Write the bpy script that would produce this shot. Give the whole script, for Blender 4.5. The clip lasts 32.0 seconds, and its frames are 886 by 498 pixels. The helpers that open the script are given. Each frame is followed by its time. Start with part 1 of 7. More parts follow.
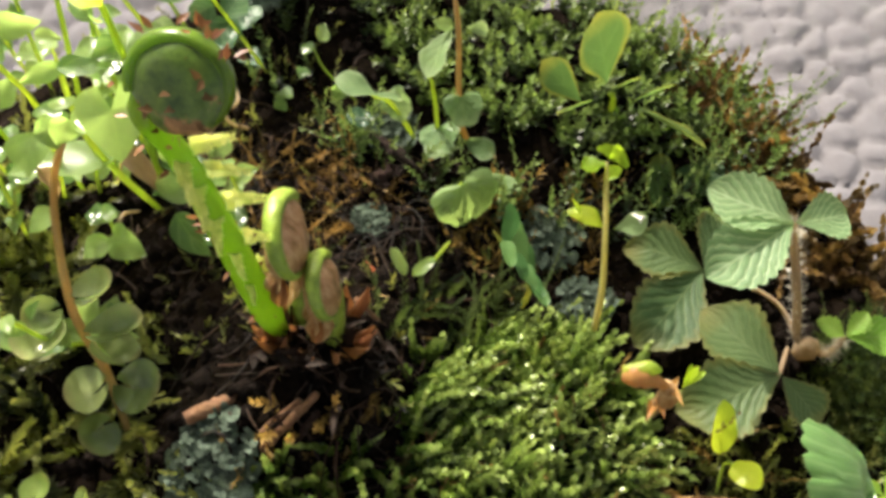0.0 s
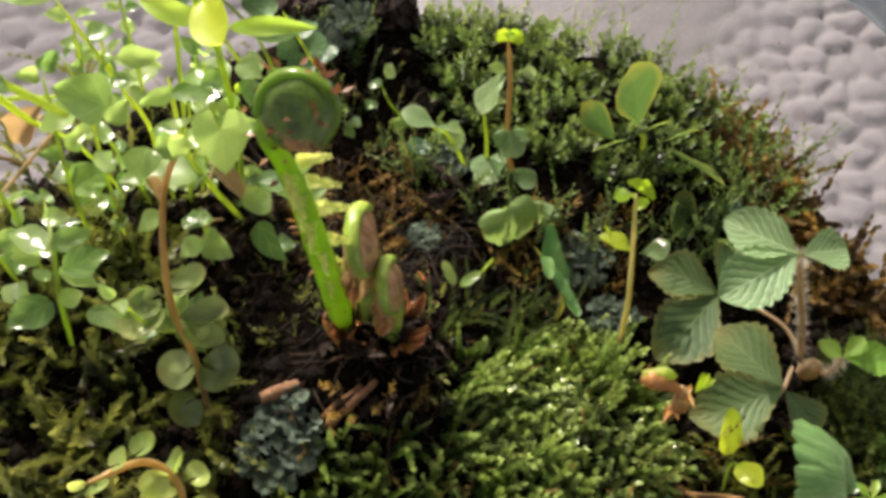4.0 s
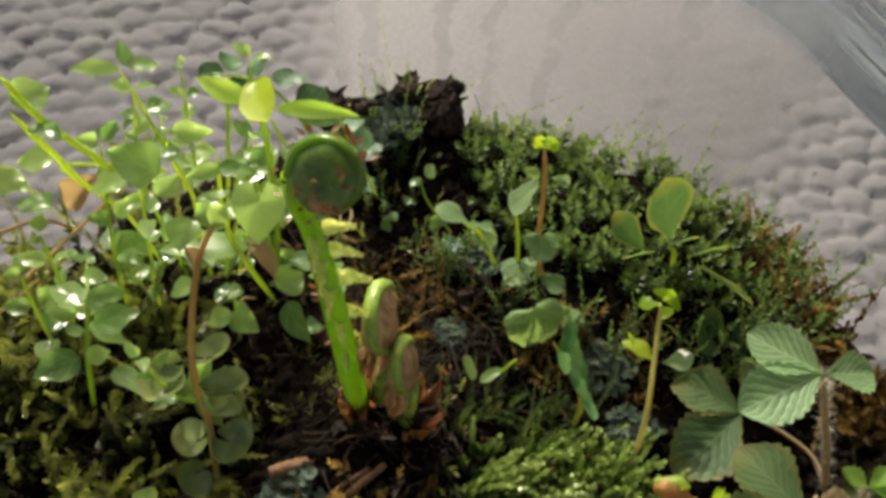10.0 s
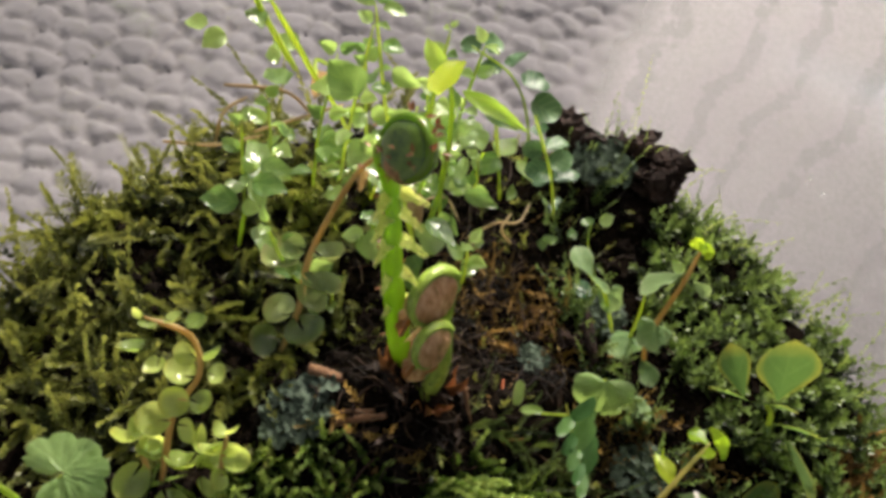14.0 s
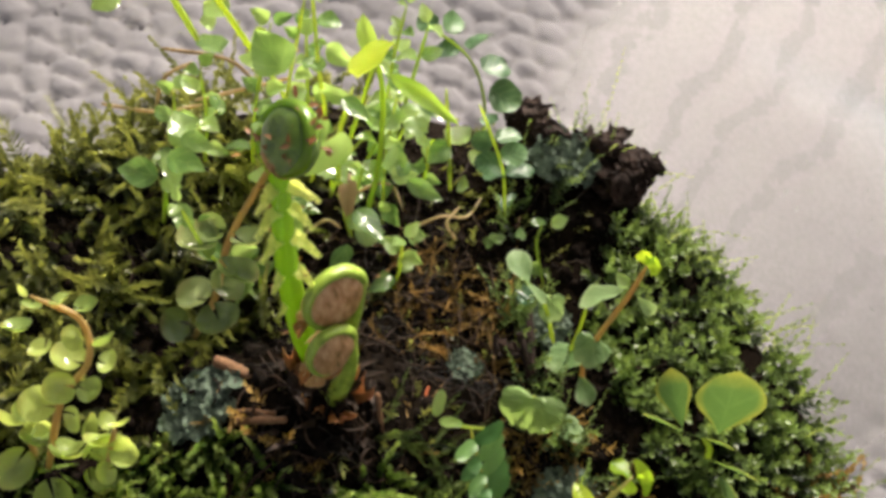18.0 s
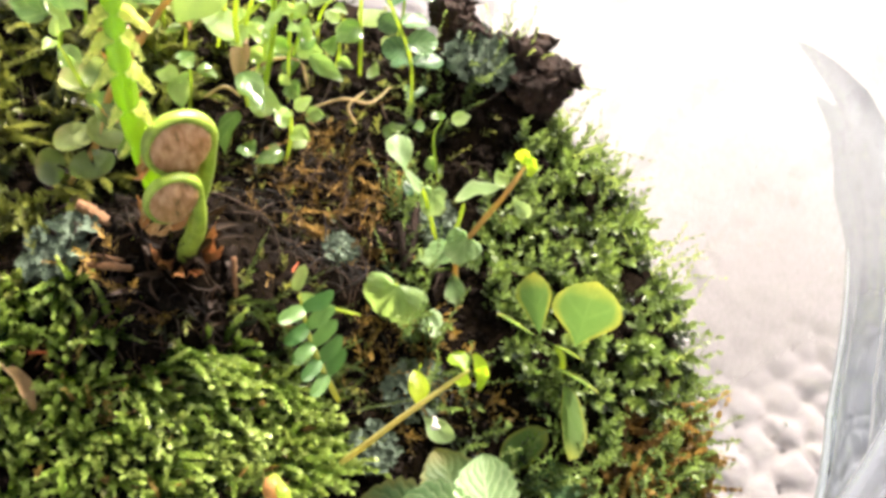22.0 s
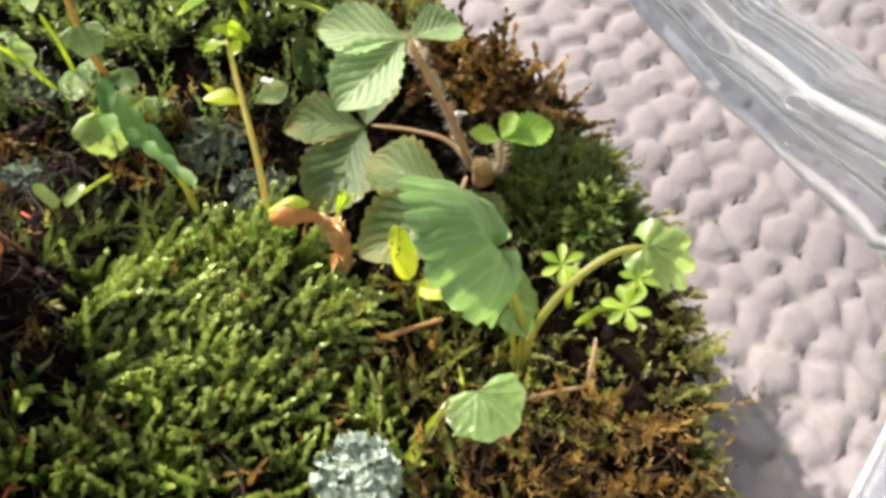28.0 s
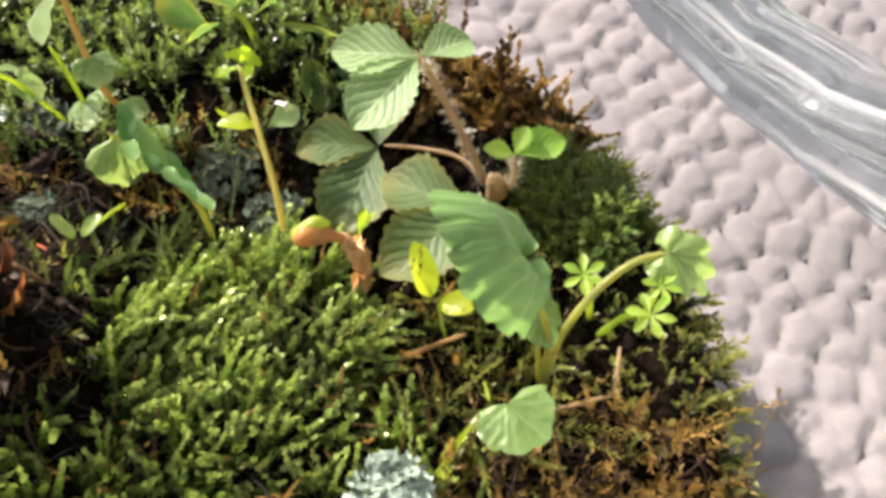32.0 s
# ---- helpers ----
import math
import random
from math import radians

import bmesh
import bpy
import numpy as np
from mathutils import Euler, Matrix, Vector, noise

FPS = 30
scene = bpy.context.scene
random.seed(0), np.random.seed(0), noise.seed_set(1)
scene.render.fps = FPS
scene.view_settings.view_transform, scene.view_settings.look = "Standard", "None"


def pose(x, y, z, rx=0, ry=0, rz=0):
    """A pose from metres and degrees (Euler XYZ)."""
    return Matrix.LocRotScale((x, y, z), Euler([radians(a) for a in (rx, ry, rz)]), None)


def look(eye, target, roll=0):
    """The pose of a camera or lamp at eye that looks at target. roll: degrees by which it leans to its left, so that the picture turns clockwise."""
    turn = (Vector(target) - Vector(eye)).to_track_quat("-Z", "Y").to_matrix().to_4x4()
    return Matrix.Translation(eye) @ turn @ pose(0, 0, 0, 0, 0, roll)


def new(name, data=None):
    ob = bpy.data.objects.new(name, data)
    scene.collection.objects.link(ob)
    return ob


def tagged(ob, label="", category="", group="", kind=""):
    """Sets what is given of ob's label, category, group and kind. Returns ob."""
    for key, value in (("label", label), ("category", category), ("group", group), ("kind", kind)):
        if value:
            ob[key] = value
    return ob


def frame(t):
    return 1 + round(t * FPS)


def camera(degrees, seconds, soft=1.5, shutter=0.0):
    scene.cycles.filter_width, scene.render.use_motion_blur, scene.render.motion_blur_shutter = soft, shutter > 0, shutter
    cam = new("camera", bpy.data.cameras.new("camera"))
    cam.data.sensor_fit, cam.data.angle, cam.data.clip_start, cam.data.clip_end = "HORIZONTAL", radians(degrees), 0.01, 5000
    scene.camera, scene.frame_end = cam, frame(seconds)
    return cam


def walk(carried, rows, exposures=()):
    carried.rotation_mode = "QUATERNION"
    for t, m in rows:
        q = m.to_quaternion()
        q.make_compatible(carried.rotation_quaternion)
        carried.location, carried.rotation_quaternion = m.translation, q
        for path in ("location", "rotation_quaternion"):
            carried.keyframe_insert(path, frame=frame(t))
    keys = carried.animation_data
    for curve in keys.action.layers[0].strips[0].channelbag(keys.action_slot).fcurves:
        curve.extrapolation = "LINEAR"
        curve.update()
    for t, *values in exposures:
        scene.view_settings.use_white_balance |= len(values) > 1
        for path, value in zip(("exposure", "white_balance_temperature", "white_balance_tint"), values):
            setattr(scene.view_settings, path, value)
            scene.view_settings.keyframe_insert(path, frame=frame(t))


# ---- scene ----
# One plan unit is PLAN metres: the plan was drawn for a jar 0.15 across, the real one is about 0.19 m.
PLAN = 1.3
cam = camera(51.9, 32.0, soft=3.6)
METRES, EYE, TILT, LEAN, TURN = 0.28 * PLAN, 0.145 * PLAN, -63.0, -4.0, 0.0
ROWS = [
    (0.0, 0.0, 0.0, 0.0, 0.0, 0.0, -0.0),
    (0.5, -0.0037, -0.0064, 0.0003, -0.1, 0.14, 0.13),
    (1.0, -0.005, -0.0169, -0.002, -0.83, 1.94, 0.03),
    (1.5, 0.0008, -0.0245, -0.0074, -1.66, 2.95, -0.83),
    (2.0, 0.011, -0.058, -0.0031, -0.59, 2.54, -1.61),
    (2.5, 0.0006, -0.0697, -0.0238, 1.91, 1.7, -3.28),
    (4.5, -0.0144, -0.0377, -0.0072, 1.71, 2.44, -2.55),
    (5.0, -0.0324, -0.0223, -0.0077, 2.9, 2.73, -3.5),
    (5.5, -0.0415, -0.0097, -0.003, 3.13, 2.41, -3.87),
    (6.0, -0.0428, -0.0063, -0.0025, 3.52, 2.35, -3.68),
    (6.5, -0.0438, -0.0051, -0.0005, 3.6, 2.05, -3.49),
    (7.0, -0.037, -0.01, 0.0096, 3.72, 2.36, -3.42),
    (7.5, -0.0335, -0.0175, 0.0109, 3.45, 3.09, -3.07),
    (8.0, -0.0318, -0.0139, 0.0091, 3.27, 3.41, -2.63),
    (8.5, -0.0385, -0.0186, 0.0016, 2.47, 4.51, -2.0),
    (9.0, -0.0378, -0.0244, -0.0085, 1.4, 7.55, -1.6),
    (9.5, -0.0213, -0.0503, -0.0301, 2.61, 10.12, -4.17),
    (10.0, 0.0053, -0.0556, -0.0278, 4.39, 10.28, -7.61),
    (10.5, 0.0096, -0.0502, -0.0292, 6.61, 10.07, -11.61),
    (11.0, 0.0178, -0.0596, -0.0318, 7.84, 9.44, -13.25),
    (11.5, 0.0289, -0.0586, -0.025, 9.24, 9.13, -16.45),
    (12.0, 0.0298, -0.066, -0.0272, 9.74, 9.18, -16.68),
    (12.5, 0.049, -0.0705, -0.0179, 13.02, 8.0, -23.4),
    (13.0, 0.0653, -0.073, -0.0101, 15.81, 6.91, -28.96),
    (13.5, 0.0837, -0.0675, -0.0079, 19.65, 4.71, -35.97),
    (14.0, 0.0998, -0.0678, 0.0063, 22.46, 3.05, -40.65),
    (14.5, 0.1202, -0.0575, 0.0068, 25.98, -0.01, -44.81),
    (15.0, 0.1159, -0.0403, 0.0069, 27.85, -3.8, -46.31),
    (15.5, 0.108, -0.0067, 0.0247, 25.24, -3.43, -46.01),
    (17.5, 0.106, -0.0159, 0.0416, 23.6, -0.72, -44.24),
    (18.0, 0.1105, -0.0275, 0.0485, 24.85, -0.46, -44.79),
    (18.5, 0.1191, -0.0178, 0.0598, 31.52, -5.22, -52.08),
    (19.0, 0.1249, -0.0071, 0.0528, 32.66, -5.85, -53.72),
    (19.5, 0.1253, 0.0015, 0.0546, 31.45, -4.87, -54.88),
    (20.0, 0.1251, 0.0105, 0.0548, 30.58, -4.67, -55.42),
    (20.5, 0.1268, 0.0111, 0.0551, 30.48, -4.18, -55.46),
    (21.0, 0.1307, 0.0275, 0.0577, 29.19, -4.07, -55.94),
    (21.5, 0.1584, 0.0116, 0.0686, 27.99, -4.24, -53.79),
    (22.0, 0.1652, 0.0069, 0.0787, 27.15, -5.67, -52.24),
    (22.5, 0.1702, 0.0061, 0.0669, 26.82, -4.85, -51.91),
    (23.0, 0.1768, 0.0008, 0.0379, 20.29, -1.9, -44.2),
    (23.5, 0.1721, -0.0122, -0.0072, 11.64, 2.2, -31.09),
    (24.0, 0.1681, -0.0023, -0.0248, 11.09, 2.36, -30.26),
    (24.5, 0.1639, -0.0076, -0.0267, 9.56, 3.06, -26.43),
    (25.0, 0.1364, -0.0229, -0.061, 1.88, 4.9, -3.97),
    (25.5, 0.0941, -0.0283, -0.0917, -3.5, 4.03, 9.68),
    (26.0, 0.1046, -0.0206, -0.0888, -4.09, 4.46, 10.1),
    (26.5, 0.0873, -0.033, -0.0984, -6.33, 4.12, 16.38),
    (28.5, 0.0721, 0.0139, -0.0876, -7.38, 3.27, 17.47),
    (29.0, 0.0753, 0.0144, -0.085, -7.96, 2.49, 18.31),
    (29.5, 0.0769, 0.0157, -0.0855, -7.97, 2.09, 18.72),
    (30.0, 0.0768, 0.0159, -0.0844, -7.94, 1.97, 18.88),
    (30.5, 0.0798, 0.0173, -0.0841, -7.84, 1.8, 19.07),
    (31.0, 0.0795, 0.0124, -0.0845, -8.12, 2.53, 19.18),
    (31.5, 0.0691, 0.0052, -0.0938, -8.06, 4.25, 18.99),
    (32.0, 0.059, 0.0064, -0.0912, -7.84, 5.06, 19.28),
]
# seconds, stops, kelvin, tint: the film camera's own exposure and white balance
EXPOSURES = [(0.0, 0.42, 6450, 14), (2.0, 0.55, 6450, 16), (5.0, 0.02, 6400, 20), (7.0, 0.02, 6350, 22), (9.0, -0.10, 6450, 18), (10.0, -0.30, 6500, 10), (12.0, -0.42, 6500, 9), (13.0, -0.45, 6500, 10), (14.0, -0.05, 6400, 16), (15.0, 0.57, 6250, 21), (18.0, 0.24, 6500, 15), (20.0, 0.44, 6500, 17), (21.0, 0.70, 6500, 16), (22.0, 1.28, 6550, 17), (23.0, 1.14, 6550, 18), (24.0, 0.96, 6500, 19), (25.0, 0.98, 6400, 19), (26.0, 0.62, 6550, 18), (29.0, 0.84, 6500, 20), (32.0, 0.82, 6500, 20)]
walk(cam, [(t, pose(0, 0, EYE, TILT, LEAN, TURN) @ pose(METRES * x, METRES * y, METRES * z, 90 + pitch, roll, yaw)) for t, x, y, z, yaw, pitch, roll in ROWS], EXPOSURES)

# ---- daylight: low sun from behind the jar, open sky ----
SUN_AZIMUTH, SUN_HEIGHT = 117.0, 35.0   # degrees, azimuth counted from +x towards +y
world = bpy.data.worlds.new("sky")
scene.world = world
world.use_nodes = True
sky = world.node_tree.nodes.new("ShaderNodeTexSky")
sky.sky_type, sky.sun_disc = "NISHITA", False
sky.sun_elevation, sky.sun_rotation = radians(SUN_HEIGHT), radians(90 - SUN_AZIMUTH)
background = world.node_tree.nodes["Background"]
haze = world.node_tree.nodes.new("ShaderNodeHueSaturation")   # thin white cloud
haze.inputs["Saturation"].default_value = 0.48
world.node_tree.links.new(sky.outputs["Color"], haze.inputs["Color"])
world.node_tree.links.new(haze.outputs["Color"], background.inputs["Color"])
background.inputs["Strength"].default_value = 0.06
sun_data = bpy.data.lights.new("sun", "SUN")
sun_data.energy, sun_data.angle, sun_data.color = 5.0, radians(0.6), (1.0, 0.92, 0.79)
sun = new("sun", sun_data)
aim = Vector((math.cos(radians(SUN_AZIMUTH)) * math.cos(radians(SUN_HEIGHT)), math.sin(radians(SUN_AZIMUTH)) * math.cos(radians(SUN_HEIGHT)), math.sin(radians(SUN_HEIGHT))))
sun.matrix_basis = look(aim * 2, (0, 0, 0))


# ---- materials ----
class Nodes:
    """A short way to write a node material."""
    def __init__(self, name):
        self.mat = bpy.data.materials.new(name)
        self.mat.use_nodes = True
        self.tree = self.mat.node_tree
        self.tree.nodes.clear()
        self.out = self.add("ShaderNodeOutputMaterial")

    def add(self, kind, **values):
        node = self.tree.nodes.new(kind)
        for key, value in values.items():
            if key in node.inputs:
                self.put(node.inputs[key], value)
        return node

    def put(self, socket, value):
        if isinstance(value, bpy.types.NodeSocket):
            self.tree.links.new(value, socket)
        else:
            socket.default_value = value

    def noise(self, scale, detail=4.0, rough=0.6, space="Object"):
        at = self.tree.nodes.new("ShaderNodeTexCoord")
        n = self.add("ShaderNodeTexNoise", Scale=scale, Detail=detail, Roughness=rough)
        self.tree.links.new(at.outputs[space], n.inputs["Vector"])
        return n.outputs["Fac"]

    def ramp(self, fac, *stops):
        r = self.tree.nodes.new("ShaderNodeValToRGB")
        el = r.color_ramp.elements
        while len(el) < len(stops):
            el.new(0.5)
        for e, (p, c) in zip(el, stops):
            e.position, e.color = p, (*c, 1.0)
        self.put(r.inputs["Fac"], fac)
        return r.outputs["Color"]

    def math(self, op, a, b=0.0, c=0.0):
        m = self.tree.nodes.new("ShaderNodeMath")
        m.operation = op
        for s, v in zip(m.inputs, (a, b, c)):
            self.put(s, v)
        return m.outputs[0]

    def mix(self, fac, a, b, blend="MIX"):
        m = self.tree.nodes.new("ShaderNodeMix")
        m.data_type, m.blend_type = "RGBA", blend
        self.put(m.inputs[0], fac)
        for s, v in ((m.inputs[6], a), (m.inputs[7], b)):
            self.put(s, (*v, 1.0) if isinstance(v, tuple) and len(v) == 3 else v)
        return m.outputs[2]

    def bump(self, height, strength=0.4, distance=0.0005):
        return self.add("ShaderNodeBump", Height=height, Strength=strength, Distance=distance).outputs["Normal"]

    def shade(self, surface):
        self.tree.links.new(surface, self.out.inputs["Surface"])
        return self.mat

    def principled(self, **values):
        return self.add("ShaderNodeBsdfPrincipled", **values).outputs["BSDF"]


def surface_material(name, low, high, scale, rough=0.85, bump=0.6, fine=6.0, specular=0.3, distance=0.0006):
    n = Nodes(name)
    wide, tight = n.noise(scale, 5.0), n.noise(scale * fine, 3.0)
    shade = n.ramp(n.math("MULTIPLY_ADD", tight, 0.5, n.math("MULTIPLY", wide, 0.55)), (0.32, low), (0.72, high))
    return n.shade(n.principled(**{"Base Color": shade, "Roughness": rough, "Specular IOR Level": specular, "Normal": n.bump(tight, bump, distance)}))


def leaf_material(name, low, high, translucent=0.45, rough=0.42, veins=0.0, vein_count=7.0, vein_tint=(0.35, 0.45, 0.2), edge=None, island=False, glow=2.0, specular=0.4, relief=1.0, tip=None, fan=0.0):
    """A thin leaf: lit from above and lit through. low, high: darker and lighter green of one plant."""
    n = Nodes(name)
    info = n.add("ShaderNodeNewGeometry").outputs["Random Per Island"] if island else n.add("ShaderNodeObjectInfo").outputs["Random"]
    blotch = n.noise(170.0, 4.0)
    fac = n.math("ADD", n.math("MULTIPLY_ADD", n.noise(55.0, 3.0), 1.1, -0.55), n.math("ADD", n.math("MULTIPLY", info, 0.5), n.math("MULTIPLY_ADD", blotch, 1.3, -0.42))) if island else n.math("ADD", n.math("MULTIPLY", info, 0.55), n.math("MULTIPLY", blotch, 0.5))
    colour = n.ramp(fac, (0.25, low), (0.8, high))
    height = n.noise(1400.0, 3.0) if island else n.noise(420.0, 3.0)
    if tip:   # young growth at the ends of the shoots
        ends = n.add("ShaderNodeSeparateXYZ")
        n.tree.links.new(n.tree.nodes.new("ShaderNodeUVMap").outputs["UV"], ends.inputs[0])
        young = n.ramp(ends.outputs[0], (0.45, (0.0, 0.0, 0.0)), (1.0, (0.75, 0.75, 0.75)))
        colour = n.mix(young, colour, tip)
    if fan:   # veins that spread from the stalk to each lobe
        spot = n.add("ShaderNodeSeparateXYZ")
        n.tree.links.new(n.tree.nodes.new("ShaderNodeUVMap").outputs["UV"], spot.inputs[0])
        turn = n.math("ARCTAN2", n.math("SUBTRACT", spot.outputs[1], 0.5), n.math("SUBTRACT", spot.outputs[0], 0.5))
        ridge = n.math("ABSOLUTE", n.math("SINE", n.math("MULTIPLY", turn, fan / 2)))
        colour = n.mix(n.math("MULTIPLY", n.math("POWER", ridge, 26.0), 0.28), colour, vein_tint)
        height = n.math("MULTIPLY_ADD", n.math("POWER", ridge, 5.0), -0.3, height)
    if veins or edge:
        uv = n.tree.nodes.new("ShaderNodeUVMap")
        split = n.add("ShaderNodeSeparateXYZ")
        n.tree.links.new(uv.outputs["UV"], split.inputs[0])
        along, across = split.outputs[0], split.outputs[1]
        off = n.math("ABSOLUTE", n.math("SUBTRACT", across, 0.5))
        if veins:
            wave = n.math("SINE", n.math("MULTIPLY", n.math("SUBTRACT", along, n.math("MULTIPLY", off, 0.9)), vein_count * 6.2832))
            rib = n.math("GREATER_THAN", 0.018, off)
            line = n.math("MAXIMUM", n.math("POWER", n.math("MULTIPLY_ADD", wave, 0.5, 0.5), 9.0), rib)
            colour = n.mix(n.math("MULTIPLY", line, veins), colour, vein_tint)
            height = n.math("MULTIPLY_ADD", wave, -0.5, n.math("MULTIPLY", height, 0.4))
        if edge:
            rim = n.math("MULTIPLY", n.math("SMOOTH_MIN", n.math("MULTIPLY", n.math("SUBTRACT", n.math("MAXIMUM", n.math("MULTIPLY", off, 2.0), along), 0.72), 3.5), 1.0, 0.2), n.math("MULTIPLY_ADD", blotch, 1.6, -0.3))
            colour = n.mix(n.math("MAXIMUM", rim, 0.0), colour, edge)
    front = n.principled(**{"Base Color": colour, "Roughness": rough, "Specular IOR Level": specular, "Normal": n.bump(height, 0.35 if island or veins < 0.3 else 0.5, (0.0004 if island else 0.00022 if veins >= 0.3 else 0.00016) * relief)})
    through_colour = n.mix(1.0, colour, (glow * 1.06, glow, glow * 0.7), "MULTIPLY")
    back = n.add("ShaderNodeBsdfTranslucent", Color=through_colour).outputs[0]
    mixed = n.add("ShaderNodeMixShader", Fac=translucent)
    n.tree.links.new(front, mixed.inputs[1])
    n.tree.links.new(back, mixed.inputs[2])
    return n.shade(mixed.outputs[0])


def papery(name, low, high, middle=(0.55, 0.33, 0.13)):
    """Dry scale skin, streaked along its length."""
    n = Nodes(name)
    at = n.tree.nodes.new("ShaderNodeTexCoord")
    long = n.add("ShaderNodeMapping", Scale=(1.0, 1.0, 0.25))
    n.tree.links.new(at.outputs["Object"], long.inputs["Vector"])
    streak = n.add("ShaderNodeTexNoise", Scale=1100.0, Detail=3.0, Roughness=0.6)
    n.tree.links.new(long.outputs[0], streak.inputs["Vector"])
    wide = n.noise(260.0, 4.0)
    tone = n.ramp(n.math("MULTIPLY_ADD", streak.outputs["Fac"], 0.6, n.math("MULTIPLY", wide, 0.5)), (0.36, low), (0.50, middle), (0.68, high))
    front = n.principled(**{"Base Color": tone, "Roughness": 0.4, "Specular IOR Level": 0.5, "Normal": n.bump(streak.outputs["Fac"], 0.6, 0.0005)})
    back = n.add("ShaderNodeBsdfTranslucent", Color=tone).outputs[0]
    mixed = n.add("ShaderNodeMixShader", Fac=0.3)
    n.tree.links.new(front, mixed.inputs[1])
    n.tree.links.new(back, mixed.inputs[2])
    return n.shade(mixed.outputs[0])


def coil_face(name, centre, low, radius):
    """Shining green skin of the coiled frond, with a brown papery stain over its lower part."""
    n = Nodes(name)
    at = n.tree.nodes.new("ShaderNodeTexCoord")
    reach = n.add("ShaderNodeVectorMath")
    reach.operation = "DOT_PRODUCT"
    n.tree.links.new(at.outputs["Object"], reach.inputs[0])
    reach.inputs[1].default_value = [v / (radius * PLAN) for v in low]
    offset = sum(c * v for c, v in zip(centre, low)) / radius
    blotch, fine = n.noise(210.0, 4.0, 0.6), n.noise(900.0, 3.0)
    down = n.math("SUBTRACT", reach.outputs["Value"], offset)
    stain = n.ramp(n.math("ADD", down, n.math("MULTIPLY_ADD", blotch, 4.0, -2.40)), (0.22, (0.0, 0.0, 0.0)), (0.40, (1.0, 1.0, 1.0)))
    green = n.ramp(n.math("MULTIPLY_ADD", fine, 0.5, n.math("MULTIPLY", blotch, 0.5)), (0.38, (0.04, 0.09, 0.008)), (0.66, (0.17, 0.27, 0.03)))
    brown = n.ramp(fine, (0.35, (0.16, 0.07, 0.018)), (0.65, (0.44, 0.23, 0.085)))
    gloss = n.math("MULTIPLY_ADD", stain, 0.3, 0.3)
    return n.shade(n.principled(**{"Base Color": n.mix(stain, green, brown), "Roughness": gloss, "Specular IOR Level": 0.6, "Normal": n.bump(n.math("ADD", blotch, stain), 0.35, 0.0006)}))


M = {}
M["crozier"] = papery("crozier", (0.16, 0.13, 0.035), (0.64, 0.42, 0.25), (0.42, 0.23, 0.10))
M["crozier_rim"] = surface_material("crozier_rim", (0.10, 0.16, 0.012), (0.30, 0.42, 0.05), 240.0, 0.38, 0.4, 3.0, 0.5)
M["bract"] = leaf_material("bract", (0.16, 0.06, 0.025), (0.36, 0.17, 0.07), 0.35, 0.4, island=False, glow=1.4)
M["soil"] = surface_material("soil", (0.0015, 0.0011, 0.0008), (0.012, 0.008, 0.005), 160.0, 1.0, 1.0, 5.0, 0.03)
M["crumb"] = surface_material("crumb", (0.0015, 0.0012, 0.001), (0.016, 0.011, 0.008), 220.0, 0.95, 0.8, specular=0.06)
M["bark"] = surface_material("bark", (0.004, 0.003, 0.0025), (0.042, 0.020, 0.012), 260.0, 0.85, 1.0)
M["wood"] = surface_material("wood", (0.06, 0.026, 0.012), (0.24, 0.125, 0.06), 300.0, 0.7, 0.6)
M["dry"] = leaf_material("dry", (0.16, 0.08, 0.03), (0.42, 0.25, 0.10), 0.3, 0.7, island=True, glow=1.2)
M["dry_leaf"] = leaf_material("dry_leaf", (0.26, 0.17, 0.09), (0.46, 0.33, 0.19), 0.4, 0.6, veins=0.15, vein_count=3.0, vein_tint=(0.24, 0.15, 0.07), glow=1.2)
M["lichen"] = surface_material("lichen", (0.018, 0.034, 0.024), (0.16, 0.21, 0.15), 330.0, 0.9, 0.9)
M["lichen_pale"] = surface_material("lichen_pale", (0.12, 0.20, 0.16), (0.42, 0.50, 0.42), 330.0, 0.9, 0.9)
M["moss_feather"] = leaf_material("moss_feather", (0.010, 0.026, 0.005), (0.165, 0.265, 0.045), 0.26, 0.20, island=True, specular=0.7, tip=(0.37, 0.47, 0.13))
M["moss_upright"] = leaf_material("moss_upright", (0.010, 0.023, 0.007), (0.16, 0.245, 0.060), 0.24, 0.35, island=True, specular=0.5, tip=(0.26, 0.37, 0.10))
M["moss_dark"] = leaf_material("moss_dark", (0.008, 0.018, 0.005), (0.10, 0.145, 0.04), 0.4, 0.35, island=True, specular=0.5)
M["moss_tip"] = leaf_material("moss_tip", (0.10, 0.17, 0.05), (0.30, 0.38, 0.12), 0.5, 0.4, island=True)
M["moss_olive"] = leaf_material("moss_olive", (0.013, 0.020, 0.007), (0.18, 0.205, 0.048), 0.42, 0.35, island=True, specular=0.55, tip=(0.28, 0.30, 0.08))
M["fibre"] = leaf_material("fibre", (0.007, 0.004, 0.002), (0.060, 0.028, 0.011), 0.2, 0.7, island=True, glow=1.2)
M["moss_brown"] = leaf_material("moss_brown", (0.065, 0.036, 0.011), (0.40, 0.25, 0.075), 0.3, 0.6, island=True, glow=1.2)
M["moss_gold"] = leaf_material("moss_gold", (0.06, 0.04, 0.01), (0.34, 0.22, 0.06), 0.35, 0.5, island=True)
M["moss_cushion"] = leaf_material("moss_cushion", (0.02, 0.04, 0.006), (0.10, 0.13, 0.02), 0.3, 0.6, island=True)
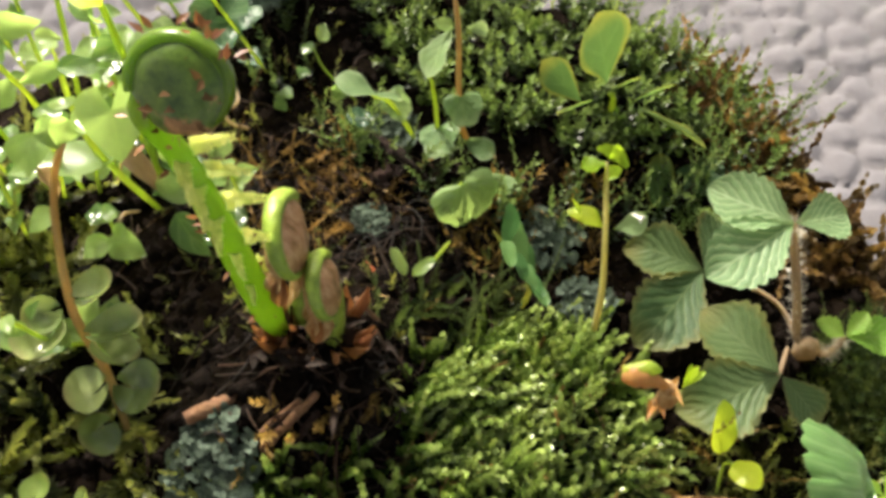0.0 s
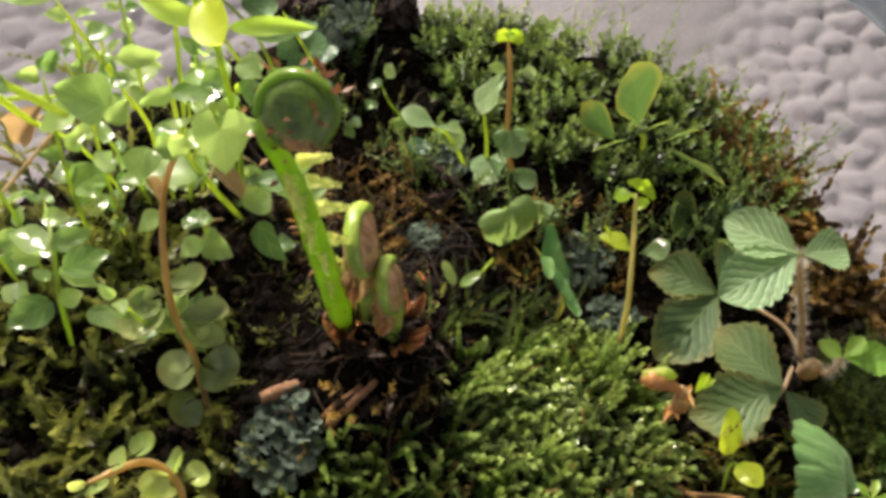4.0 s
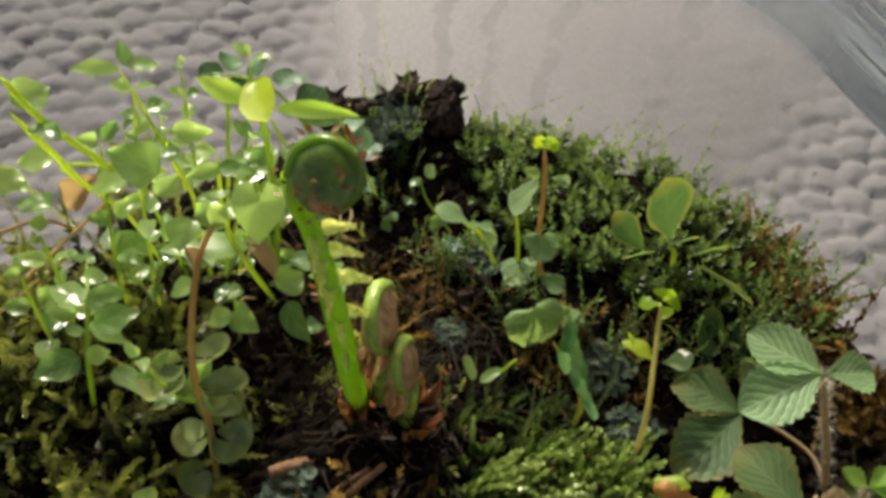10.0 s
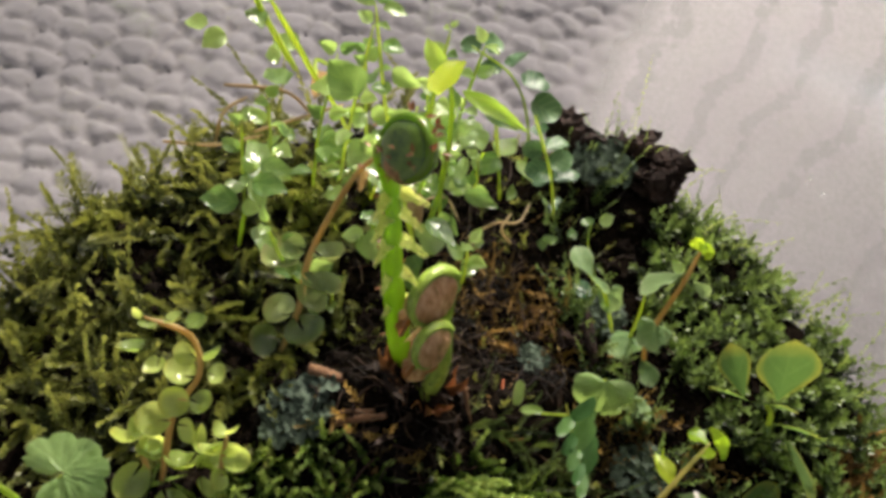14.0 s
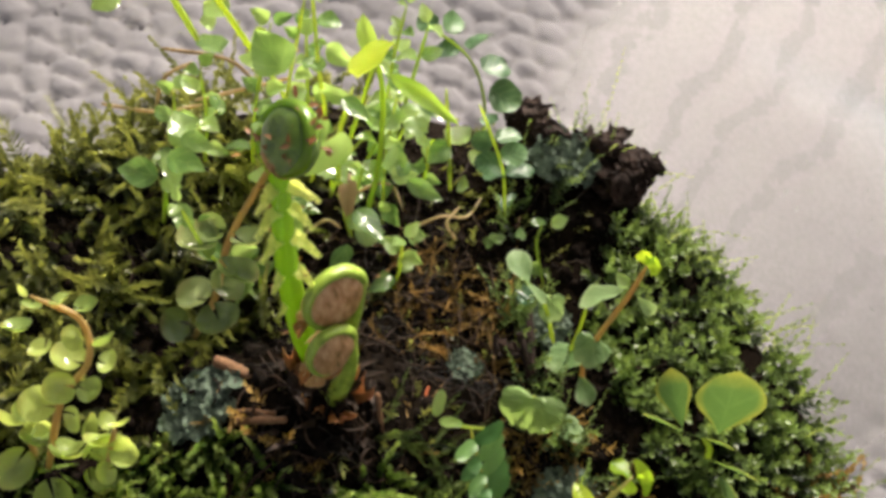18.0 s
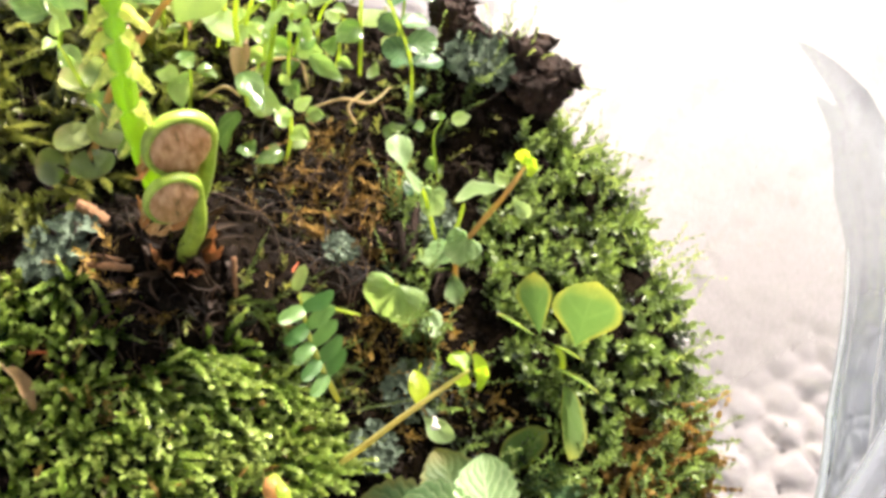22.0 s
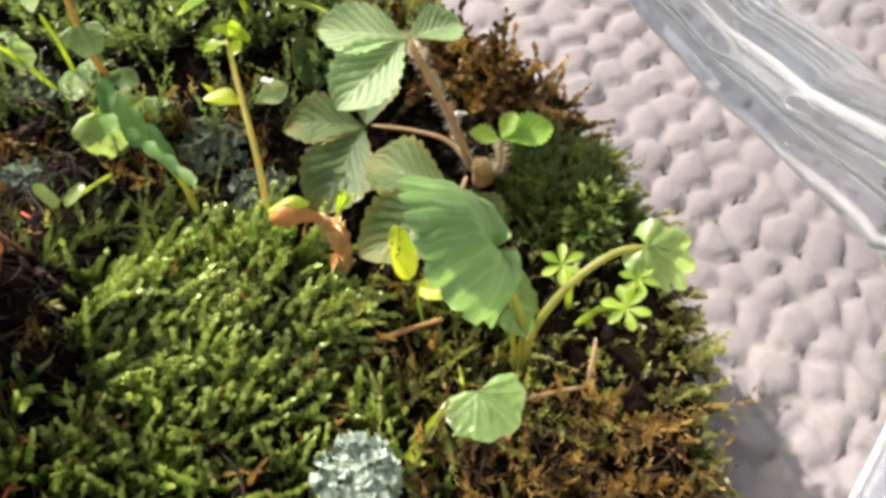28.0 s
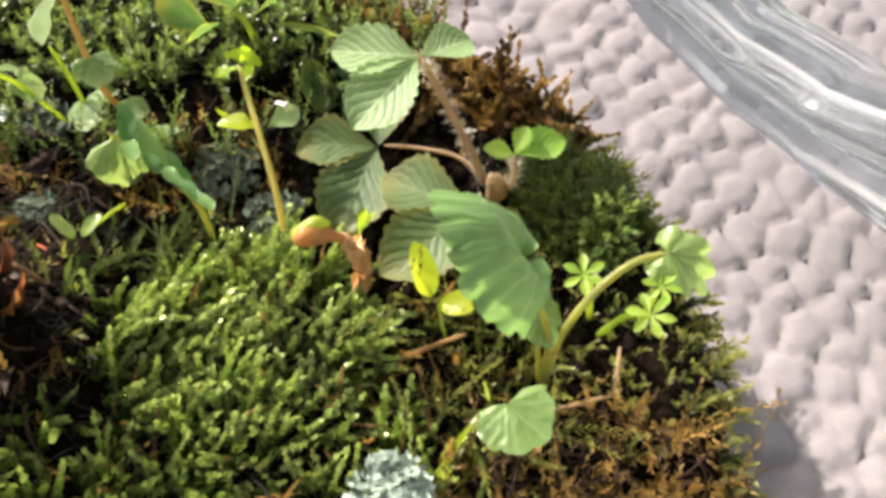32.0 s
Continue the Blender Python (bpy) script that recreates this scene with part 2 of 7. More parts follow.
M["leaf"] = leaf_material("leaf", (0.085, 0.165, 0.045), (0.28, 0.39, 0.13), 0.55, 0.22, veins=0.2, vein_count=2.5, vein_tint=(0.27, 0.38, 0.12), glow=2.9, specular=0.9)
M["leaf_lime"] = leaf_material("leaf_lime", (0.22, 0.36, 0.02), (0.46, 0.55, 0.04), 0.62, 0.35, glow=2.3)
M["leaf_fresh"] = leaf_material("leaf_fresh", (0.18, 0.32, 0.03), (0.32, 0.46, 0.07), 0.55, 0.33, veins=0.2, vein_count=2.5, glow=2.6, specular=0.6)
M["leaf_dark"] = leaf_material("leaf_dark", (0.025, 0.075, 0.03), (0.075, 0.15, 0.055), 0.3, 0.35, veins=0.12, vein_count=4.0)
M["leaf_grey"] = leaf_material("leaf_grey", (0.15, 0.26, 0.10), (0.30, 0.42, 0.19), 0.42, 0.4, veins=0.15, vein_count=4.0, edge=(0.44, 0.54, 0.32))
M["leaf_kidney"] = leaf_material("leaf_kidney", (0.10, 0.20, 0.055), (0.24, 0.36, 0.12), 0.42, 0.34, specular=0.55, relief=3.0, fan=9.0, vein_tint=(0.32, 0.44, 0.20))
M["leaf_mint"] = leaf_material("leaf_mint", (0.05, 0.135, 0.032), (0.12, 0.235, 0.065), 0.42, 0.42)
M["leaf_oval"] = leaf_material("leaf_oval", (0.05, 0.12, 0.035), (0.12, 0.20, 0.055), 0.5, 0.4, veins=0.04, vein_count=3.0, edge=(0.36, 0.33, 0.05))
M["leaf_thick"] = leaf_material("leaf_thick", (0.12, 0.17, 0.055), (0.30, 0.36, 0.14), 0.35, 0.18, edge=(0.38, 0.24, 0.14), specular=1.0)
M["leaf_stonecrop"] = leaf_material("leaf_stonecrop", (0.19, 0.27, 0.07), (0.46, 0.54, 0.17), 0.48, 0.12, edge=(0.40, 0.33, 0.09), glow=2.0, specular=1.0)
M["strawberry"] = leaf_material("strawberry", (0.16, 0.28, 0.12), (0.31, 0.43, 0.20), 0.4, 0.5, veins=0.6, vein_count=7.0, vein_tint=(0.48, 0.60, 0.36))
M["strawberry_old"] = leaf_material("strawberry_old", (0.055, 0.11, 0.035), (0.11, 0.17, 0.055), 0.35, 0.55, veins=0.35, vein_count=7.0, vein_tint=(0.20, 0.27, 0.11), edge=(0.24, 0.19, 0.04))
M["strawberry_young"] = leaf_material("strawberry_young", (0.16, 0.36, 0.04), (0.34, 0.5, 0.09), 0.5, 0.45, veins=0.3, vein_count=6.0)
M["scallop"] = leaf_material("scallop", (0.075, 0.18, 0.045), (0.17, 0.32, 0.10), 0.36, 0.24, specular=0.9, relief=4.0, fan=21.0, vein_tint=(0.30, 0.45, 0.17))
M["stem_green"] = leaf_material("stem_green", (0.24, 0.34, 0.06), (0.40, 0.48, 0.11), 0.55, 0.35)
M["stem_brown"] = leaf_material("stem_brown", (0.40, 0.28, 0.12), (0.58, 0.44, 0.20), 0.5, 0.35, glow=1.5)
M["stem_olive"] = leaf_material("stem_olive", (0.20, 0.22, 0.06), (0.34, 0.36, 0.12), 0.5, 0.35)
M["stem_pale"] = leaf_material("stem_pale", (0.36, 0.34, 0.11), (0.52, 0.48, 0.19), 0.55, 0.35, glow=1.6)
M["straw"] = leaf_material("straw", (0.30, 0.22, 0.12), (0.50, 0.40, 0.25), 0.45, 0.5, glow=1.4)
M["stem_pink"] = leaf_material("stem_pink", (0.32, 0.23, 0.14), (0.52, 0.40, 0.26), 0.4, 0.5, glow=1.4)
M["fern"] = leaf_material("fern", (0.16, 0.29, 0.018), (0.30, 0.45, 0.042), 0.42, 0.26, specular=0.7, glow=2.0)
M["fern_coil"] = coil_face("fern_coil", (-0.0131, 0.0354, 0.0978), (0.148, -0.534, -0.832), 0.0036)
M["fern_skin"] = papery("fern_skin", (0.26, 0.12, 0.04), (0.66, 0.50, 0.28), (0.44, 0.25, 0.10))
M["fern_frill"] = leaf_material("fern_frill", (0.48, 0.56, 0.16), (0.72, 0.76, 0.34), 0.65, 0.5, island=True, glow=1.5)
M["pod"] = leaf_material("pod", (0.40, 0.17, 0.05), (0.62, 0.38, 0.14), 0.4, 0.3, glow=1.4)
M["hair"] = leaf_material("hair", (0.45, 0.42, 0.34), (0.65, 0.6, 0.5), 0.5, 0.6, island=True, glow=1.0)
M["white_bit"] = surface_material("white_bit", (0.55, 0.52, 0.45), (0.8, 0.78, 0.7), 300.0, 0.8, 0.3)
M["red_needle"] = surface_material("red_needle", (0.25, 0.05, 0.015), (0.5, 0.13, 0.04), 300.0, 0.5, 0.3)


def cloth_material():
    n = Nodes("knitted_wool")
    wide, fuzz = n.noise(14.0, 3.0), n.noise(1500.0, 4.0)
    shade = n.ramp(n.math("MULTIPLY_ADD", fuzz, 0.45, n.math("MULTIPLY", wide, 0.5)), (0.25, (0.27, 0.25, 0.255)), (0.75, (0.46, 0.43, 0.44)))
    return n.shade(n.principled(**{"Base Color": shade, "Roughness": 0.95, "Specular IOR Level": 0.1, "Sheen Weight": 0.25, "Normal": n.bump(fuzz, 0.5, 0.0006)}))


def glass_material(name="clear_glass", dull=0.0):
    n = Nodes(name)
    smear = n.noise(60.0, 3.0)
    rough = n.ramp(smear, (0.45, (dull, dull, dull)), (0.8, (dull * 1.5 + 0.04,) * 3))
    return n.shade(n.principled(**{"Base Color": (0.97, 0.99, 0.985, 1.0), "Roughness": rough, "IOR": 1.47, "Transmission Weight": 1.0}))


def mist_material():
    """Fine condensation on the inside of the glass, with runs where drops have slid down."""
    n = Nodes("condensation")
    at = n.tree.nodes.new("ShaderNodeUVMap")
    split = n.add("ShaderNodeSeparateXYZ")
    n.tree.links.new(at.outputs["UV"], split.inputs[0])
    round_it, up = split.outputs[0], split.outputs[1]
    scale = n.add("ShaderNodeVectorMath")
    scale.operation = "MULTIPLY"
    scale.inputs[1].default_value = (5.0, 13.0, 1.0)
    n.tree.links.new(at.outputs["UV"], scale.inputs[0])
    wander = n.add("ShaderNodeTexNoise", Scale=1.0, Detail=4.0, Roughness=0.65)
    n.tree.links.new(scale.outputs[0], wander.inputs["Vector"])
    shifted = n.math("ADD", round_it, n.math("MULTIPLY_ADD", wander.outputs["Fac"], 0.07, -0.035))
    shifted = n.math("MULTIPLY_ADD", up, -0.02, shifted)
    drops, beads = n.noise(900.0, 2.0), n.noise(230.0, 3.0)
    clear = None
    for place, half in ((0.30, 0.014), (0.50, 0.012), (0.61, 0.009), (0.70, 0.011), (0.83, 0.013), (0.95, 0.012)):
        run = n.math("SUBTRACT", 1.0, n.math("MINIMUM", n.math("DIVIDE", n.math("ABSOLUTE", n.math("SUBTRACT", shifted, place)), half * 1.6), 1.0))
        clear = run if clear is None else n.math("MAXIMUM", clear, run)
    clear = n.math("MINIMUM", n.math("MULTIPLY", n.math("MULTIPLY", clear, 1.2), n.math("MULTIPLY_ADD", beads, 2.6, -0.9)), 0.18)
    fade = n.math("MULTIPLY", n.math("MINIMUM", n.math("MULTIPLY", n.math("MINIMUM", round_it, n.math("SUBTRACT", 1.0, round_it)), 7.0), 1.0), n.math("MINIMUM", n.math("MULTIPLY", up, 8.0), 1.0))
    amount = n.math("MULTIPLY", n.math("MULTIPLY", n.math("SUBTRACT", 1.0, n.math("MAXIMUM", clear, 0.0)), fade), n.math("MULTIPLY_ADD", drops, 0.30, 0.58))
    mixed = n.add("ShaderNodeMixShader", Fac=amount)
    n.tree.links.new(n.add("ShaderNodeBsdfTransparent").outputs[0], mixed.inputs[1])
    white = n.add("ShaderNodeMixShader", Fac=0.6)
    n.tree.links.new(n.add("ShaderNodeBsdfDiffuse", Color=(0.35, 0.34, 0.345, 1)).outputs[0], white.inputs[1])
    n.tree.links.new(n.add("ShaderNodeBsdfTranslucent", Color=(0.35, 0.34, 0.345, 1)).outputs[0], white.inputs[2])
    n.tree.links.new(white.outputs[0], mixed.inputs[2])
    return n.shade(mixed.outputs[0])


M["cloth"], M["glass"], M["mist"] = cloth_material(), glass_material(), mist_material()


def painted_reflection_glass(name, bands, most, dull, tint=(0.93, 0.965, 0.98, 1.0), span=(0.44, 0.58), along=1.6, detail=4.0):
    """Thick glass with white and blue-grey reflections painted as bands along it."""
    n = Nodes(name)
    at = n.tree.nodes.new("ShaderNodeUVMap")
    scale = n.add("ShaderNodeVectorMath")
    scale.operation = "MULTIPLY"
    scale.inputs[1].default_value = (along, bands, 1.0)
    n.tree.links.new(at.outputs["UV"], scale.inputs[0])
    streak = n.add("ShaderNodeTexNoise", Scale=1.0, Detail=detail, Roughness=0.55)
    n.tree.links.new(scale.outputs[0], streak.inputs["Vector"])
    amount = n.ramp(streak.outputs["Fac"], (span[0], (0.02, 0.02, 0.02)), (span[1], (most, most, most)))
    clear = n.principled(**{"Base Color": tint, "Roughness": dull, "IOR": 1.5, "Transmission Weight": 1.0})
    white_glint = n.add("ShaderNodeMixShader", Fac=0.55)
    n.tree.links.new(n.add("ShaderNodeBsdfDiffuse", Color=(0.94, 0.95, 0.96, 1)).outputs[0], white_glint.inputs[1])
    n.tree.links.new(n.add("ShaderNodeBsdfTranslucent", Color=(0.94, 0.95, 0.96, 1)).outputs[0], white_glint.inputs[2])
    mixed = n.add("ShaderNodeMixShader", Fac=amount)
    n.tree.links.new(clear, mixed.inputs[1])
    n.tree.links.new(white_glint.outputs[0], mixed.inputs[2])
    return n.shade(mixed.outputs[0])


# The white bands and the dark tint stand for sky reflected in the lip.
M["glass_lip"] = painted_reflection_glass("painted_reflection_glass", 9.0, 0.93, 0.10, (0.34, 0.39, 0.48, 1.0), (0.46, 0.56), 0.7, 1.5)
# Tint and streaks here paint in the dark and bright lines of a refraction.
M["glass_refraction"] = painted_reflection_glass("painted_refraction_glass", 20.0, 0.55, 0.02, (0.46, 0.53, 0.59, 1.0), (0.54, 0.66), 0.5, 1.5)


# ---- building helpers; all places and sizes in plan units ----
UP = Vector((0, 0, 1))
MOUTH = Vector((0.015, 0.0, 0.17))   # leaves turn towards the light in the jar's mouth
rng = np.random.default_rng(7)


def mesh_of(name, verts, faces, uvs=None, smooth=True):
    me = bpy.data.meshes.new(name)
    me.from_pydata((np.asarray(verts, float) * PLAN).tolist(), [], faces.tolist() if isinstance(faces, np.ndarray) else faces)
    if smooth:
        me.polygons.foreach_set("use_smooth", np.ones(len(me.polygons), bool))
    if uvs is not None:
        layer = me.uv_layers.new(name="UVMap")
        loops = np.empty(len(me.loops), np.int32)
        me.loops.foreach_get("vertex_index", loops)
        layer.data.foreach_set("uv", np.asarray(uvs, np.float32)[loops].ravel())
    return me


def thing(name, at, label, category, group="", kind=""):
    """An empty at the thing's base, to which its parts are tied."""
    ob = new(name)
    ob.empty_display_size = 0.002
    ob.location = Vector(at) * PLAN
    return tagged(ob, label, category, group, kind)


def part(name, me, material, parent, m=None, label=""):
    """One mesh under a thing or a part; m: its pose in the plan."""
    ob = new(name, me)
    if not me.materials:
        me.materials.append(material)
    ob.parent = parent
    basis = Matrix.Identity(4) if m is None else m.copy()
    basis.translation = basis.translation * PLAN
    ob.matrix_parent_inverse = parent_inverse(parent)
    ob.matrix_basis = basis
    return tagged(ob, label)


def parent_inverse(ob):
    whole = Matrix.Identity(4)
    while ob is not None:
        whole = ob.matrix_parent_inverse @ ob.matrix_basis @ whole if ob.parent else ob.matrix_basis @ whole
        ob = ob.parent
    return whole.inverted()


def single(name, me, material, label, category, group="", kind=""):
    ob = new(name, me)
    me.materials.append(material)
    return tagged(ob, label, category, group, kind)


def spline(points, count):
    """A smooth line through a few points."""
    p = np.asarray(points, float)
    if len(p) == 2:
        return p[0] + (p[1] - p[0]) * np.linspace(0, 1, count)[:, None]
    q = np.vstack([2 * p[0] - p[1], p, 2 * p[-1] - p[-2]])
    out = []
    for s in np.linspace(0, len(p) - 1 - 1e-6, count):
        i, t = int(s), s - int(s)
        a, b, c, d = q[i:i + 4]
        out.append(0.5 * (2 * b + (c - a) * t + (2 * a - 5 * b + 4 * c - d) * t * t + (3 * b - a - 3 * c + d) * t ** 3))
    return np.array(out)


def tube(points, radii, sides=8, count=0, rough=0.0, ends=True):
    """A round stem along a line; radii at start and end or all along."""
    p = spline(points, count or max(6, 5 * (len(points) - 1) + 1))
    r = np.interp(np.linspace(0, 1, len(p)), np.linspace(0, 1, len(radii)), radii)
    t = np.gradient(p, axis=0)
    t /= np.linalg.norm(t, axis=1)[:, None] + 1e-12
    side = np.cross(t[0], (0.3, 0.2, 0.93))
    side /= np.linalg.norm(side) + 1e-12
    verts, faces = [], []
    for i in range(len(p)):
        side = side - t[i] * (side @ t[i])
        side /= np.linalg.norm(side) + 1e-12
        other = np.cross(t[i], side)
        for k in range(sides):
            a = 2 * math.pi * k / sides
            wob = 1 + rough * (rng.random() - 0.5)
            verts.append(p[i] + r[i] * wob * (math.cos(a) * side + math.sin(a) * other))
    for i in range(len(p) - 1):
        for k in range(sides):
            a, b = i * sides + k, i * sides + (k + 1) % sides
            faces.append((a, b, b + sides, a + sides))
    if ends:
        faces.append(tuple(range(sides))[::-1])
        faces.append(tuple(range((len(p) - 1) * sides, len(p) * sides)))
    return verts, faces


def stem(parent, points, radii, material, name="stem", label="", rough=0.0, sides=8):
    radii = [radii[0] * 0.7, *np.interp(np.linspace(0.06, 0.94, 9), np.linspace(0, 1, len(radii)), radii), radii[-1] * 0.35]
    me = mesh_of(name, *tube(points, radii, sides, max(12, 6 * len(points)), rough=rough))
    return part(name, me, material, parent, None, label)


def blade(length, width, shape="ovate", bend=0.15, cup=0.12, teeth=0, depth=0.1, pleat=0.0, rows=14, cols=8, ripple=0.045, arch=0.0):
    """A leaf blade along +y with its face to +z: (verts, faces, uvs)."""
    verts, uvs, faces = [], [], []
    if shape in ("heart", "scallop", "round", "fan"):
        spokes, rings = (120 if shape in ("scallop", "fan") else 44), (12 if shape == "fan" else 7)
        rise, reach = {"heart": (0.12, 1.0), "scallop": (0.0, 0.76), "round": (0.5, 0.59), "fan": (0.05, 0.76)}[shape]
        wave = rng.random(3) * 6.28
        gap = {"heart": 0.35, "scallop": 0.35, "round": 0.12, "fan": 1.12}[shape]
        for j in range(rings + 1):
            for i in range(spokes + 1):
                a = (i / spokes * 2 - 1) * (math.pi - gap)
                if shape == "heart":
                    r = 0.62 + 0.10 * math.cos(a) + 0.28 * max(0.0, 1 - abs(a) / 0.5) ** 1.5 + 0.05 * math.cos(3 * a)
                elif shape == "fan":
                    r = (0.76 - 0.04 * a * a) * math.sqrt(max(0.02, min(1.0, (math.pi - gap + 0.04 - abs(a)) / 0.5)))
                elif shape == "scallop":
                    r = 0.72 + 0.04 * math.cos(a) - depth * (1 - abs(math.sin(a * teeth / 2))) ** 1.5
                else:
                    r = 0.55 + 0.04 * math.cos(a)
                s = j / rings
                if shape == "fan":   # rounded lobes cut into the margin alone
                    r *= 1 - 1.3 * depth * (1 - abs(math.sin(a * teeth / 2))) ** 1.5 * s ** 6
                x, y = r * s * math.sin(a), r * s * math.cos(a)
                rib = abs(math.sin(a * (teeth or 5) / 2)) - 0.5
                z = cup * (x * x + y * y) - bend * y * abs(y) + 0.035 * s * (math.sin(2 * a + wave[0]) + math.sin(3 * a + wave[1])) + pleat * rib * s * (1 - 0.3 * s) + arch * s * (1 - s)
                if shape == "fan":
                    z -= (0.06 if arch else 0.22) * max(0.0, abs(a) - 1.1) * s * s   # the lobes hang back
                verts.append((x * width / 1.3, (y + rise) * length / (rise + reach), z * length))
                uvs.append((0.5 + 0.5 * y / 0.8, 0.5 + 0.5 * x / 0.8))
        for j in range(rings):
            for i in range(spokes):
                q = j * (spokes + 1) + i
                faces.append((q, q + 1, q + spokes + 2, q + spokes + 1))
        if shape in ("fan", "scallop"):   # quilted between the veins
            verts = [(p.x, p.y, p.z) for p in fray(fray(verts, length * 0.025, 2.2 / length, wave[0]), length * 0.030, 9.0 / length, wave[1])]
        return verts, faces, uvs
    wave, lean = rng.random(3) * 6.28, 0.10 * rng.normal()
    for i in range(rows + 1):
        u = i / rows
        half = {"ovate": math.sin(math.pi * min(1, u ** 0.72)) ** 0.85, "oval": math.sqrt(max(0.0, 1 - (2 * u - 1) ** 2)),
                "spoon": math.sin(math.pi * u ** 1.7) ** 0.7 * 0.98 + 0.02, "lance": math.sin(math.pi * u ** 0.85) ** 1.2, "cuneate": math.sin(math.pi * u ** 1.35) ** 0.75}[shape]
        half = max(half, 0.02) * 0.5 * (1 + 0.05 * math.sin(9 * u + wave[2]))
        if teeth:
            half *= 1 - depth * (1 - abs(math.sin(math.pi * u * teeth)))
        for j in range(cols + 1):
            v = j / cols * 2 - 1
            x = v * half
            y = u + (0.02 * abs(v) if teeth else 0)
            rib = pleat * math.cos(2 * math.pi * (u - 0.45 * abs(v)) * 7) * abs(v) * (1 - u * 0.3)
            z = (rib - bend * u * u) * length + cup * abs(v) ** 1.5 * half * 2 * width
            z += ripple * width * abs(v) ** 1.3 * (math.sin(7 * u + wave[0] + (1.5 if v > 0 else 0)) + 0.6 * math.sin(13 * u + wave[1] - (2.0 if v > 0 else 0)))
            verts.append((x * width + lean * width * math.sin(math.pi * u) * u, y * length, z))
            uvs.append((u, 0.5 + v / 2))
    for i in range(rows):
        for j in range(cols):
            q = i * (cols + 1) + j
            faces.append((q, q + 1, q + cols + 2, q + cols + 1))
    return verts, faces, uvs


def set_along(base, tip, face):
    """A pose at base with +y towards tip and +z as near to face as can be."""
    y = (Vector(tip) - Vector(base)).normalized()
    z = Vector(face) - y * Vector(face).dot(y)
    z = z.normalized() if z.length > 1e-6 else y.orthogonal().normalized()
    x = y.cross(z)
    m = Matrix((x, y, z)).transposed().to_4x4()
    m.translation = Vector(base)
    return m


def leaf(parent, base, tip, width, material="leaf", shape="ovate", bend=0.15, cup=0.12, face=None, name="leaf", label="", loose=0.6, **more):
    base, tip = Vector(base), Vector(tip)
    length = (tip - base).length
    if face is None:
        face = (MOUTH - base).normalized() * 0.6 + UP * 0.4 + Vector((rng.random() - 0.5, rng.random() - 0.5, 0)) * loose * 2
    v, f, uv = blade(length, width, shape, bend * (0.7 + 0.6 * rng.random()), cup, **more)
    return part(name, mesh_of(name, v, f, uv), M[material], parent, set_along(base, tip, face), label)


def fray(verts, amount, scale, seed=0.0):
    """Uneven a set of points by smooth noise."""
    out = []
    for v in verts:
        p = Vector(v)
        out.append(p + noise.noise_vector(p * scale + Vector((seed, seed * 1.7, seed * 0.3))) * amount)
    return out


# ---- the jar, the cloth under it, and the clump of earth ----
CENTRE = np.array([0.0, 0.03])
RADIUS = 0.0705
FLOOR_Z = 0.0135
CLOTH_Z = 0.010


def rough2(x, y, k, seed):
    """Smooth unevenness between about -1 and 1."""
    s = seed * 1.37
    return (np.sin(k * (x + 0.31 * y) + s) * np.sin(k * (y - 0.43 * x) * 1.13 + 2.1 * s) + 0.5 * np.sin(k * 2.3 * x - k * 1.1 * y + 3 * s) * np.cos(k * 2.1 * y + k * 0.7 * x + s)) / 1.3


def hump(x, y, cx, cy, r, h):
    return h * np.exp(-((x - cx) ** 2 + (y - cy) ** 2) / (r * r))


def ground(x, y):
    """Height of the earth's surface in the plan."""
    x, y = np.asarray(x, float), np.asarray(y, float)
    d = np.hypot(x - CENTRE[0], y - CENTRE[1]) / RADIUS
    z = 0.0445 + 0.0010 * rough2(x, y, 160, 1) + 0.0006 * rough2(x, y, 420, 2) + 0.0003 * rough2(x, y, 1100, 3)
    z = z + hump(x, y, -0.0085, 0.0335, 0.0120, 0.0135) + hump(x, y, -0.0180, 0.0240, 0.0060, 0.0030) - hump(x, y, -0.0290, 0.0335, 0.0085, 0.0075) + hump(x, y, 0.012, 0.022, 0.018, 0.0010) + hump(x, y, 0.03, 0.075, 0.020, 0.0045)
    z = z + hump(x, y, -0.012, 0.089, 0.009, 0.0060) + hump(x, y, 0.060, 0.033, 0.008, 0.0030) + hump(x, y, -0.05, 0.03, 0.02, 0.0015)
    return z - 0.010 * np.clip((d - 0.86) / 0.14, 0, 1.2) ** 2


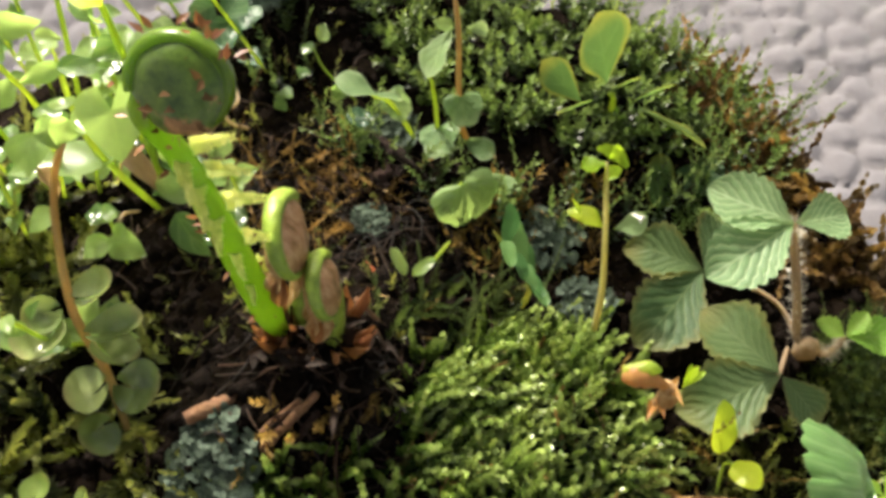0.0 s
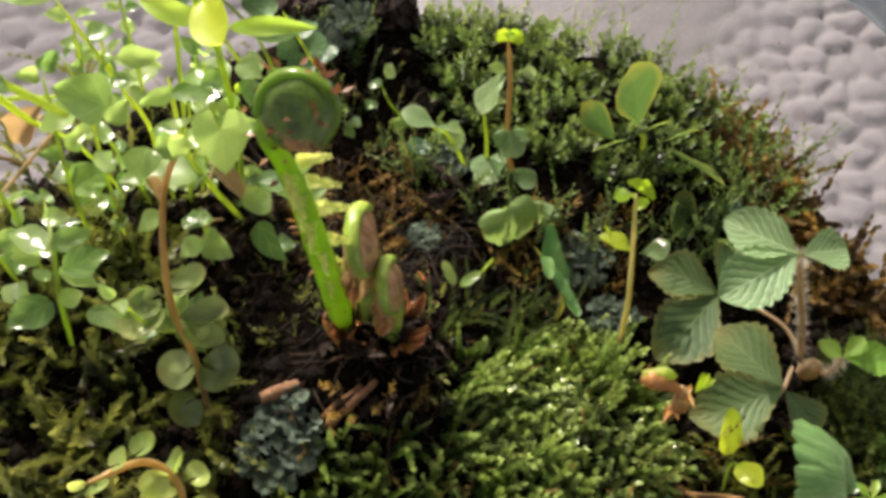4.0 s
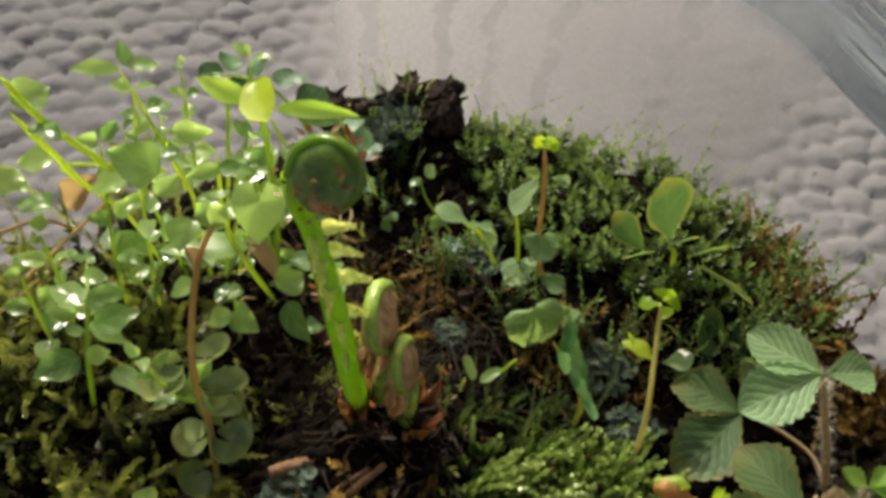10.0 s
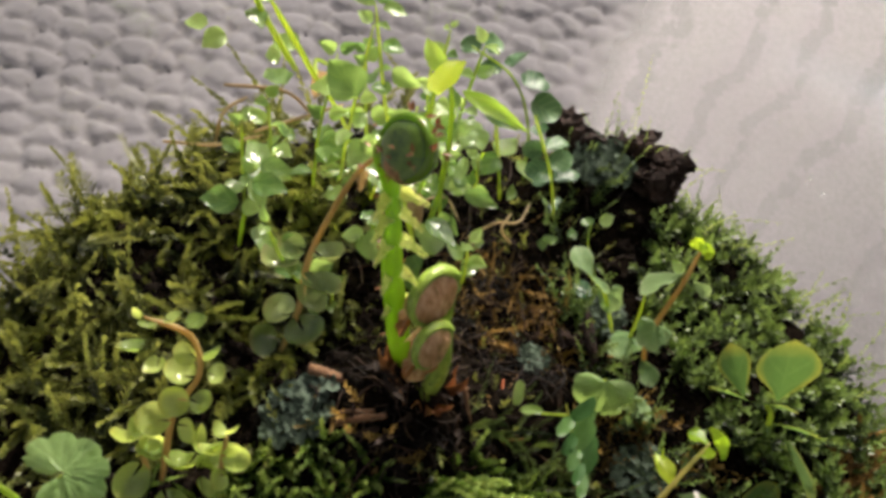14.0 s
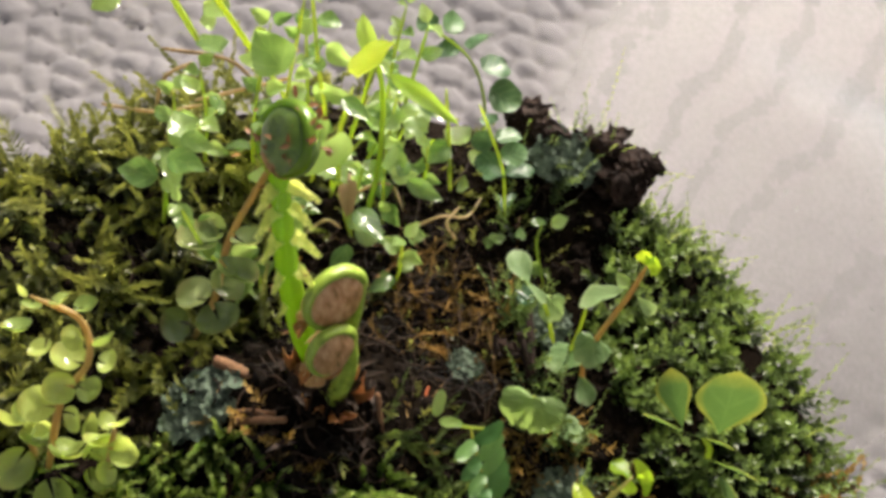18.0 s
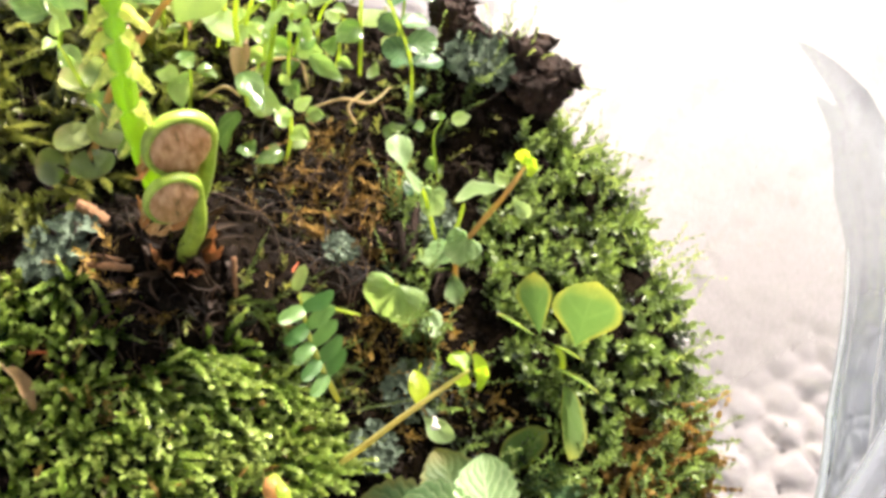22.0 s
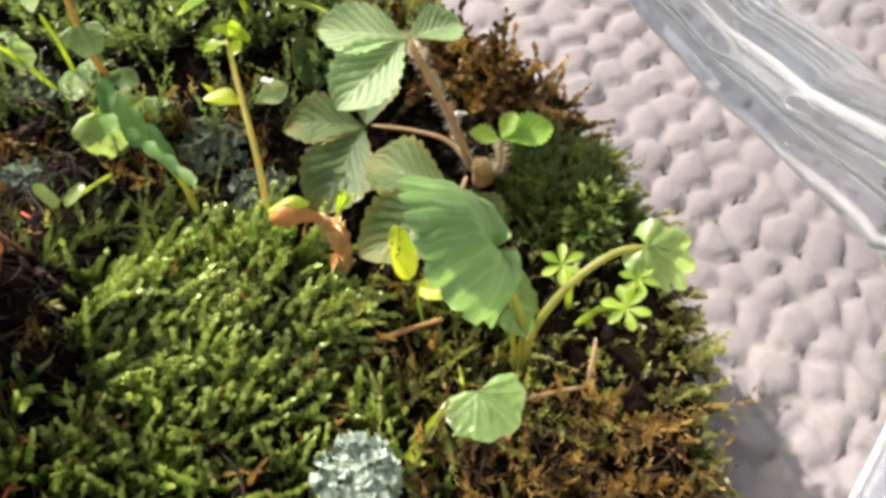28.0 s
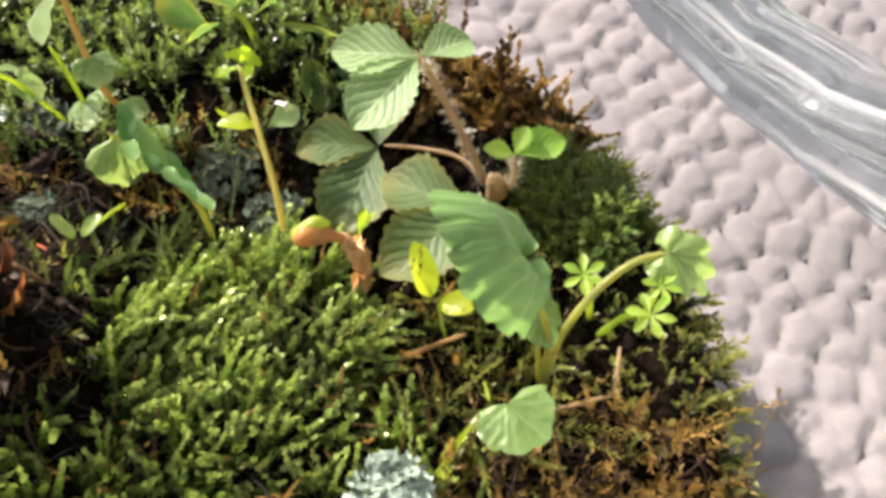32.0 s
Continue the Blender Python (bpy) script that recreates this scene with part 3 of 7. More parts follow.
def clump():
    rings, spokes = 120, 260
    verts = [(CENTRE[0], CENTRE[1], float(ground(*CENTRE)))]
    faces = []
    a = np.linspace(0, 2 * np.pi, spokes, endpoint=False)
    for i in range(1, rings + 1):
        r = RADIUS * i / rings
        x, y = CENTRE[0] + r * np.cos(a), CENTRE[1] + r * np.sin(a)
        verts += np.stack([x, y, ground(x, y)], 1).tolist()
    top = np.array(verts[-spokes:])
    for k in range(1, 9):
        z = top[:, 2] + (FLOOR_Z - top[:, 2]) * k / 8
        push = RADIUS * (1 + 0.012 * rough2(a * 0.05, z, 900, 5) + 0.004 * np.sin(a * 37 + k * 2) - 0.02 * (k == 8))
        verts += np.stack([CENTRE[0] + push * np.cos(a), CENTRE[1] + push * np.sin(a), z], 1).tolist()
    for k in range(spokes):
        faces.append((0, 1 + k, 1 + (k + 1) % spokes))
    for i in range(rings + 7):
        for k in range(spokes):
            p, q = 1 + i * spokes + k, 1 + i * spokes + (k + 1) % spokes
            faces.append((p, p + spokes, q + spokes, q))
    last = 1 + (rings + 7) * spokes
    faces.append(tuple(range(last, last + spokes))[::-1])
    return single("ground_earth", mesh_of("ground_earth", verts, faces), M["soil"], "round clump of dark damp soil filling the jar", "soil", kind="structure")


def knitted_cloth():
    """Rows of plump stitches, laid close, with a plain margin."""
    n, span = 520, 0.30
    g = np.linspace(-span, span, n)
    x, y = np.meshgrid(g, g + 0.06, indexing="ij")
    turn = radians(24)
    u, v = x * math.cos(turn) + y * math.sin(turn), -x * math.sin(turn) + y * math.cos(turn)
    u, v = u + 0.0007 * rough2(x, y, 300, 7) + 0.002 * rough2(x, y, 40, 9), v + 0.0007 * rough2(x, y, 310, 8)
    pu, pv = 0.0080, 0.0064
    shift = np.random.default_rng(3).random((400, 400, 3))
    row, best, second, tint = np.floor(v / pv).astype(int), np.full(x.shape, 9.0), np.full(x.shape, 9.0), np.zeros(x.shape)
    for dr in (-1, 0, 1):
        r = row + dr
        col = np.floor(u / pu + 0.5 * (r % 2)).astype(int)
        for dc in (-1, 0, 1):
            c = col + dc
            j = shift[r % 400, c % 400]
            d = np.hypot(u / pu + 0.5 * (r % 2) - c - 0.5 - 0.55 * (j[..., 0] - 0.5), v / pv - r - 0.5 - 0.55 * (j[..., 1] - 0.5))
            nearer = d < best
            second = np.where(nearer, best, np.minimum(second, d))
            tint = np.where(nearer, j[..., 2], tint)
            best = np.where(nearer, d, best)
    seam = np.clip((second - best) / 0.55, 0, 1)
    z = CLOTH_Z - 0.0027 + 0.0020 * np.sqrt(1 - (1 - seam) ** 2) * (0.75 + 0.5 * tint) + 0.0004 * rough2(x, y, 60, 6)
    edge = np.clip((np.maximum(abs(x), abs(y - 0.06)) - 0.28) / 0.02, 0, 1)
    z = z * (1 - edge) + (CLOTH_Z - 0.0015) * edge
    verts = np.stack([x, y, z], -1).reshape(-1, 3)
    i = np.arange(n - 1)
    q = (i[:, None] * n + i[None, :]).ravel()
    faces = np.stack([q, q + n, q + n + 1, q + 1], 1).tolist()
    far, c = 0.9, len(verts)
    verts = np.vstack([verts, [(-far, -far, CLOTH_Z - 0.0015), (far, -far, CLOTH_Z - 0.0015), (far, far, CLOTH_Z - 0.0015), (-far, far, CLOTH_Z - 0.0015)]])
    a, b, d, e = 0, (n - 1) * n, n * n - 1, n - 1
    faces += [(c, c + 1, b, *range(b - n, a, -n), a), (c + 1, c + 2, d, *range(d - 1, b, -1), b), (c + 2, c + 3, e, *range(e + n, d, n), d), (c + 3, c, a, *range(1, e), e)]
    return single("ground_cloth", mesh_of("ground_cloth", verts, faces), M["cloth"], "pale grey knitted wool blanket with plump stitches", "blanket", kind="structure")


def ripple_profile(long, short, count, tilt):
    """A flattened round section with smooth flutes along it."""
    out = []
    for b in np.linspace(0, 2 * math.pi, count, endpoint=False):
        q = math.cos(b)
        x, y = long * q, (short + 0.22 * short * math.cos(9.0 * q)) * math.sin(b)
        out.append((x * math.cos(tilt) - y * math.sin(tilt), x * math.sin(tilt) + y * math.cos(tilt)))
    return out


MOUTH_AT, MOUTH_UP, MOUTH_R = Vector((-0.0004, 0.0205, 0.1288)), Vector((0.032, -0.247, 1.0)).normalized(), 0.0528


def jar_ring(height, inward, spokes):
    """A ring of the jar at 0 (floor) to 1 (mouth): the upright body turns into the leaning neck."""
    t = min(max((height - 0.45) / 0.55, 0.0), 1.0)
    t = t * t * (3 - 2 * t)
    x = UP.lerp(MOUTH_UP, t).normalized().cross(Vector((0, 1, 0))).normalized()
    y = UP.lerp(MOUTH_UP, t).normalized().cross(x)
    body = Vector((CENTRE[0], CENTRE[1], 0.0131 + (0.1275 - 0.0131) * height))
    neck = MOUTH_AT + MOUTH_UP * (height - 1.0) * 0.11
    c = body.lerp(neck, t)
    r = 0.0725 * (1 - t) + (MOUTH_R + 0.012) * t + 0.004 * math.sin(math.pi * min(1.0, max(0.0, (height - 0.2) / 0.7))) - inward
    return [c + (x * math.cos(a) + y * math.sin(a)) * r for a in np.linspace(0, 2 * math.pi, spokes, endpoint=False)]


def loft(rings, closed=True):
    n = len(rings[0])
    verts = [v for ring in rings for v in ring]
    faces = []
    for i in range(len(rings) if closed else len(rings) - 1):
        j = (i + 1) % len(rings)
        for k in range(n):
            faces.append((i * n + k, j * n + k, j * n + (k + 1) % n, i * n + (k + 1) % n))
    return verts, faces


def outward(me):
    bm = bmesh.new()
    bm.from_mesh(me)
    bmesh.ops.recalc_face_normals(bm, faces=bm.faces)
    bm.to_mesh(me)
    bm.free()
    return me


def glass_jar():
    jar = thing("glass_jar", (CENTRE[0], CENTRE[1], CLOTH_Z), "wide clear open glass jar, misted on its far side", "jar")
    n, wall = 160, -0.0022
    steps = np.linspace(0.03, 0.985, 26)
    foot_in = [Vector((CENTRE[0] + r * math.cos(a), CENTRE[1] + r * math.sin(a), z)) for r, z in ((0.0004, 0.0131), (0.066, 0.0131)) for a in np.linspace(0, 2 * math.pi, n, endpoint=False)]
    foot_out = [Vector((CENTRE[0] + r * math.cos(a), CENTRE[1] + r * math.sin(a), z)) for r, z in ((0.068, CLOTH_Z), (0.0004, CLOTH_Z)) for a in np.linspace(0, 2 * math.pi, n, endpoint=False)]
    rings = [foot_in[:n], foot_in[n:]] + [jar_ring(s, 0.0, n) for s in steps] + [jar_ring(s, wall, n) for s in steps[::-1]] + [foot_out[:n], foot_out[n:]]
    v, f = loft(rings)
    wall_ob = part("wall", outward(mesh_of("wall", v, f)), M["glass"], jar)
    x = MOUTH_UP.cross(Vector((0, 1, 0))).normalized()
    y = MOUTH_UP.cross(x)
    v, f = [], []
    prof = []
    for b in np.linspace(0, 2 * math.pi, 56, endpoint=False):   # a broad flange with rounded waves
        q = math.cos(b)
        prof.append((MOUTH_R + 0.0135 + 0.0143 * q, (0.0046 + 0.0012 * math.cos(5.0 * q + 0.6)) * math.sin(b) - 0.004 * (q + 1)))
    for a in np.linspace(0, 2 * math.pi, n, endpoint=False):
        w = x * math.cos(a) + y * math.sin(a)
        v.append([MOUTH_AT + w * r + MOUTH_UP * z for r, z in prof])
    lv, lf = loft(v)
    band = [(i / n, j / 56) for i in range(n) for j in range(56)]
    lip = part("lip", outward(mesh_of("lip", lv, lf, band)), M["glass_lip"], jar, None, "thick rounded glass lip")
    # Added band of glass in place of a refracted image in the wall.
    rings, spots = [], 130
    for deg in np.linspace(-36, 98, spots):
        w = Vector((math.cos(radians(deg)), math.sin(radians(deg)), 0))
        h = np.interp(deg, (-36, -26, -17, -11, 0, 10, 20, 30, 40, 50, 60, 70, 80, 90), (0.0960, 0.0870, 0.0780, 0.0725, 0.0668, 0.0655, 0.0690, 0.0735, 0.0758, 0.0770, 0.0795, 0.0810, 0.0785, 0.0755))
        size = max(0.05, min(1.0, (98.5 - deg) / 34, (deg + 37) / 8))
        reach = 0.0748 + 0.0030 * max(0.0, min(1.0, (deg - 45) / 15)) - 0.22 * max(0.0, min(1.0, (10 - deg) / 10)) * max(0.0, h - 0.072)
        at = Vector((CENTRE[0], CENTRE[1], h)) + w * reach
        rings.append([at + w * q + UP * k for q, k in ripple_profile(0.0088 * size, 0.0046 * size * size, 72, 2.07)])
    v, f = loft(rings, False)
    f += [tuple(range(72)), tuple(range((spots - 1) * 72, spots * 72))]
    band = [(i / 75, j / 72) for i in range(spots) for j in range(72)]
    ridge = part("ridge", outward(mesh_of("ridge", v, f, band)), M["glass_refraction"], jar, None, "added fluted glass band standing for a refraction in the wall")
    for ob in (wall_ob, lip, ridge):
        ob.visible_shadow = False
    drops_v, drops_f = [], []
    for k in range(90):
        ring = jar_ring(0.36 + 0.26 * rng.random(), 0.0004, n)
        deg = rng.choice((74.0, 84.0, 62.0)) + 6 * rng.normal()
        c = max(ring, key=lambda p: (p - Vector((CENTRE[0], CENTRE[1], p.z))).normalized().dot(Vector((math.cos(radians(deg)), math.sin(radians(deg)), 0))))
        size = 0.00025 + 0.0005 * rng.random() ** 3
        i = len(drops_v)
        for a in range(8):
            for lat in range(4):
                t, u = 2 * math.pi * a / 8, math.pi * (lat + 0.5) / 4
                drops_v.append(c + Vector((math.sin(u) * math.cos(t), math.sin(u) * math.sin(t), 1.3 * math.cos(u))) * size)
        for a in range(8):
            for lat in range(3):
                p, q = i + a * 4 + lat, i + (a + 1) % 8 * 4 + lat
                drops_f.append((p, p + 1, q + 1, q))
        drops_f += [tuple(i + a * 4 for a in range(8))[::-1], tuple(i + a * 4 + 3 for a in range(8))]
    drops = tagged(part("water", outward(mesh_of("water", drops_v, drops_f)), M["glass"], jar, None, "clear drops of water on the glass"), kind="stuff")
    drops.visible_shadow = False
    verts, uvs, faces = [], [], []
    levels, angles = 20, range(21, 53)
    for i in range(levels):
        ring = jar_ring(0.14 + 0.62 * i / (levels - 1), 0.0007, n)
        ring.sort(key=lambda p: math.atan2(p.y - CENTRE[1], p.x - CENTRE[0]) % (2 * math.pi))
        for k in angles:
            verts.append(ring[k])
            uvs.append(((k - angles[0]) / (len(angles) - 1), i / (levels - 1)))
    m = len(angles)
    for i in range(levels - 1):
        for k in range(m - 1):
            q = i * m + k
            faces.append((q, q + 1, q + 1 + m, q + m))
    mist = part("condensation", mesh_of("condensation", verts, faces, uvs), M["mist"], jar, None, "grey mist of water drops with runs")
    mist.visible_shadow = False
    return jar


knitted_cloth()
clump()
glass_jar()


# ---- moss: shoots of small leaves, each patch one carpet ----
def scatter(count, cx, cy, rx, ry, turn=0.0, hollow=0.0):
    """Random places in an ellipse of the plan, kept on the clump."""
    a, r = rng.random(count) * 2 * np.pi, np.sqrt(hollow + (1 - hollow) * rng.random(count))
    x, y = rx * r * np.cos(a), ry * r * np.sin(a)
    c, s = math.cos(radians(turn)), math.sin(radians(turn))
    x, y = cx + x * c - y * s, cy + x * s + y * c
    keep = np.hypot(x - CENTRE[0], y - CENTRE[1]) < RADIUS * 0.985
    return x[keep], y[keep]


def rim(count, low, high, depth):
    """Random places along the clump's edge between two angles."""
    a = np.radians(low + (high - low) * rng.random(count))
    r = RADIUS * (0.985 - depth * rng.random(count))
    return CENTRE[0] + r * np.cos(a), CENTRE[1] + r * np.sin(a)


def moss(name, material, places, length, leaf_size, leaves, label, lean=(0.0, 0.0), spread=0.5, slim=0.4, droop=0.3, open_angle=0.9, outward=0.0, flat=False, curl=0.25, swirl=0.5, gaps=0.2):
    """Shoots clothed with small pointed hollow leaves. lean: the way that the patch grows; swirl, curl: how far it strays and winds."""
    x, y = places
    lush = 0.62 - gaps + 0.9 * rough2(x, y, 560, len(x)) + 0.35 * rough2(x, y, 1300, 2 + leaves)
    keep = rng.random(len(x)) < lush + 0.15
    x, y, lush = x[keep], y[keep], lush[keep]
    n = len(x)
    base = np.stack([x, y, ground(x, y) - 0.0004], 1)
    out = base[:, :2] - CENTRE
    dist = np.hypot(*out.T)[:, None]
    out = out / (dist + 1e-9) * np.clip((dist / RADIUS - 0.8) / 0.2, 0, 1) * outward
    stray = 1.6 * swirl * rough2(x, y, 210, 4 + leaves)
    lx, ly = lean[0] * np.cos(stray) - lean[1] * np.sin(stray), lean[0] * np.sin(stray) + lean[1] * np.cos(stray)
    tilt = np.stack([lx + out[:, 0] + spread * rng.normal(size=n), ly + out[:, 1] + spread * rng.normal(size=n), np.ones(n)], 1)
    d0 = tilt / np.linalg.norm(tilt, axis=1)[:, None]
    bow = rng.normal(size=(n, 3)) * curl
    bow[:, 2] -= droop * np.hypot(d0[:, 0], d0[:, 1])
    size = length * (0.45 + 0.55 * rng.random(n) + 0.5 * np.clip(lush, 0, 1))
    verts, uvs = np.zeros((n, leaves, 6, 3)), np.zeros((n, leaves, 6, 2))
    twist = rng.normal(size=n) * 0.6
    for k in range(leaves):
        u = (k + 0.6) / leaves
        at = base + (d0 * u + bow * u * u) * size[:, None]
        d = d0 + 2 * u * bow
        d /= np.linalg.norm(d, axis=1)[:, None]
        turn = (twist + k * math.pi + rng.normal(size=n) * 0.25) if flat else (k * 2.4 + rng.random(n) * 1.0)
        side = np.cross(d, np.array([0.2, 0.5, 0.84]))
        side /= np.linalg.norm(side, axis=1)[:, None] + 1e-9
        other = np.cross(d, side)
        way = side * np.cos(turn)[:, None] + other * np.sin(turn)[:, None]
        ang = open_angle * (1.15 - 0.55 * u) * (0.8 + 0.4 * rng.random(n))[:, None]
        axis = way * np.sin(ang) + d * np.cos(ang)
        across = np.cross(axis, d)
        across /= np.linalg.norm(across, axis=1)[:, None] + 1e-9
        inner = np.cross(across, axis)
        s = (leaf_size * (0.7 + 0.6 * rng.random(n)) * (1.1 - 0.45 * u * u))[:, None]
        for c, (along, wide, lift) in enumerate(((0.0, 0.0, 0.0), (0.34, 0.5, 0.10), (0.72, 0.34, 0.14), (1.0, 0.0, 0.10), (0.72, -0.34, 0.14), (0.34, -0.5, 0.10))):
            verts[:, k, c] = at + axis * s * along + across * s * slim * wide + inner * s * lift
        uvs[:, k, :, 0], uvs[:, k, :, 1] = u, 0.5
    q = np.arange(n * leaves)[:, None] * 6
    link = q.reshape(n, leaves)[:, :-1].reshape(-1, 1)
    faces = np.vstack([q + [0, 1, 2], q + [0, 2, 3], q + [0, 3, 4], q + [0, 4, 5], link + [0, 5, 6]])   # the last ties the leaves of one shoot together
    return single(name, mesh_of(name, verts.reshape(-1, 3), faces, uvs.reshape(-1, 2), smooth=False), M[material], label, "moss", kind="stuff")


FINGERS = dict(spread=0.42, slim=0.95, droop=0.35, open_angle=0.62, curl=0.22)
moss("feather_moss", "moss_feather", scatter(620, 0.0145, 0.0268, 0.0135, 0.0128, 20), 0.0050, 0.00100, 30, "bright green feather moss in plump shining fingers", (0.70, 0.65), gaps=0.12, **FINGERS)
moss("feather_moss", "moss_feather", scatter(430, 0.0140, 0.0262, 0.0135, 0.0125, 20), 0.0085, 0.00105, 38, "longer fingers of feather moss combed over shorter ones", (1.25, 0.85), **dict(FINGERS, spread=0.28, curl=0.15))
moss("feather_moss", "moss_feather", scatter(520, 0.0150, 0.0130, 0.0190, 0.0100, 0), 0.0046, 0.0009, 26, "yellow-green feather moss on the slope in front", (0.45, 0.35), gaps=0.25, **FINGERS)
moss("golden_moss", "moss_gold", scatter(110, 0.016, 0.022, 0.018, 0.0155, 10), 0.0060, 0.0010, 24, "dead straw-brown shoots among green feather moss", (0.5, 0.6), 0.6, 0.5, 0.5, 0.6)
moss("feather_moss", "moss_olive", scatter(170, 0.0345, 0.0180, 0.0130, 0.0110, 0), 0.0075, 0.0011, 30, "creeping olive fronds thinning out over dark soil", (0.5, -0.3), 0.9, 0.5, 0.7, 0.8, flat=True, curl=0.5)
moss("golden_moss", "moss_gold", scatter(60, 0.0345, 0.0170, 0.0130, 0.0110, 0), 0.0070, 0.0011, 26, "brown creeping moss stalks over dark soil", (0.5, 0.0), 0.9, 0.4, 0.6, 0.6, curl=0.6)
moss("golden_moss", "moss_gold", scatter(70, -0.004, 0.022, 0.011, 0.007, 0), 0.0040, 0.0011, 16, "scraps of yellow-brown moss on black soil", (0.1, 0.2), 0.9, 0.4)
moss("olive_moss", "moss_olive", rim(420, -85, 12, 0.05), 0.0050, 0.0012, 16, "ragged moss hanging over the edge of the clump", (0.1, -0.1), 0.5, 0.5, 0.8, outward=1.6)
moss("feather_moss", "moss_feather", scatter(560, 0.008, -0.004, 0.036, 0.016, 0), 0.0056, 0.0010, 24, "yellow-green feather moss thinning out over dark soil", (0.3, 0.4), 0.6, 0.6, 0.5, 0.6, gaps=0.3)
moss("upright_moss", "moss_upright", scatter(1150, 0.022, 0.0845, 0.0290, 0.0195, -22), 0.0046, 0.00135, 16, "dense dark green upright moss in small leafy rosettes along the jar's wall", (0.05, 0.10), 0.35, 0.62, outward=0.5, open_angle=1.15, gaps=0.3)
moss("upright_moss", "moss_upright", scatter(440, 0.015, 0.0815, 0.0410, 0.0265, -25, 0.62), 0.0095, 0.0009, 26, "taller shoots of upright moss standing up against the glass", (0.0, 0.10), 0.2, 0.5, outward=0.4, open_angle=1.0)
moss("brown_moss", "moss_brown", scatter(950, 0.0535, 0.0640, 0.0100, 0.0235, 36), 0.0042, 0.0012, 22, "dry rust-brown moss curling on the clump's edge", (-0.15, 0.0), 0.7, 0.85, 1.2, 0.6, curl=0.6, gaps=0.3)
moss("golden_moss", "moss_gold", scatter(260, 0.0545, 0.0615, 0.0090, 0.0220, 34), 0.0052, 0.0013, 24, "golden curling fronds over rust-brown moss", (-0.15, 0.0), 0.8, 0.85, 1.2, 0.6, curl=0.6)
moss("olive_moss", "moss_olive", scatter(820, -0.050, 0.022, 0.026, 0.036, 0), 0.0070, 0.0013, 34, "shaded olive-green moss in curling fronds over dark soil", (-0.25, -0.1), 0.75, 0.8, 0.75, 0.75, outward=0.9, curl=0.5, gaps=0.25)
moss("olive_moss", "moss_olive", scatter(330, -0.050, 0.022, 0.026, 0.036, 0), 0.0080, 0.0019, 46, "flat feathery fronds among shaded olive-green moss", (-0.25, -0.1), 0.75, 0.36, 0.75, 1.25, outward=0.7, flat=True, curl=0.4)
moss("olive_moss", "moss_olive", scatter(420, -0.014, 0.000, 0.036, 0.023, 0), 0.0046, 0.0012, 14, "patchy olive moss with brown tips on the soil", (0.0, 0.1), 0.6, 0.5, gaps=0.3)
moss("feather_moss", "moss_feather", scatter(520, -0.0050, 0.0135, 0.0150, 0.0100, 0), 0.0050, 0.0010, 26, "yellow-green moss on the slope below the lichen", (0.4, 0.3), **FINGERS)
moss("cushion_moss", "moss_cushion", scatter(1500, 0.0585, 0.034, 0.0085, 0.0095, 0), 0.0032, 0.0008, 15, "small dense cushion of fine dark green moss", (0.1, 0.1), 0.3, 0.25, outward=0.5, gaps=0.0)
moss("golden_moss", "moss_gold", scatter(480, 0.044, -0.002, 0.017, 0.012, 0), 0.0046, 0.0012, 16, "orange-brown dry moss at the clump's edge", (0.1, 0.1), 0.7, 0.4, curl=0.5)
moss("brown_moss", "moss_brown", scatter(110, -0.012, 0.056, 0.014, 0.010, 0), 0.0030, 0.0016, 8, "tangle of dead brown moss behind the fern", (0.0, 0.0), 0.9, 0.2)
moss("brown_moss", "moss_brown", scatter(170, -0.011, 0.058, 0.013, 0.008, 0), 0.0062, 0.0011, 22, "curling orange-brown moss behind the fern", (0.3, 0.1), 0.9, 0.4, 0.9, 0.6, curl=0.7)
moss("olive_moss", "moss_olive", scatter(560, 0.050, 0.018, 0.016, 0.016, 0), 0.0030, 0.0009, 12, "short olive moss between the small plants", (0.0, 0.1), 0.6, 0.5, gaps=0.35)
moss("olive_moss", "moss_olive", scatter(390, -0.030, 0.065, 0.030, 0.026, 0), 0.0030, 0.0010, 10, "sparse olive moss in the shade of chickweed", (0.0, 0.1), 0.6, 0.4)
moss("golden_moss", "moss_gold", scatter(165, 0.018, 0.055, 0.012, 0.008, 0), 0.0036, 0.0012, 12, "straggling yellow moss stalks over dark soil", (0.2, 0.1), 0.8, 0.35, curl=0.5)
moss("rim_moss", "moss_tip", rim(95, 46, 112, 0.10), 0.0100, 0.0008, 26, "thin pale moss shoots rising along the misted glass", (0.0, 0.05), 0.16, 0.45, 0.1, 0.9)
moss("rim_moss", "moss_olive", rim(150, 140, 225, 0.12), 0.0105, 0.0017, 46, "sunlit moss fronds curling over the edge", (-0.25, 0.1), 0.45, 0.4, 0.6, 1.2, outward=0.5, flat=True)
moss("rim_moss", "moss_olive", rim(32, 135, 215, 0.06), 0.0150, 0.0014, 60, "long curling moss shoots arching over the edge", (-0.3, 0.2), 0.6, 0.6, 1.0, 0.9, outward=0.4, curl=0.5)


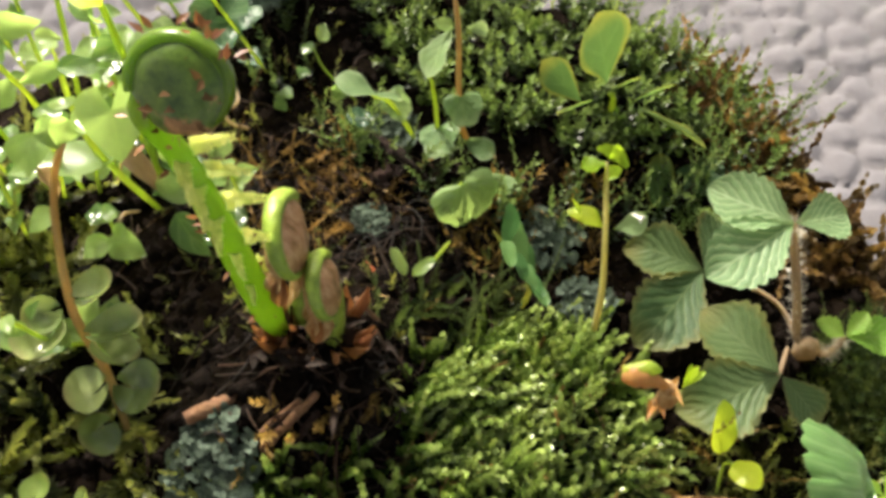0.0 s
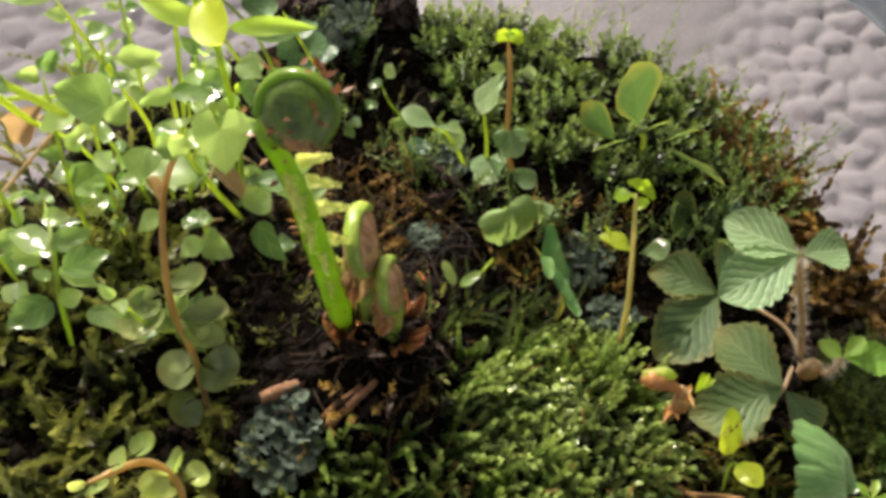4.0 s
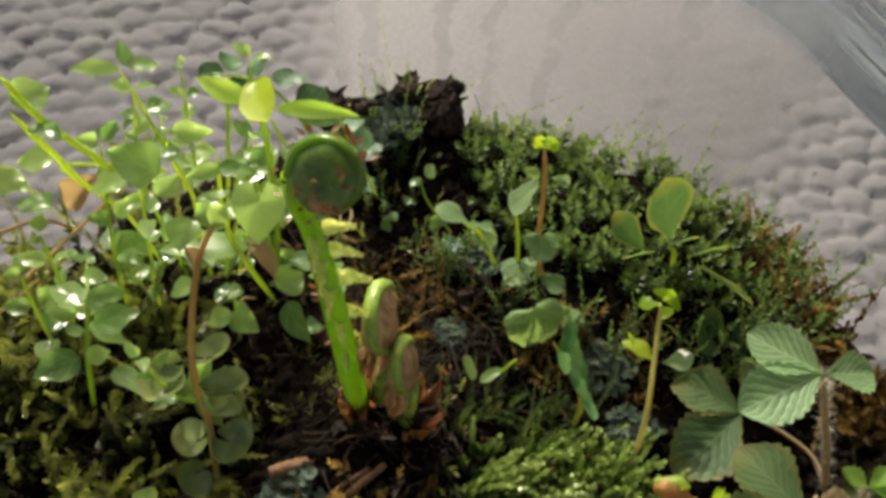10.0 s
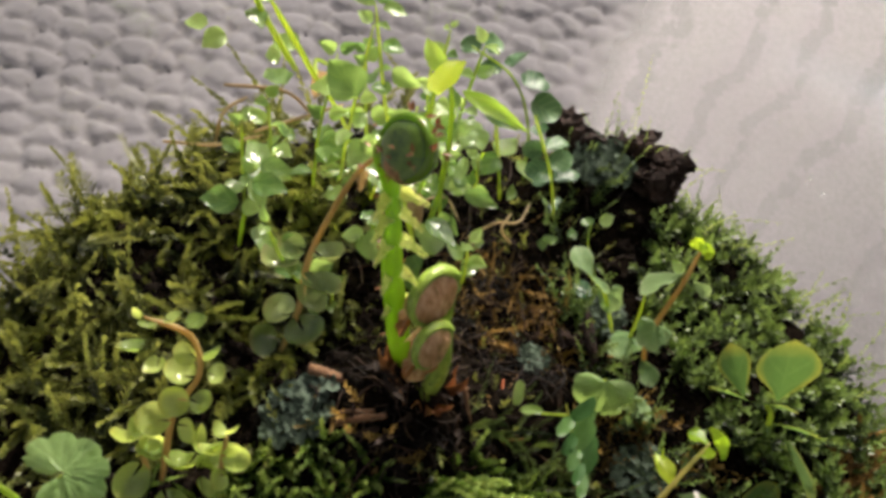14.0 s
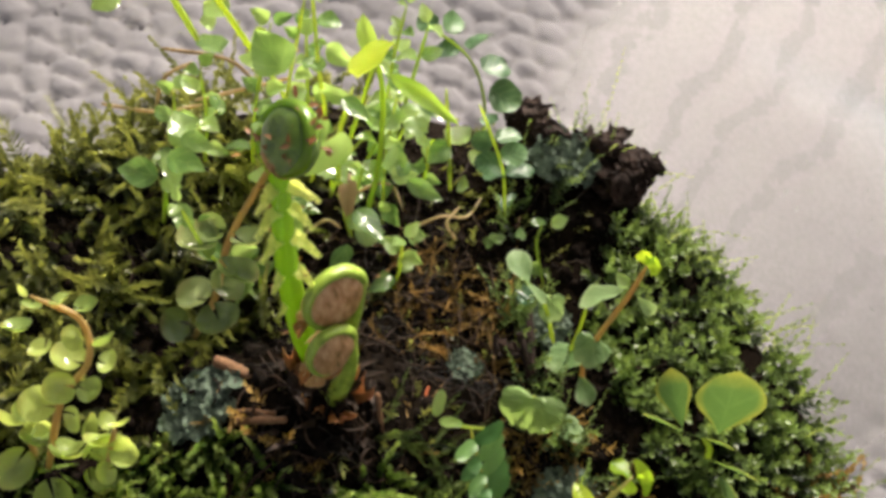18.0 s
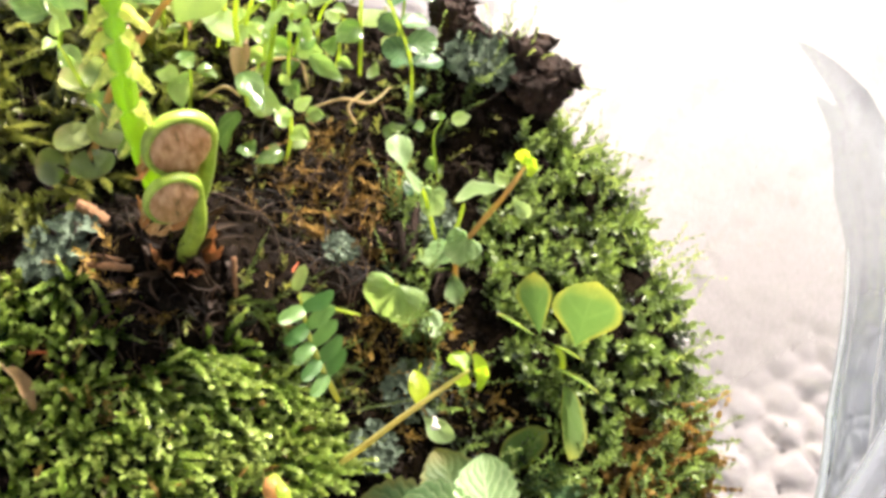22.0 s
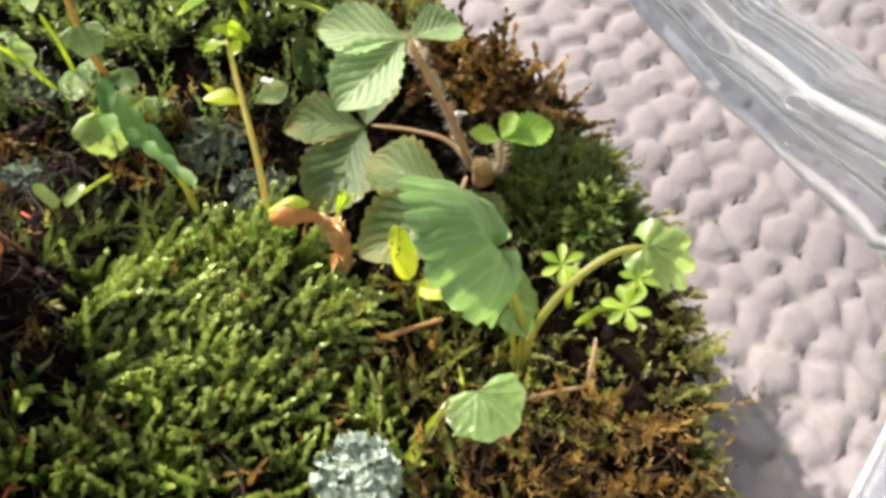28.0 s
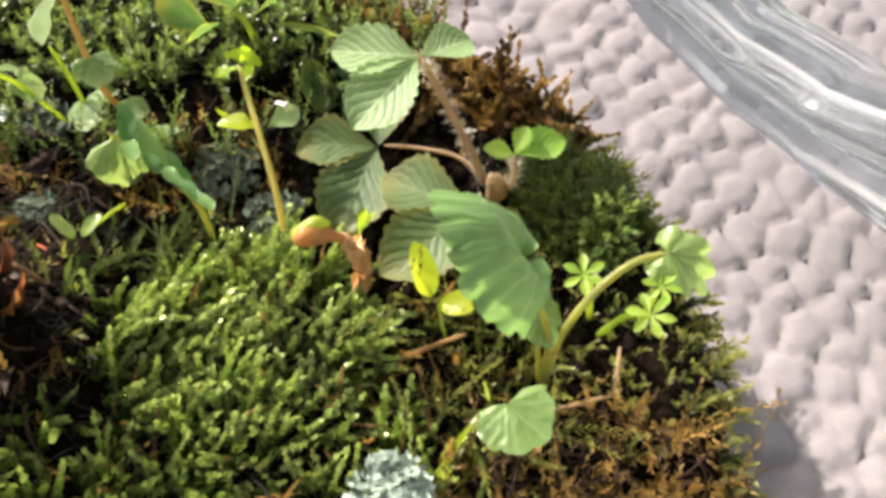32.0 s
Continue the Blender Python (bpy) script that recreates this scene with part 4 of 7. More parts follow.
# ---- litter on the bare soil ----
def crumbs(count):
    x, y = scatter(count, 0.0, 0.036, 0.062, 0.052)
    base = np.stack([x, y, ground(x, y)], 1)
    oct_v = np.array([(1, 0, 0), (-1, 0, 0), (0, 1, 0), (0, -1, 0), (0, 0, 1), (0, 0, -0.6)], float)
    oct_f = np.array([(0, 2, 4), (2, 1, 4), (1, 3, 4), (3, 0, 4), (2, 0, 5), (1, 2, 5), (3, 1, 5), (0, 3, 5)])
    size = 0.0004 + 0.0013 * rng.random(len(x)) ** 4
    verts = base[:, None] + oct_v[None] * size[:, None, None] * (0.6 + 0.8 * rng.random((len(x), 6, 1)))
    faces = (np.arange(len(x))[:, None, None] * 6 + oct_f[None]).reshape(-1, 3)
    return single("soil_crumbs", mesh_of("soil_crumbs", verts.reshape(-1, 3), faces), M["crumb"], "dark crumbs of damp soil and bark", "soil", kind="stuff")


def fibres(count, cx, cy, rx, ry, length, label):
    """Loose dry roots and stalks lying about."""
    x, y = scatter(count, cx, cy, rx, ry)
    verts, faces = [], []
    for px, py in zip(x, y):
        a, l, bow = rng.random() * 6.28, length * (0.4 + rng.random()), rng.normal() * 0.35
        rise = 0.0004 + 0.0022 * rng.random() ** 2
        n = len(verts)
        for i in range(6):
            u = i / 5 - 0.5
            ang = a + bow * u * 2
            qx, qy = px + l * u * math.cos(ang), py + l * u * math.sin(ang)
            z = float(ground(qx, qy)) + 0.0003 + rise * (1 - 3 * u * u)
            w = 0.00008 + 0.00012 * rng.random() ** 2
            verts += [(qx - w * math.sin(ang), qy + w * math.cos(ang), z), (qx, qy, z + w), (qx + w * math.sin(ang), qy - w * math.cos(ang), z)]
        for i in range(5):
            for k in range(3):
                p, q = n + i * 3 + k, n + i * 3 + (k + 1) % 3
                faces.append((p, q, q + 3, p + 3))
    return single("plant_litter", mesh_of("plant_litter", verts, faces), M["fibre"], label, "litter", kind="stuff")


moss("olive_moss", "moss_olive", scatter(90, -0.002, 0.040, 0.024, 0.012, 0), 0.0030, 0.0013, 8, "thin dull moss creeping over black soil", (0.0, 0.1), 0.8, 0.4)
moss("brown_moss", "moss_brown", scatter(40, 0.000, 0.046, 0.022, 0.012, 0), 0.0030, 0.0018, 5, "scraps of dead brown moss on black soil", (0.0, 0.0), 1.2, 0.18)
moss("feather_moss", "moss_dark", scatter(110, 0.008, 0.040, 0.010, 0.005, 10), 0.0070, 0.0010, 30, "dark green feather moss lying flat towards the soil", (0.5, 0.8), 0.7, 0.42, 0.6, 0.7, flat=True)
crumbs(7000)
fibres(100, 0.0, 0.045, 0.050, 0.040, 0.010, "loose dry roots and brown stalks on soil")
fibres(60, -0.004, 0.026, 0.012, 0.010, 0.006, "dead brown needles and stalks in front of the fern")
fibres(90, -0.010, 0.056, 0.015, 0.011, 0.009, "tangled tan roots behind the fern")
fibres(150, 0.043, 0.000, 0.014, 0.011, 0.006, "rust-brown dead stalks among golden moss")


# ---- kinds of small things ----
def vetch_pairs(parent, line):
    stem(parent, line, [0.0004, 0.00020], M["stem_olive"])
    p = spline(line, 9)
    for i in range(3, 8):
        way = Vector(p[i] - p[i - 1]).normalized()
        side = way.cross(Vector((0.25, 0.0, 0.95))).normalized()
        for s in (-1, 1):
            face = Vector((0.25, 0.0, 0.95)).normalized()
            a = Vector(p[i]) + face * 0.0006
            b = a + (side * s * 0.85 + way * 0.15 * s + face * 0.40).normalized() * (0.0037 if s > 0 else 0.0033)
            leaf(parent, a - (b - a) * 0.08, b, 0.0017, "leaf_mint", "oval", 0.1, 0.1, face=face - side * s * 0.35 + Vector(rng.normal(size=3)) * 0.10)


def chickweed(x, y, height, lean):
    """A small upright shoot with crossed pairs of leaves, smallest at the tip."""
    foot = Vector((x, y, float(ground(x, y)) - 0.0005))
    way = Vector((lean[0], lean[1], 1.0)).normalized()
    root = thing("chickweed", foot, "short chickweed shoot with crossed pairs of leaves" if height < 0.02 else "upright chickweed shoot with sunlit crossed leaves", "plant", "chickweed on the clump")
    top = foot + way * height
    stem(root, [foot, foot.lerp(top, 0.5) + Vector((0.001 * rng.normal(), 0.001 * rng.normal(), 0)), top], [0.00028, 0.00022], M["stem_green"])
    side = way.orthogonal().normalized()
    pairs = 2 + int(height / 0.008)
    turn = rng.random() * 3
    for i in range(pairs):
        u = (i + 1) / pairs
        a = foot.lerp(top, u)
        size = 0.0044 * (1 - 0.4 * u) * (0.7 + 0.5 * rng.random())
        for s in (0, math.pi):
            ang = turn + i * math.pi / 2 + s
            out = side * math.cos(ang) + way.cross(side) * math.sin(ang)
            d = (out + way * (0.1 + 0.6 * u) + Vector(rng.normal(size=3)) * 0.12).normalized()
            mat = "leaf_lime" if rng.random() < 0.06 and u > 0.8 else "leaf"
            leaf(root, a + d * size * 0.15, a + d * size * 1.15, size * (0.62 + 0.2 * rng.random()), mat, "ovate", 0.25, 0.2)


def trefoil(parent, material, label, points):
    centre = Vector(points[0])
    for tip in points[1:]:
        tip = Vector(tip)
        length = (tip - centre).length
        v, f, uv = blade(length, length * 0.74, "cuneate", 0.12, 0.18, teeth=6 if length < 0.005 else 9, depth=0.24 if length < 0.005 else 0.11, pleat=0.006, rows=36, cols=10, ripple=0.02)
        face = (MOUTH - centre).normalized() * 0.6 + UP * 0.5
        part("leaflet", mesh_of("leaflet", v, f, uv), M[material], parent, set_along(centre, tip, face), label)


def hairy(parent, line, radius):
    """A leaf stalk with standing pale hairs."""
    stalk = stem(parent, line, [radius * 0.95, radius * 0.75], M["stem_pink"], "petiole", "pinkish stalk set with pale hairs")
    p = spline(line, 60)
    verts, faces = [], []
    for k in range(240):
        i = int(rng.integers(1, 59))
        t = Vector(p[i + 1] - p[i - 1]).normalized()
        out = Vector(rng.normal(size=3))
        out = (out - t * out.dot(t)).normalized()
        a = Vector(p[i]) + out * radius * 0.9
        b = a + (out + t * 0.3) * 0.0011 * (0.6 + 0.6 * rng.random())
        w = t.cross(out) * 0.00005
        n = len(verts)
        verts += [a - w, a + w, b]
        faces.append((n, n + 1, n + 2))
    part("hairs", mesh_of("hairs", verts, faces), M["hair"], stalk)


def star(parent, foot, centre, radius):
    c, a = Vector(centre), Vector(foot)
    stem(parent, [a, a.lerp(c, 0.5) + Vector((0.0005, 0.0005, 0.001)), c], [0.0004, 0.0003], M["stem_green"])
    face = ((MOUTH - c).normalized() + UP * 0.6).normalized()
    x = face.orthogonal().normalized()
    y = face.cross(x)
    turn = rng.random()
    for k in range(6):
        w = x * math.cos(turn + k * math.pi / 3) + y * math.sin(turn + k * math.pi / 3) + face * 0.25
        leaf(parent, c, c + w.normalized() * radius, radius * 0.42, "leaf_fresh", "spoon", 0.2, 0.15, face=face)


def twig(a, b, radius, material, label):
    a, b = Vector(a), Vector(b)
    mid = a.lerp(b, 0.5) + Vector((0, 0, 0.0004))
    v, f = tube([a, mid, b], [radius, radius * 1.05, radius * 0.8], 9, 14, rough=0.25)
    return single("twig", mesh_of("twig", fray(v, radius * 0.25, 900.0, a.x * 1000), f), M[material], label, "twig", "twigs and splinters")


def pebble(at, size, material, label):
    bm = bmesh.new()
    bmesh.ops.create_icosphere(bm, subdivisions=2, radius=1.0)
    v = [Vector(at) + Vector((p.co.x * size, p.co.y * size * 0.55, p.co.z * size * 0.4)) for p in bm.verts]
    f = [tuple(q.index for q in p.verts) for p in bm.faces]
    bm.free()
    return single("grain", mesh_of("grain", fray(v, size * 0.9, 1100.0, at[0] * 900), f, smooth=False), M[material], label, "grain", "loose grains")


def lichen(at, size, label, material="lichen"):
    """A rosette of small crinkled lobes."""
    verts, faces = [], []
    for k in range(230):
        r, a = size * math.sqrt(rng.random()), rng.random() * 6.283
        x, y = at[0] + r * math.cos(a), at[1] + r * math.sin(a)
        z = max(float(ground(x, y)), at[2] - 0.0035 - r * 0.2) + 0.0006 + 0.0016 * rng.random()
        lobe = size * (0.07 + 0.13 * rng.random())
        n, tilt = len(verts), rng.normal(size=2) * 0.5
        verts.append(Vector((x, y, z - lobe * 0.25)))
        for i in range(10):
            b = i / 10 * 6.283
            q = lobe * (0.5 + 0.8 * rng.random())
            dx, dy = q * math.cos(b), q * math.sin(b)
            verts.append(Vector((x + dx, y + dy, z + dx * tilt[0] + dy * tilt[1] + lobe * 0.5 * rng.random())))
        faces += [(n, n + 1 + i, n + 1 + (i + 1) % 10) for i in range(10)]
    return single("lichen", mesh_of("lichen", verts, faces), M[material], label, "lichen", "lichens", kind="stuff")


def bark_piece(at, size):
    bm = bmesh.new()
    bmesh.ops.create_icosphere(bm, subdivisions=5, radius=1.0)
    v = [Vector(at) + Vector((p.co.x * size, p.co.y * size * 0.7, p.co.z * size * 0.55)) for p in bm.verts]
    f = [tuple(q.index for q in p.verts) for p in bm.faces]
    bm.free()
    v = fray(fray(fray(v, size * 0.5, 260.0, at[0] * 500), size * 0.24, 800.0, 4.0), size * 0.12, 2200.0, 9.0)
    root = thing("bark", at, "dark crumbling piece of bark half sunk in moss", "bark", "pieces of bark")
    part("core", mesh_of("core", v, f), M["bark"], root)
    for k in range(9):   # splintered flakes standing off the core
        a = rng.random() * 6.283
        out = Vector((math.cos(a), math.sin(a), 0.5 + 0.8 * rng.random())).normalized()
        e = Vector(at) + Vector((out.x * size * 0.8, out.y * size * 0.55, out.z * size * 0.45))
        d = (out + Vector(rng.normal(size=3)) * 0.6).normalized()
        leaf(root, e - d * size * 0.2, e + d * size * (0.25 + 0.35 * rng.random()), size * 0.22, "bark", "lance", 0.3, 0.4, name="flake", ripple=0.15)
    return root


def dry_leaf(a, b, width):
    root = thing("dead_leaf", a, "curled tan dead leaf caught between the stems", "dead leaf", "dead leaves")
    leaf(root, a, b, width, "dry_leaf", "ovate", 0.5, 0.7, name="blade", ripple=0.16)
    a, b = Vector(a), Vector(b)
    stem(root, [a, a - (b - a) * 0.4 - UP * 0.001], [0.0003, 0.0002], M["dry_leaf"], "stalk")


def bud(a, b, c):
    root = thing("bud", c, "curled brown and green bud lying on moss", "bud")
    a, b, c = Vector(a), Vector(b), Vector(c)
    v, f = tube([a, a.lerp(b, 0.45) + Vector((0, 0, 0.0008)), b], [0.0006, 0.0012, 0.0011, 0.0007, 0.0004], 12, 14, rough=0.25)
    part("pod", mesh_of("pod", v, f), M["pod"], root, None, "orange-brown curled pod with a green rim")
    v, f = tube([a + Vector((0, 0.0003, 0.0004)), a.lerp(b, 0.5) + Vector((0, 0.0007, 0.0015)), b.lerp(a, 0.2) + Vector((0, 0.001, 0.0012))], [0.0005, 0.0009, 0.0003], 8, 12)
    part("rim", mesh_of("rim", v, f), M["stem_green"], root)
    v, f = tube([b, b.lerp(c, 0.4) + Vector((0.0008, 0, 0)), c], [0.0007, 0.0010, 0.0008], 8, 12, rough=0.5)
    part("stalk", mesh_of("stalk", fray(v, 0.0006, 600.0), f), M["fern_skin"], root, None, "withered reddish-brown stalk")
    for k in range(5):
        e = b.lerp(c, 0.15 + 0.16 * k)
        d = Vector((0.6 + 0.5 * rng.normal(), 0.6 * rng.normal(), 0.5 + 0.4 * rng.random())).normalized()
        leaf(root, e, e + d * 0.0024, 0.0012, "pod", "lance", 0.5, 0.5, name="bract", label="withered orange-brown bract")
    for k in range(4):
        leaf(root, b + Vector((0.0015, -0.0002, 0.0)), b + Vector((0.0025 + 0.001 * rng.random(), rng.random() * 0.002, 0.001 + 0.001 * rng.random())), 0.0008, "leaf_lime", "spoon")


def coil(centre, face, start, radius, turns, thick, sides=10, count=90, flat=1.35, shrink=0.5):
    """A tube wound up in a plane, from its rim inwards. start: the way from the centre to the outer end."""
    n = Vector(face).normalized()
    x = (Vector(start) - n * Vector(start).dot(n)).normalized()
    y = n.cross(x)
    verts, faces = [], []
    for i in range(count + 1):
        s = i / count
        a = turns * 2 * math.pi * s
        r = (radius - thick) * (1 - shrink * s) + thick * 0.3
        w = thick * (1 - 0.6 * s)
        out = x * math.cos(a) + y * math.sin(a)
        c = Vector(centre) + out * r + n * 0.0006 * s
        for k in range(sides):
            b = 2 * math.pi * k / sides
            verts.append(c + out * (w * math.cos(b)) + n * (w * flat * math.sin(b)))
    for i in range(count):
        for k in range(sides):
            p, q = i * sides + k, i * sides + (k + 1) % sides
            faces.append((p, q, q + sides, p + sides))
    faces += [tuple(range(sides))[::-1], tuple(range(count * sides, (count + 1) * sides))]
    return verts, faces


def frill(parent, at, way, length, face):
    """A small toothed leaflet along the fern's stalk."""
    at, way = Vector(at), Vector(way).normalized()
    n = (Vector(face) - way * Vector(face).dot(way)).normalized()
    side = way.cross(n)
    verts, faces = [], []
    pairs = 11
    for k in range(pairs):
        u = (k + 0.3) / pairs
        for s in (-1, 1):
            a = at + way * length * u
            d = (side * s + way * 0.5 + n * 0.7 * (rng.random() - 0.4) + way * 0.15 * rng.normal()).normalized()
            size = length * 0.27 * (1 - 0.72 * u) * (0.8 + 0.4 * rng.random())
            e = d.cross(n).normalized()
            i = len(verts)
            verts += [a, a + d * size * 0.55 + e * size * 0.5, a + d * size + n * size * 0.1, a + d * size * 0.55 - e * size * 0.5]
            faces += [(i, i + 1, i + 2), (i, i + 2, i + 3)]
    i = len(verts)
    w = side * length * 0.07
    verts += [at - w, at + w, at + way * length]
    faces.append((i, i + 1, i + 2))
    part("leaflet", mesh_of("leaflet", verts, faces), M["fern_frill"], parent)


def lens(centre, face, start, radius, thick, seed):
    """The swollen face of a coil: a lens-shaped body, slightly uneven."""
    n = Vector(face).normalized()
    x = (Vector(start) - n * Vector(start).dot(n)).normalized()
    y = n.cross(x)
    verts, faces, rings, spokes = [], [], 14, 36
    for j in range(rings + 1):
        lat = math.pi * j / rings
        r, h = math.sin(lat) ** 0.8, math.cos(lat)
        for i in range(spokes):
            a = 2 * math.pi * i / spokes
            groove = 1.0 - 0.10 * math.exp(-((r - 0.55 - 0.06 * a) / 0.07) ** 2)   # the turns show through as a furrow
            verts.append(Vector(centre) + (x * math.cos(a) + y * math.sin(a)) * radius * r + n * thick * h * groove)
    for j in range(rings):
        for i in range(spokes):
            p, q = j * spokes + i, j * spokes + (i + 1) % spokes
            faces.append((p, q, q + spokes, p + spokes))
    return fray(verts, radius * 0.09, 420.0, seed), faces


def fern():
    foot = Vector((-0.0107, 0.0350, 0.0560))
    root = thing("fern", foot, "young fern with one tall coiled frond and two croziers", "fern")
    centre, face = Vector((-0.0131, 0.0354, 0.0975)), Vector((-0.16, -0.80, 0.58)).normalized()
    out = Vector((-1.0, 0.05, -0.25))
    side = (out - face * out.dot(face)).normalized()
    entry = centre + side * 0.0032
    below = face.cross(side)
    line = [foot, (-0.0116, 0.0340, 0.0690), (-0.0126, 0.0337, 0.0790), (-0.0139, 0.0344, 0.0865), (-0.0150, 0.0350, 0.0908), entry + below * 0.0020, entry]
    frond = stem(root, line, [0.00150, 0.00140, 0.00128, 0.00115, 0.00100, 0.00090, 0.00080, 0.00078], M["fern"], "stipe", "bright green grooved stalk", 0.015, 16)
    v, f = coil(centre, face, out, 0.0037, -1.05, 0.00062, flat=1.8, shrink=0.20)
    part("coil", mesh_of("coil", v, f), M["fern"], frond, None, "tightly wound green coil")
    v, f = lens(centre, face, out, 0.0034, 0.0019, 3.0)
    part("coil_face", mesh_of("coil_face", v, f), M["fern_coil"], frond, None, "glossy dark green face of the coil with a brown stain")
    p = spline(line[:5], 40)
    low = (Vector((0.25, 0, -1)) - face * Vector((0.25, 0, -1)).dot(face)).normalized()
    for k in range(26):   # small brown scales round the rim
        a = 0.3 + 4.2 * rng.random()
        out2 = low * math.cos(a) + face.cross(low) * math.sin(a) * -1
        e = centre + out2 * 0.0038 + face * 0.0010 * rng.normal()
        leaf(frond, e, e + (out2 + Vector(rng.normal(size=3)) * 0.8).normalized() * (0.0007 + 0.0006 * rng.random()), 0.0005, "bract", "lance", name="scale", rows=4, cols=2)
    for k in range(12):   # pale hairs on the face
        a, r = 6.283 * rng.random(), 0.0026 * math.sqrt(rng.random())
        e = centre + (low * math.cos(a) + face.cross(low) * math.sin(a)) * r + face * 0.0016
        leaf(frond, e, e + (face * 0.5 + Vector(rng.normal(size=3))).normalized() * 0.0011, 0.0005, "dry", "lance", name="scale", rows=4, cols=2)
    for k in range(5):   # two rows of unfolding leaflets down the inner side of the stalk
        a0 = Vector(p[38 - 6 * k])
        for way, long in ((Vector((0.85, 0.38, -0.42)), 0.0040), (Vector((0.32, -0.85, -0.40)), 0.0032)):
            a = a0 + Vector((way.x, way.y, 0)).normalized() * 0.0009 - Vector(face) * 0.0002
            w = way + Vector(rng.normal(size=3)) * 0.14
            frill(frond, a, w, long * (0.8 + 0.4 * rng.random()) * (1.0 - 0.05 * k), MOUTH - a + Vector((0.05, 0, 0)))
    for k in range(30):
        i = int(rng.integers(2, 38))
        a = Vector(p[i])
        d = Vector((rng.normal() - 0.6, rng.normal(), rng.normal() * 0.5 + 0.2)).normalized()
        a = a + Vector((d.x, d.y, 0)).normalized() * 0.0011
        leaf(frond, a, a + d * (0.0007 + 0.0007 * rng.random()), 0.0004, "bract", "lance", name="scale", rows=4, cols=2)
    # two younger croziers wrapped in brown scales
    face2 = Vector((0.95, -0.05, 0.28)).normalized()
    for c, radius, thick, foot2, seed, coat in (((-0.0087, 0.0366, 0.0744), 0.0043, 0.0017, (-0.0085, 0.0352, 0.0575), 1.0, "crozier"), ((-0.0057, 0.0340, 0.0699), 0.0035, 0.0016, (-0.0052, 0.0338, 0.0570), 6.0, "crozier")):
        c, foot2 = Vector(c), Vector(foot2)
        up = Vector((0.15, 0.62, 0.77))
        back = (Vector((0.0, 0.90, 0.20)) - face2 * Vector((0.0, 0.90, 0.20)).dot(face2)).normalized()
        hip = c + back * radius * 0.88
        young = stem(root, [foot2, foot2.lerp(hip, 0.45) + Vector((0.0004, 0.0008, 0)), hip - UP * radius * 0.5 + back * radius * 0.02, hip], [0.0013, 0.0011, radius * 0.18, radius * 0.17], M["crozier_rim"], "stipe", "short green stalk of a young frond", 0.06)
        v, f = coil(c, face2, back, radius, 0.66, radius * 0.17, flat=1.5, shrink=0.16)
        part("coil", mesh_of("coil", v, f), M["crozier_rim"], young, None, "green arched stalk wound round the scale")
        v, f = lens(c, face2, up, radius * 0.86, thick * 0.85, seed)
        part("scale", mesh_of("scale", v, f), M[coat], young, None, "papery brown scale over the coil")
        for k in range(9):   # loose papery strips round the crozier
            a = 6.283 * k / 9 + 0.4 * rng.random()
            q = face2.orthogonal().normalized()
            o = q * math.cos(a) + face2.cross(q) * math.sin(a)
            b = c - up * radius * 0.9 + o * radius * 0.45 - UP * 0.0020
            leaf(young, b, b + (up + o * 0.28).normalized() * radius * (0.7 + 0.6 * rng.random()), radius * 0.36, "fern_skin" if k % 3 else "bract", "lance", 0.12, 0.5, face=o, name="scale", label="papery brown strip")
    hub = Vector((-0.0068, 0.0342, 0.0575))
    for k in range(16):   # bracts standing and spread round the feet
        ang = 6.283 * k / 16 + 0.3 * rng.random()
        flat = 0.25 + 1.1 * rng.random()
        a = hub + Vector((0.0030 * math.cos(ang), 0.0019 * math.sin(ang), -0.0008 + 0.001 * rng.random()))
        d = Vector((math.cos(ang) * flat, math.sin(ang) * flat, 1.0)).normalized()
        leaf(root, a, a + d * (0.0035 + 0.0035 * rng.random()), 0.0011 + 0.0006 * rng.random(), "bract", "lance", 0.3, 0.5, face=Vector((math.cos(ang), math.sin(ang), 0.3)), name="scale", label="curled red-brown bract at the foot", ripple=0.12)
    for k in range(10):   # scales clasping the foot of the tall stalk
        ang = 6.283 * k / 10
        a = Vector((-0.0108 + 0.0015 * math.cos(ang), 0.0349 + 0.0015 * math.sin(ang), 0.0575))
        d = Vector((math.cos(ang) * 0.35 - 0.05, math.sin(ang) * 0.35, 1.0)).normalized()
        leaf(root, a, a + d * (0.0022 + 0.003 * rng.random()), 0.0012, "bract", "lance", 0.2, 0.4, face=Vector((math.cos(ang), math.sin(ang), 0.2)), name="scale", rows=6, cols=4)
    for k in range(46):
        a = Vector((-0.0080 + 0.0040 * rng.normal(), 0.0345 + 0.0030 * rng.normal(), 0))
        a.z = float(ground(a.x, a.y))
        d = Vector((rng.normal() * 0.7, rng.normal() * 0.7, 1.0)).normalized()
        leaf(root, a, a + d * (0.002 + 0.004 * rng.random()), 0.0009 + 0.0009 * rng.random(), "fibre", "lance", 0.25, 0.3, name="scale", rows=6, cols=4)


fern()


# ---- plants and loose bits on the clump ----

p = thing("chickweed", (-0.0269, 0.0569, 0.0523), "tall chickweed with a sunlit lime-green top", "plant", "chickweed on the clump")
stem(p, [(-0.0269, 0.0554, 0.0500), (-0.0262, 0.0569, 0.0638), (-0.0262, 0.0569, 0.0769), (-0.0262, 0.0554, 0.0854)], [0.00043, 0.00037, 0.00031], M["stem_green"], "stem")
leaf(p, (-0.0269, 0.0562, 0.0838), (-0.0354, 0.0592, 0.0831), 0.0027, "leaf_fresh", teeth=6, depth=0.08)
leaf(p, (-0.0269, 0.0577, 0.0854), (-0.0238, 0.0508, 0.0869), 0.0044, "leaf_lime", shape="oval", bend=0.05)
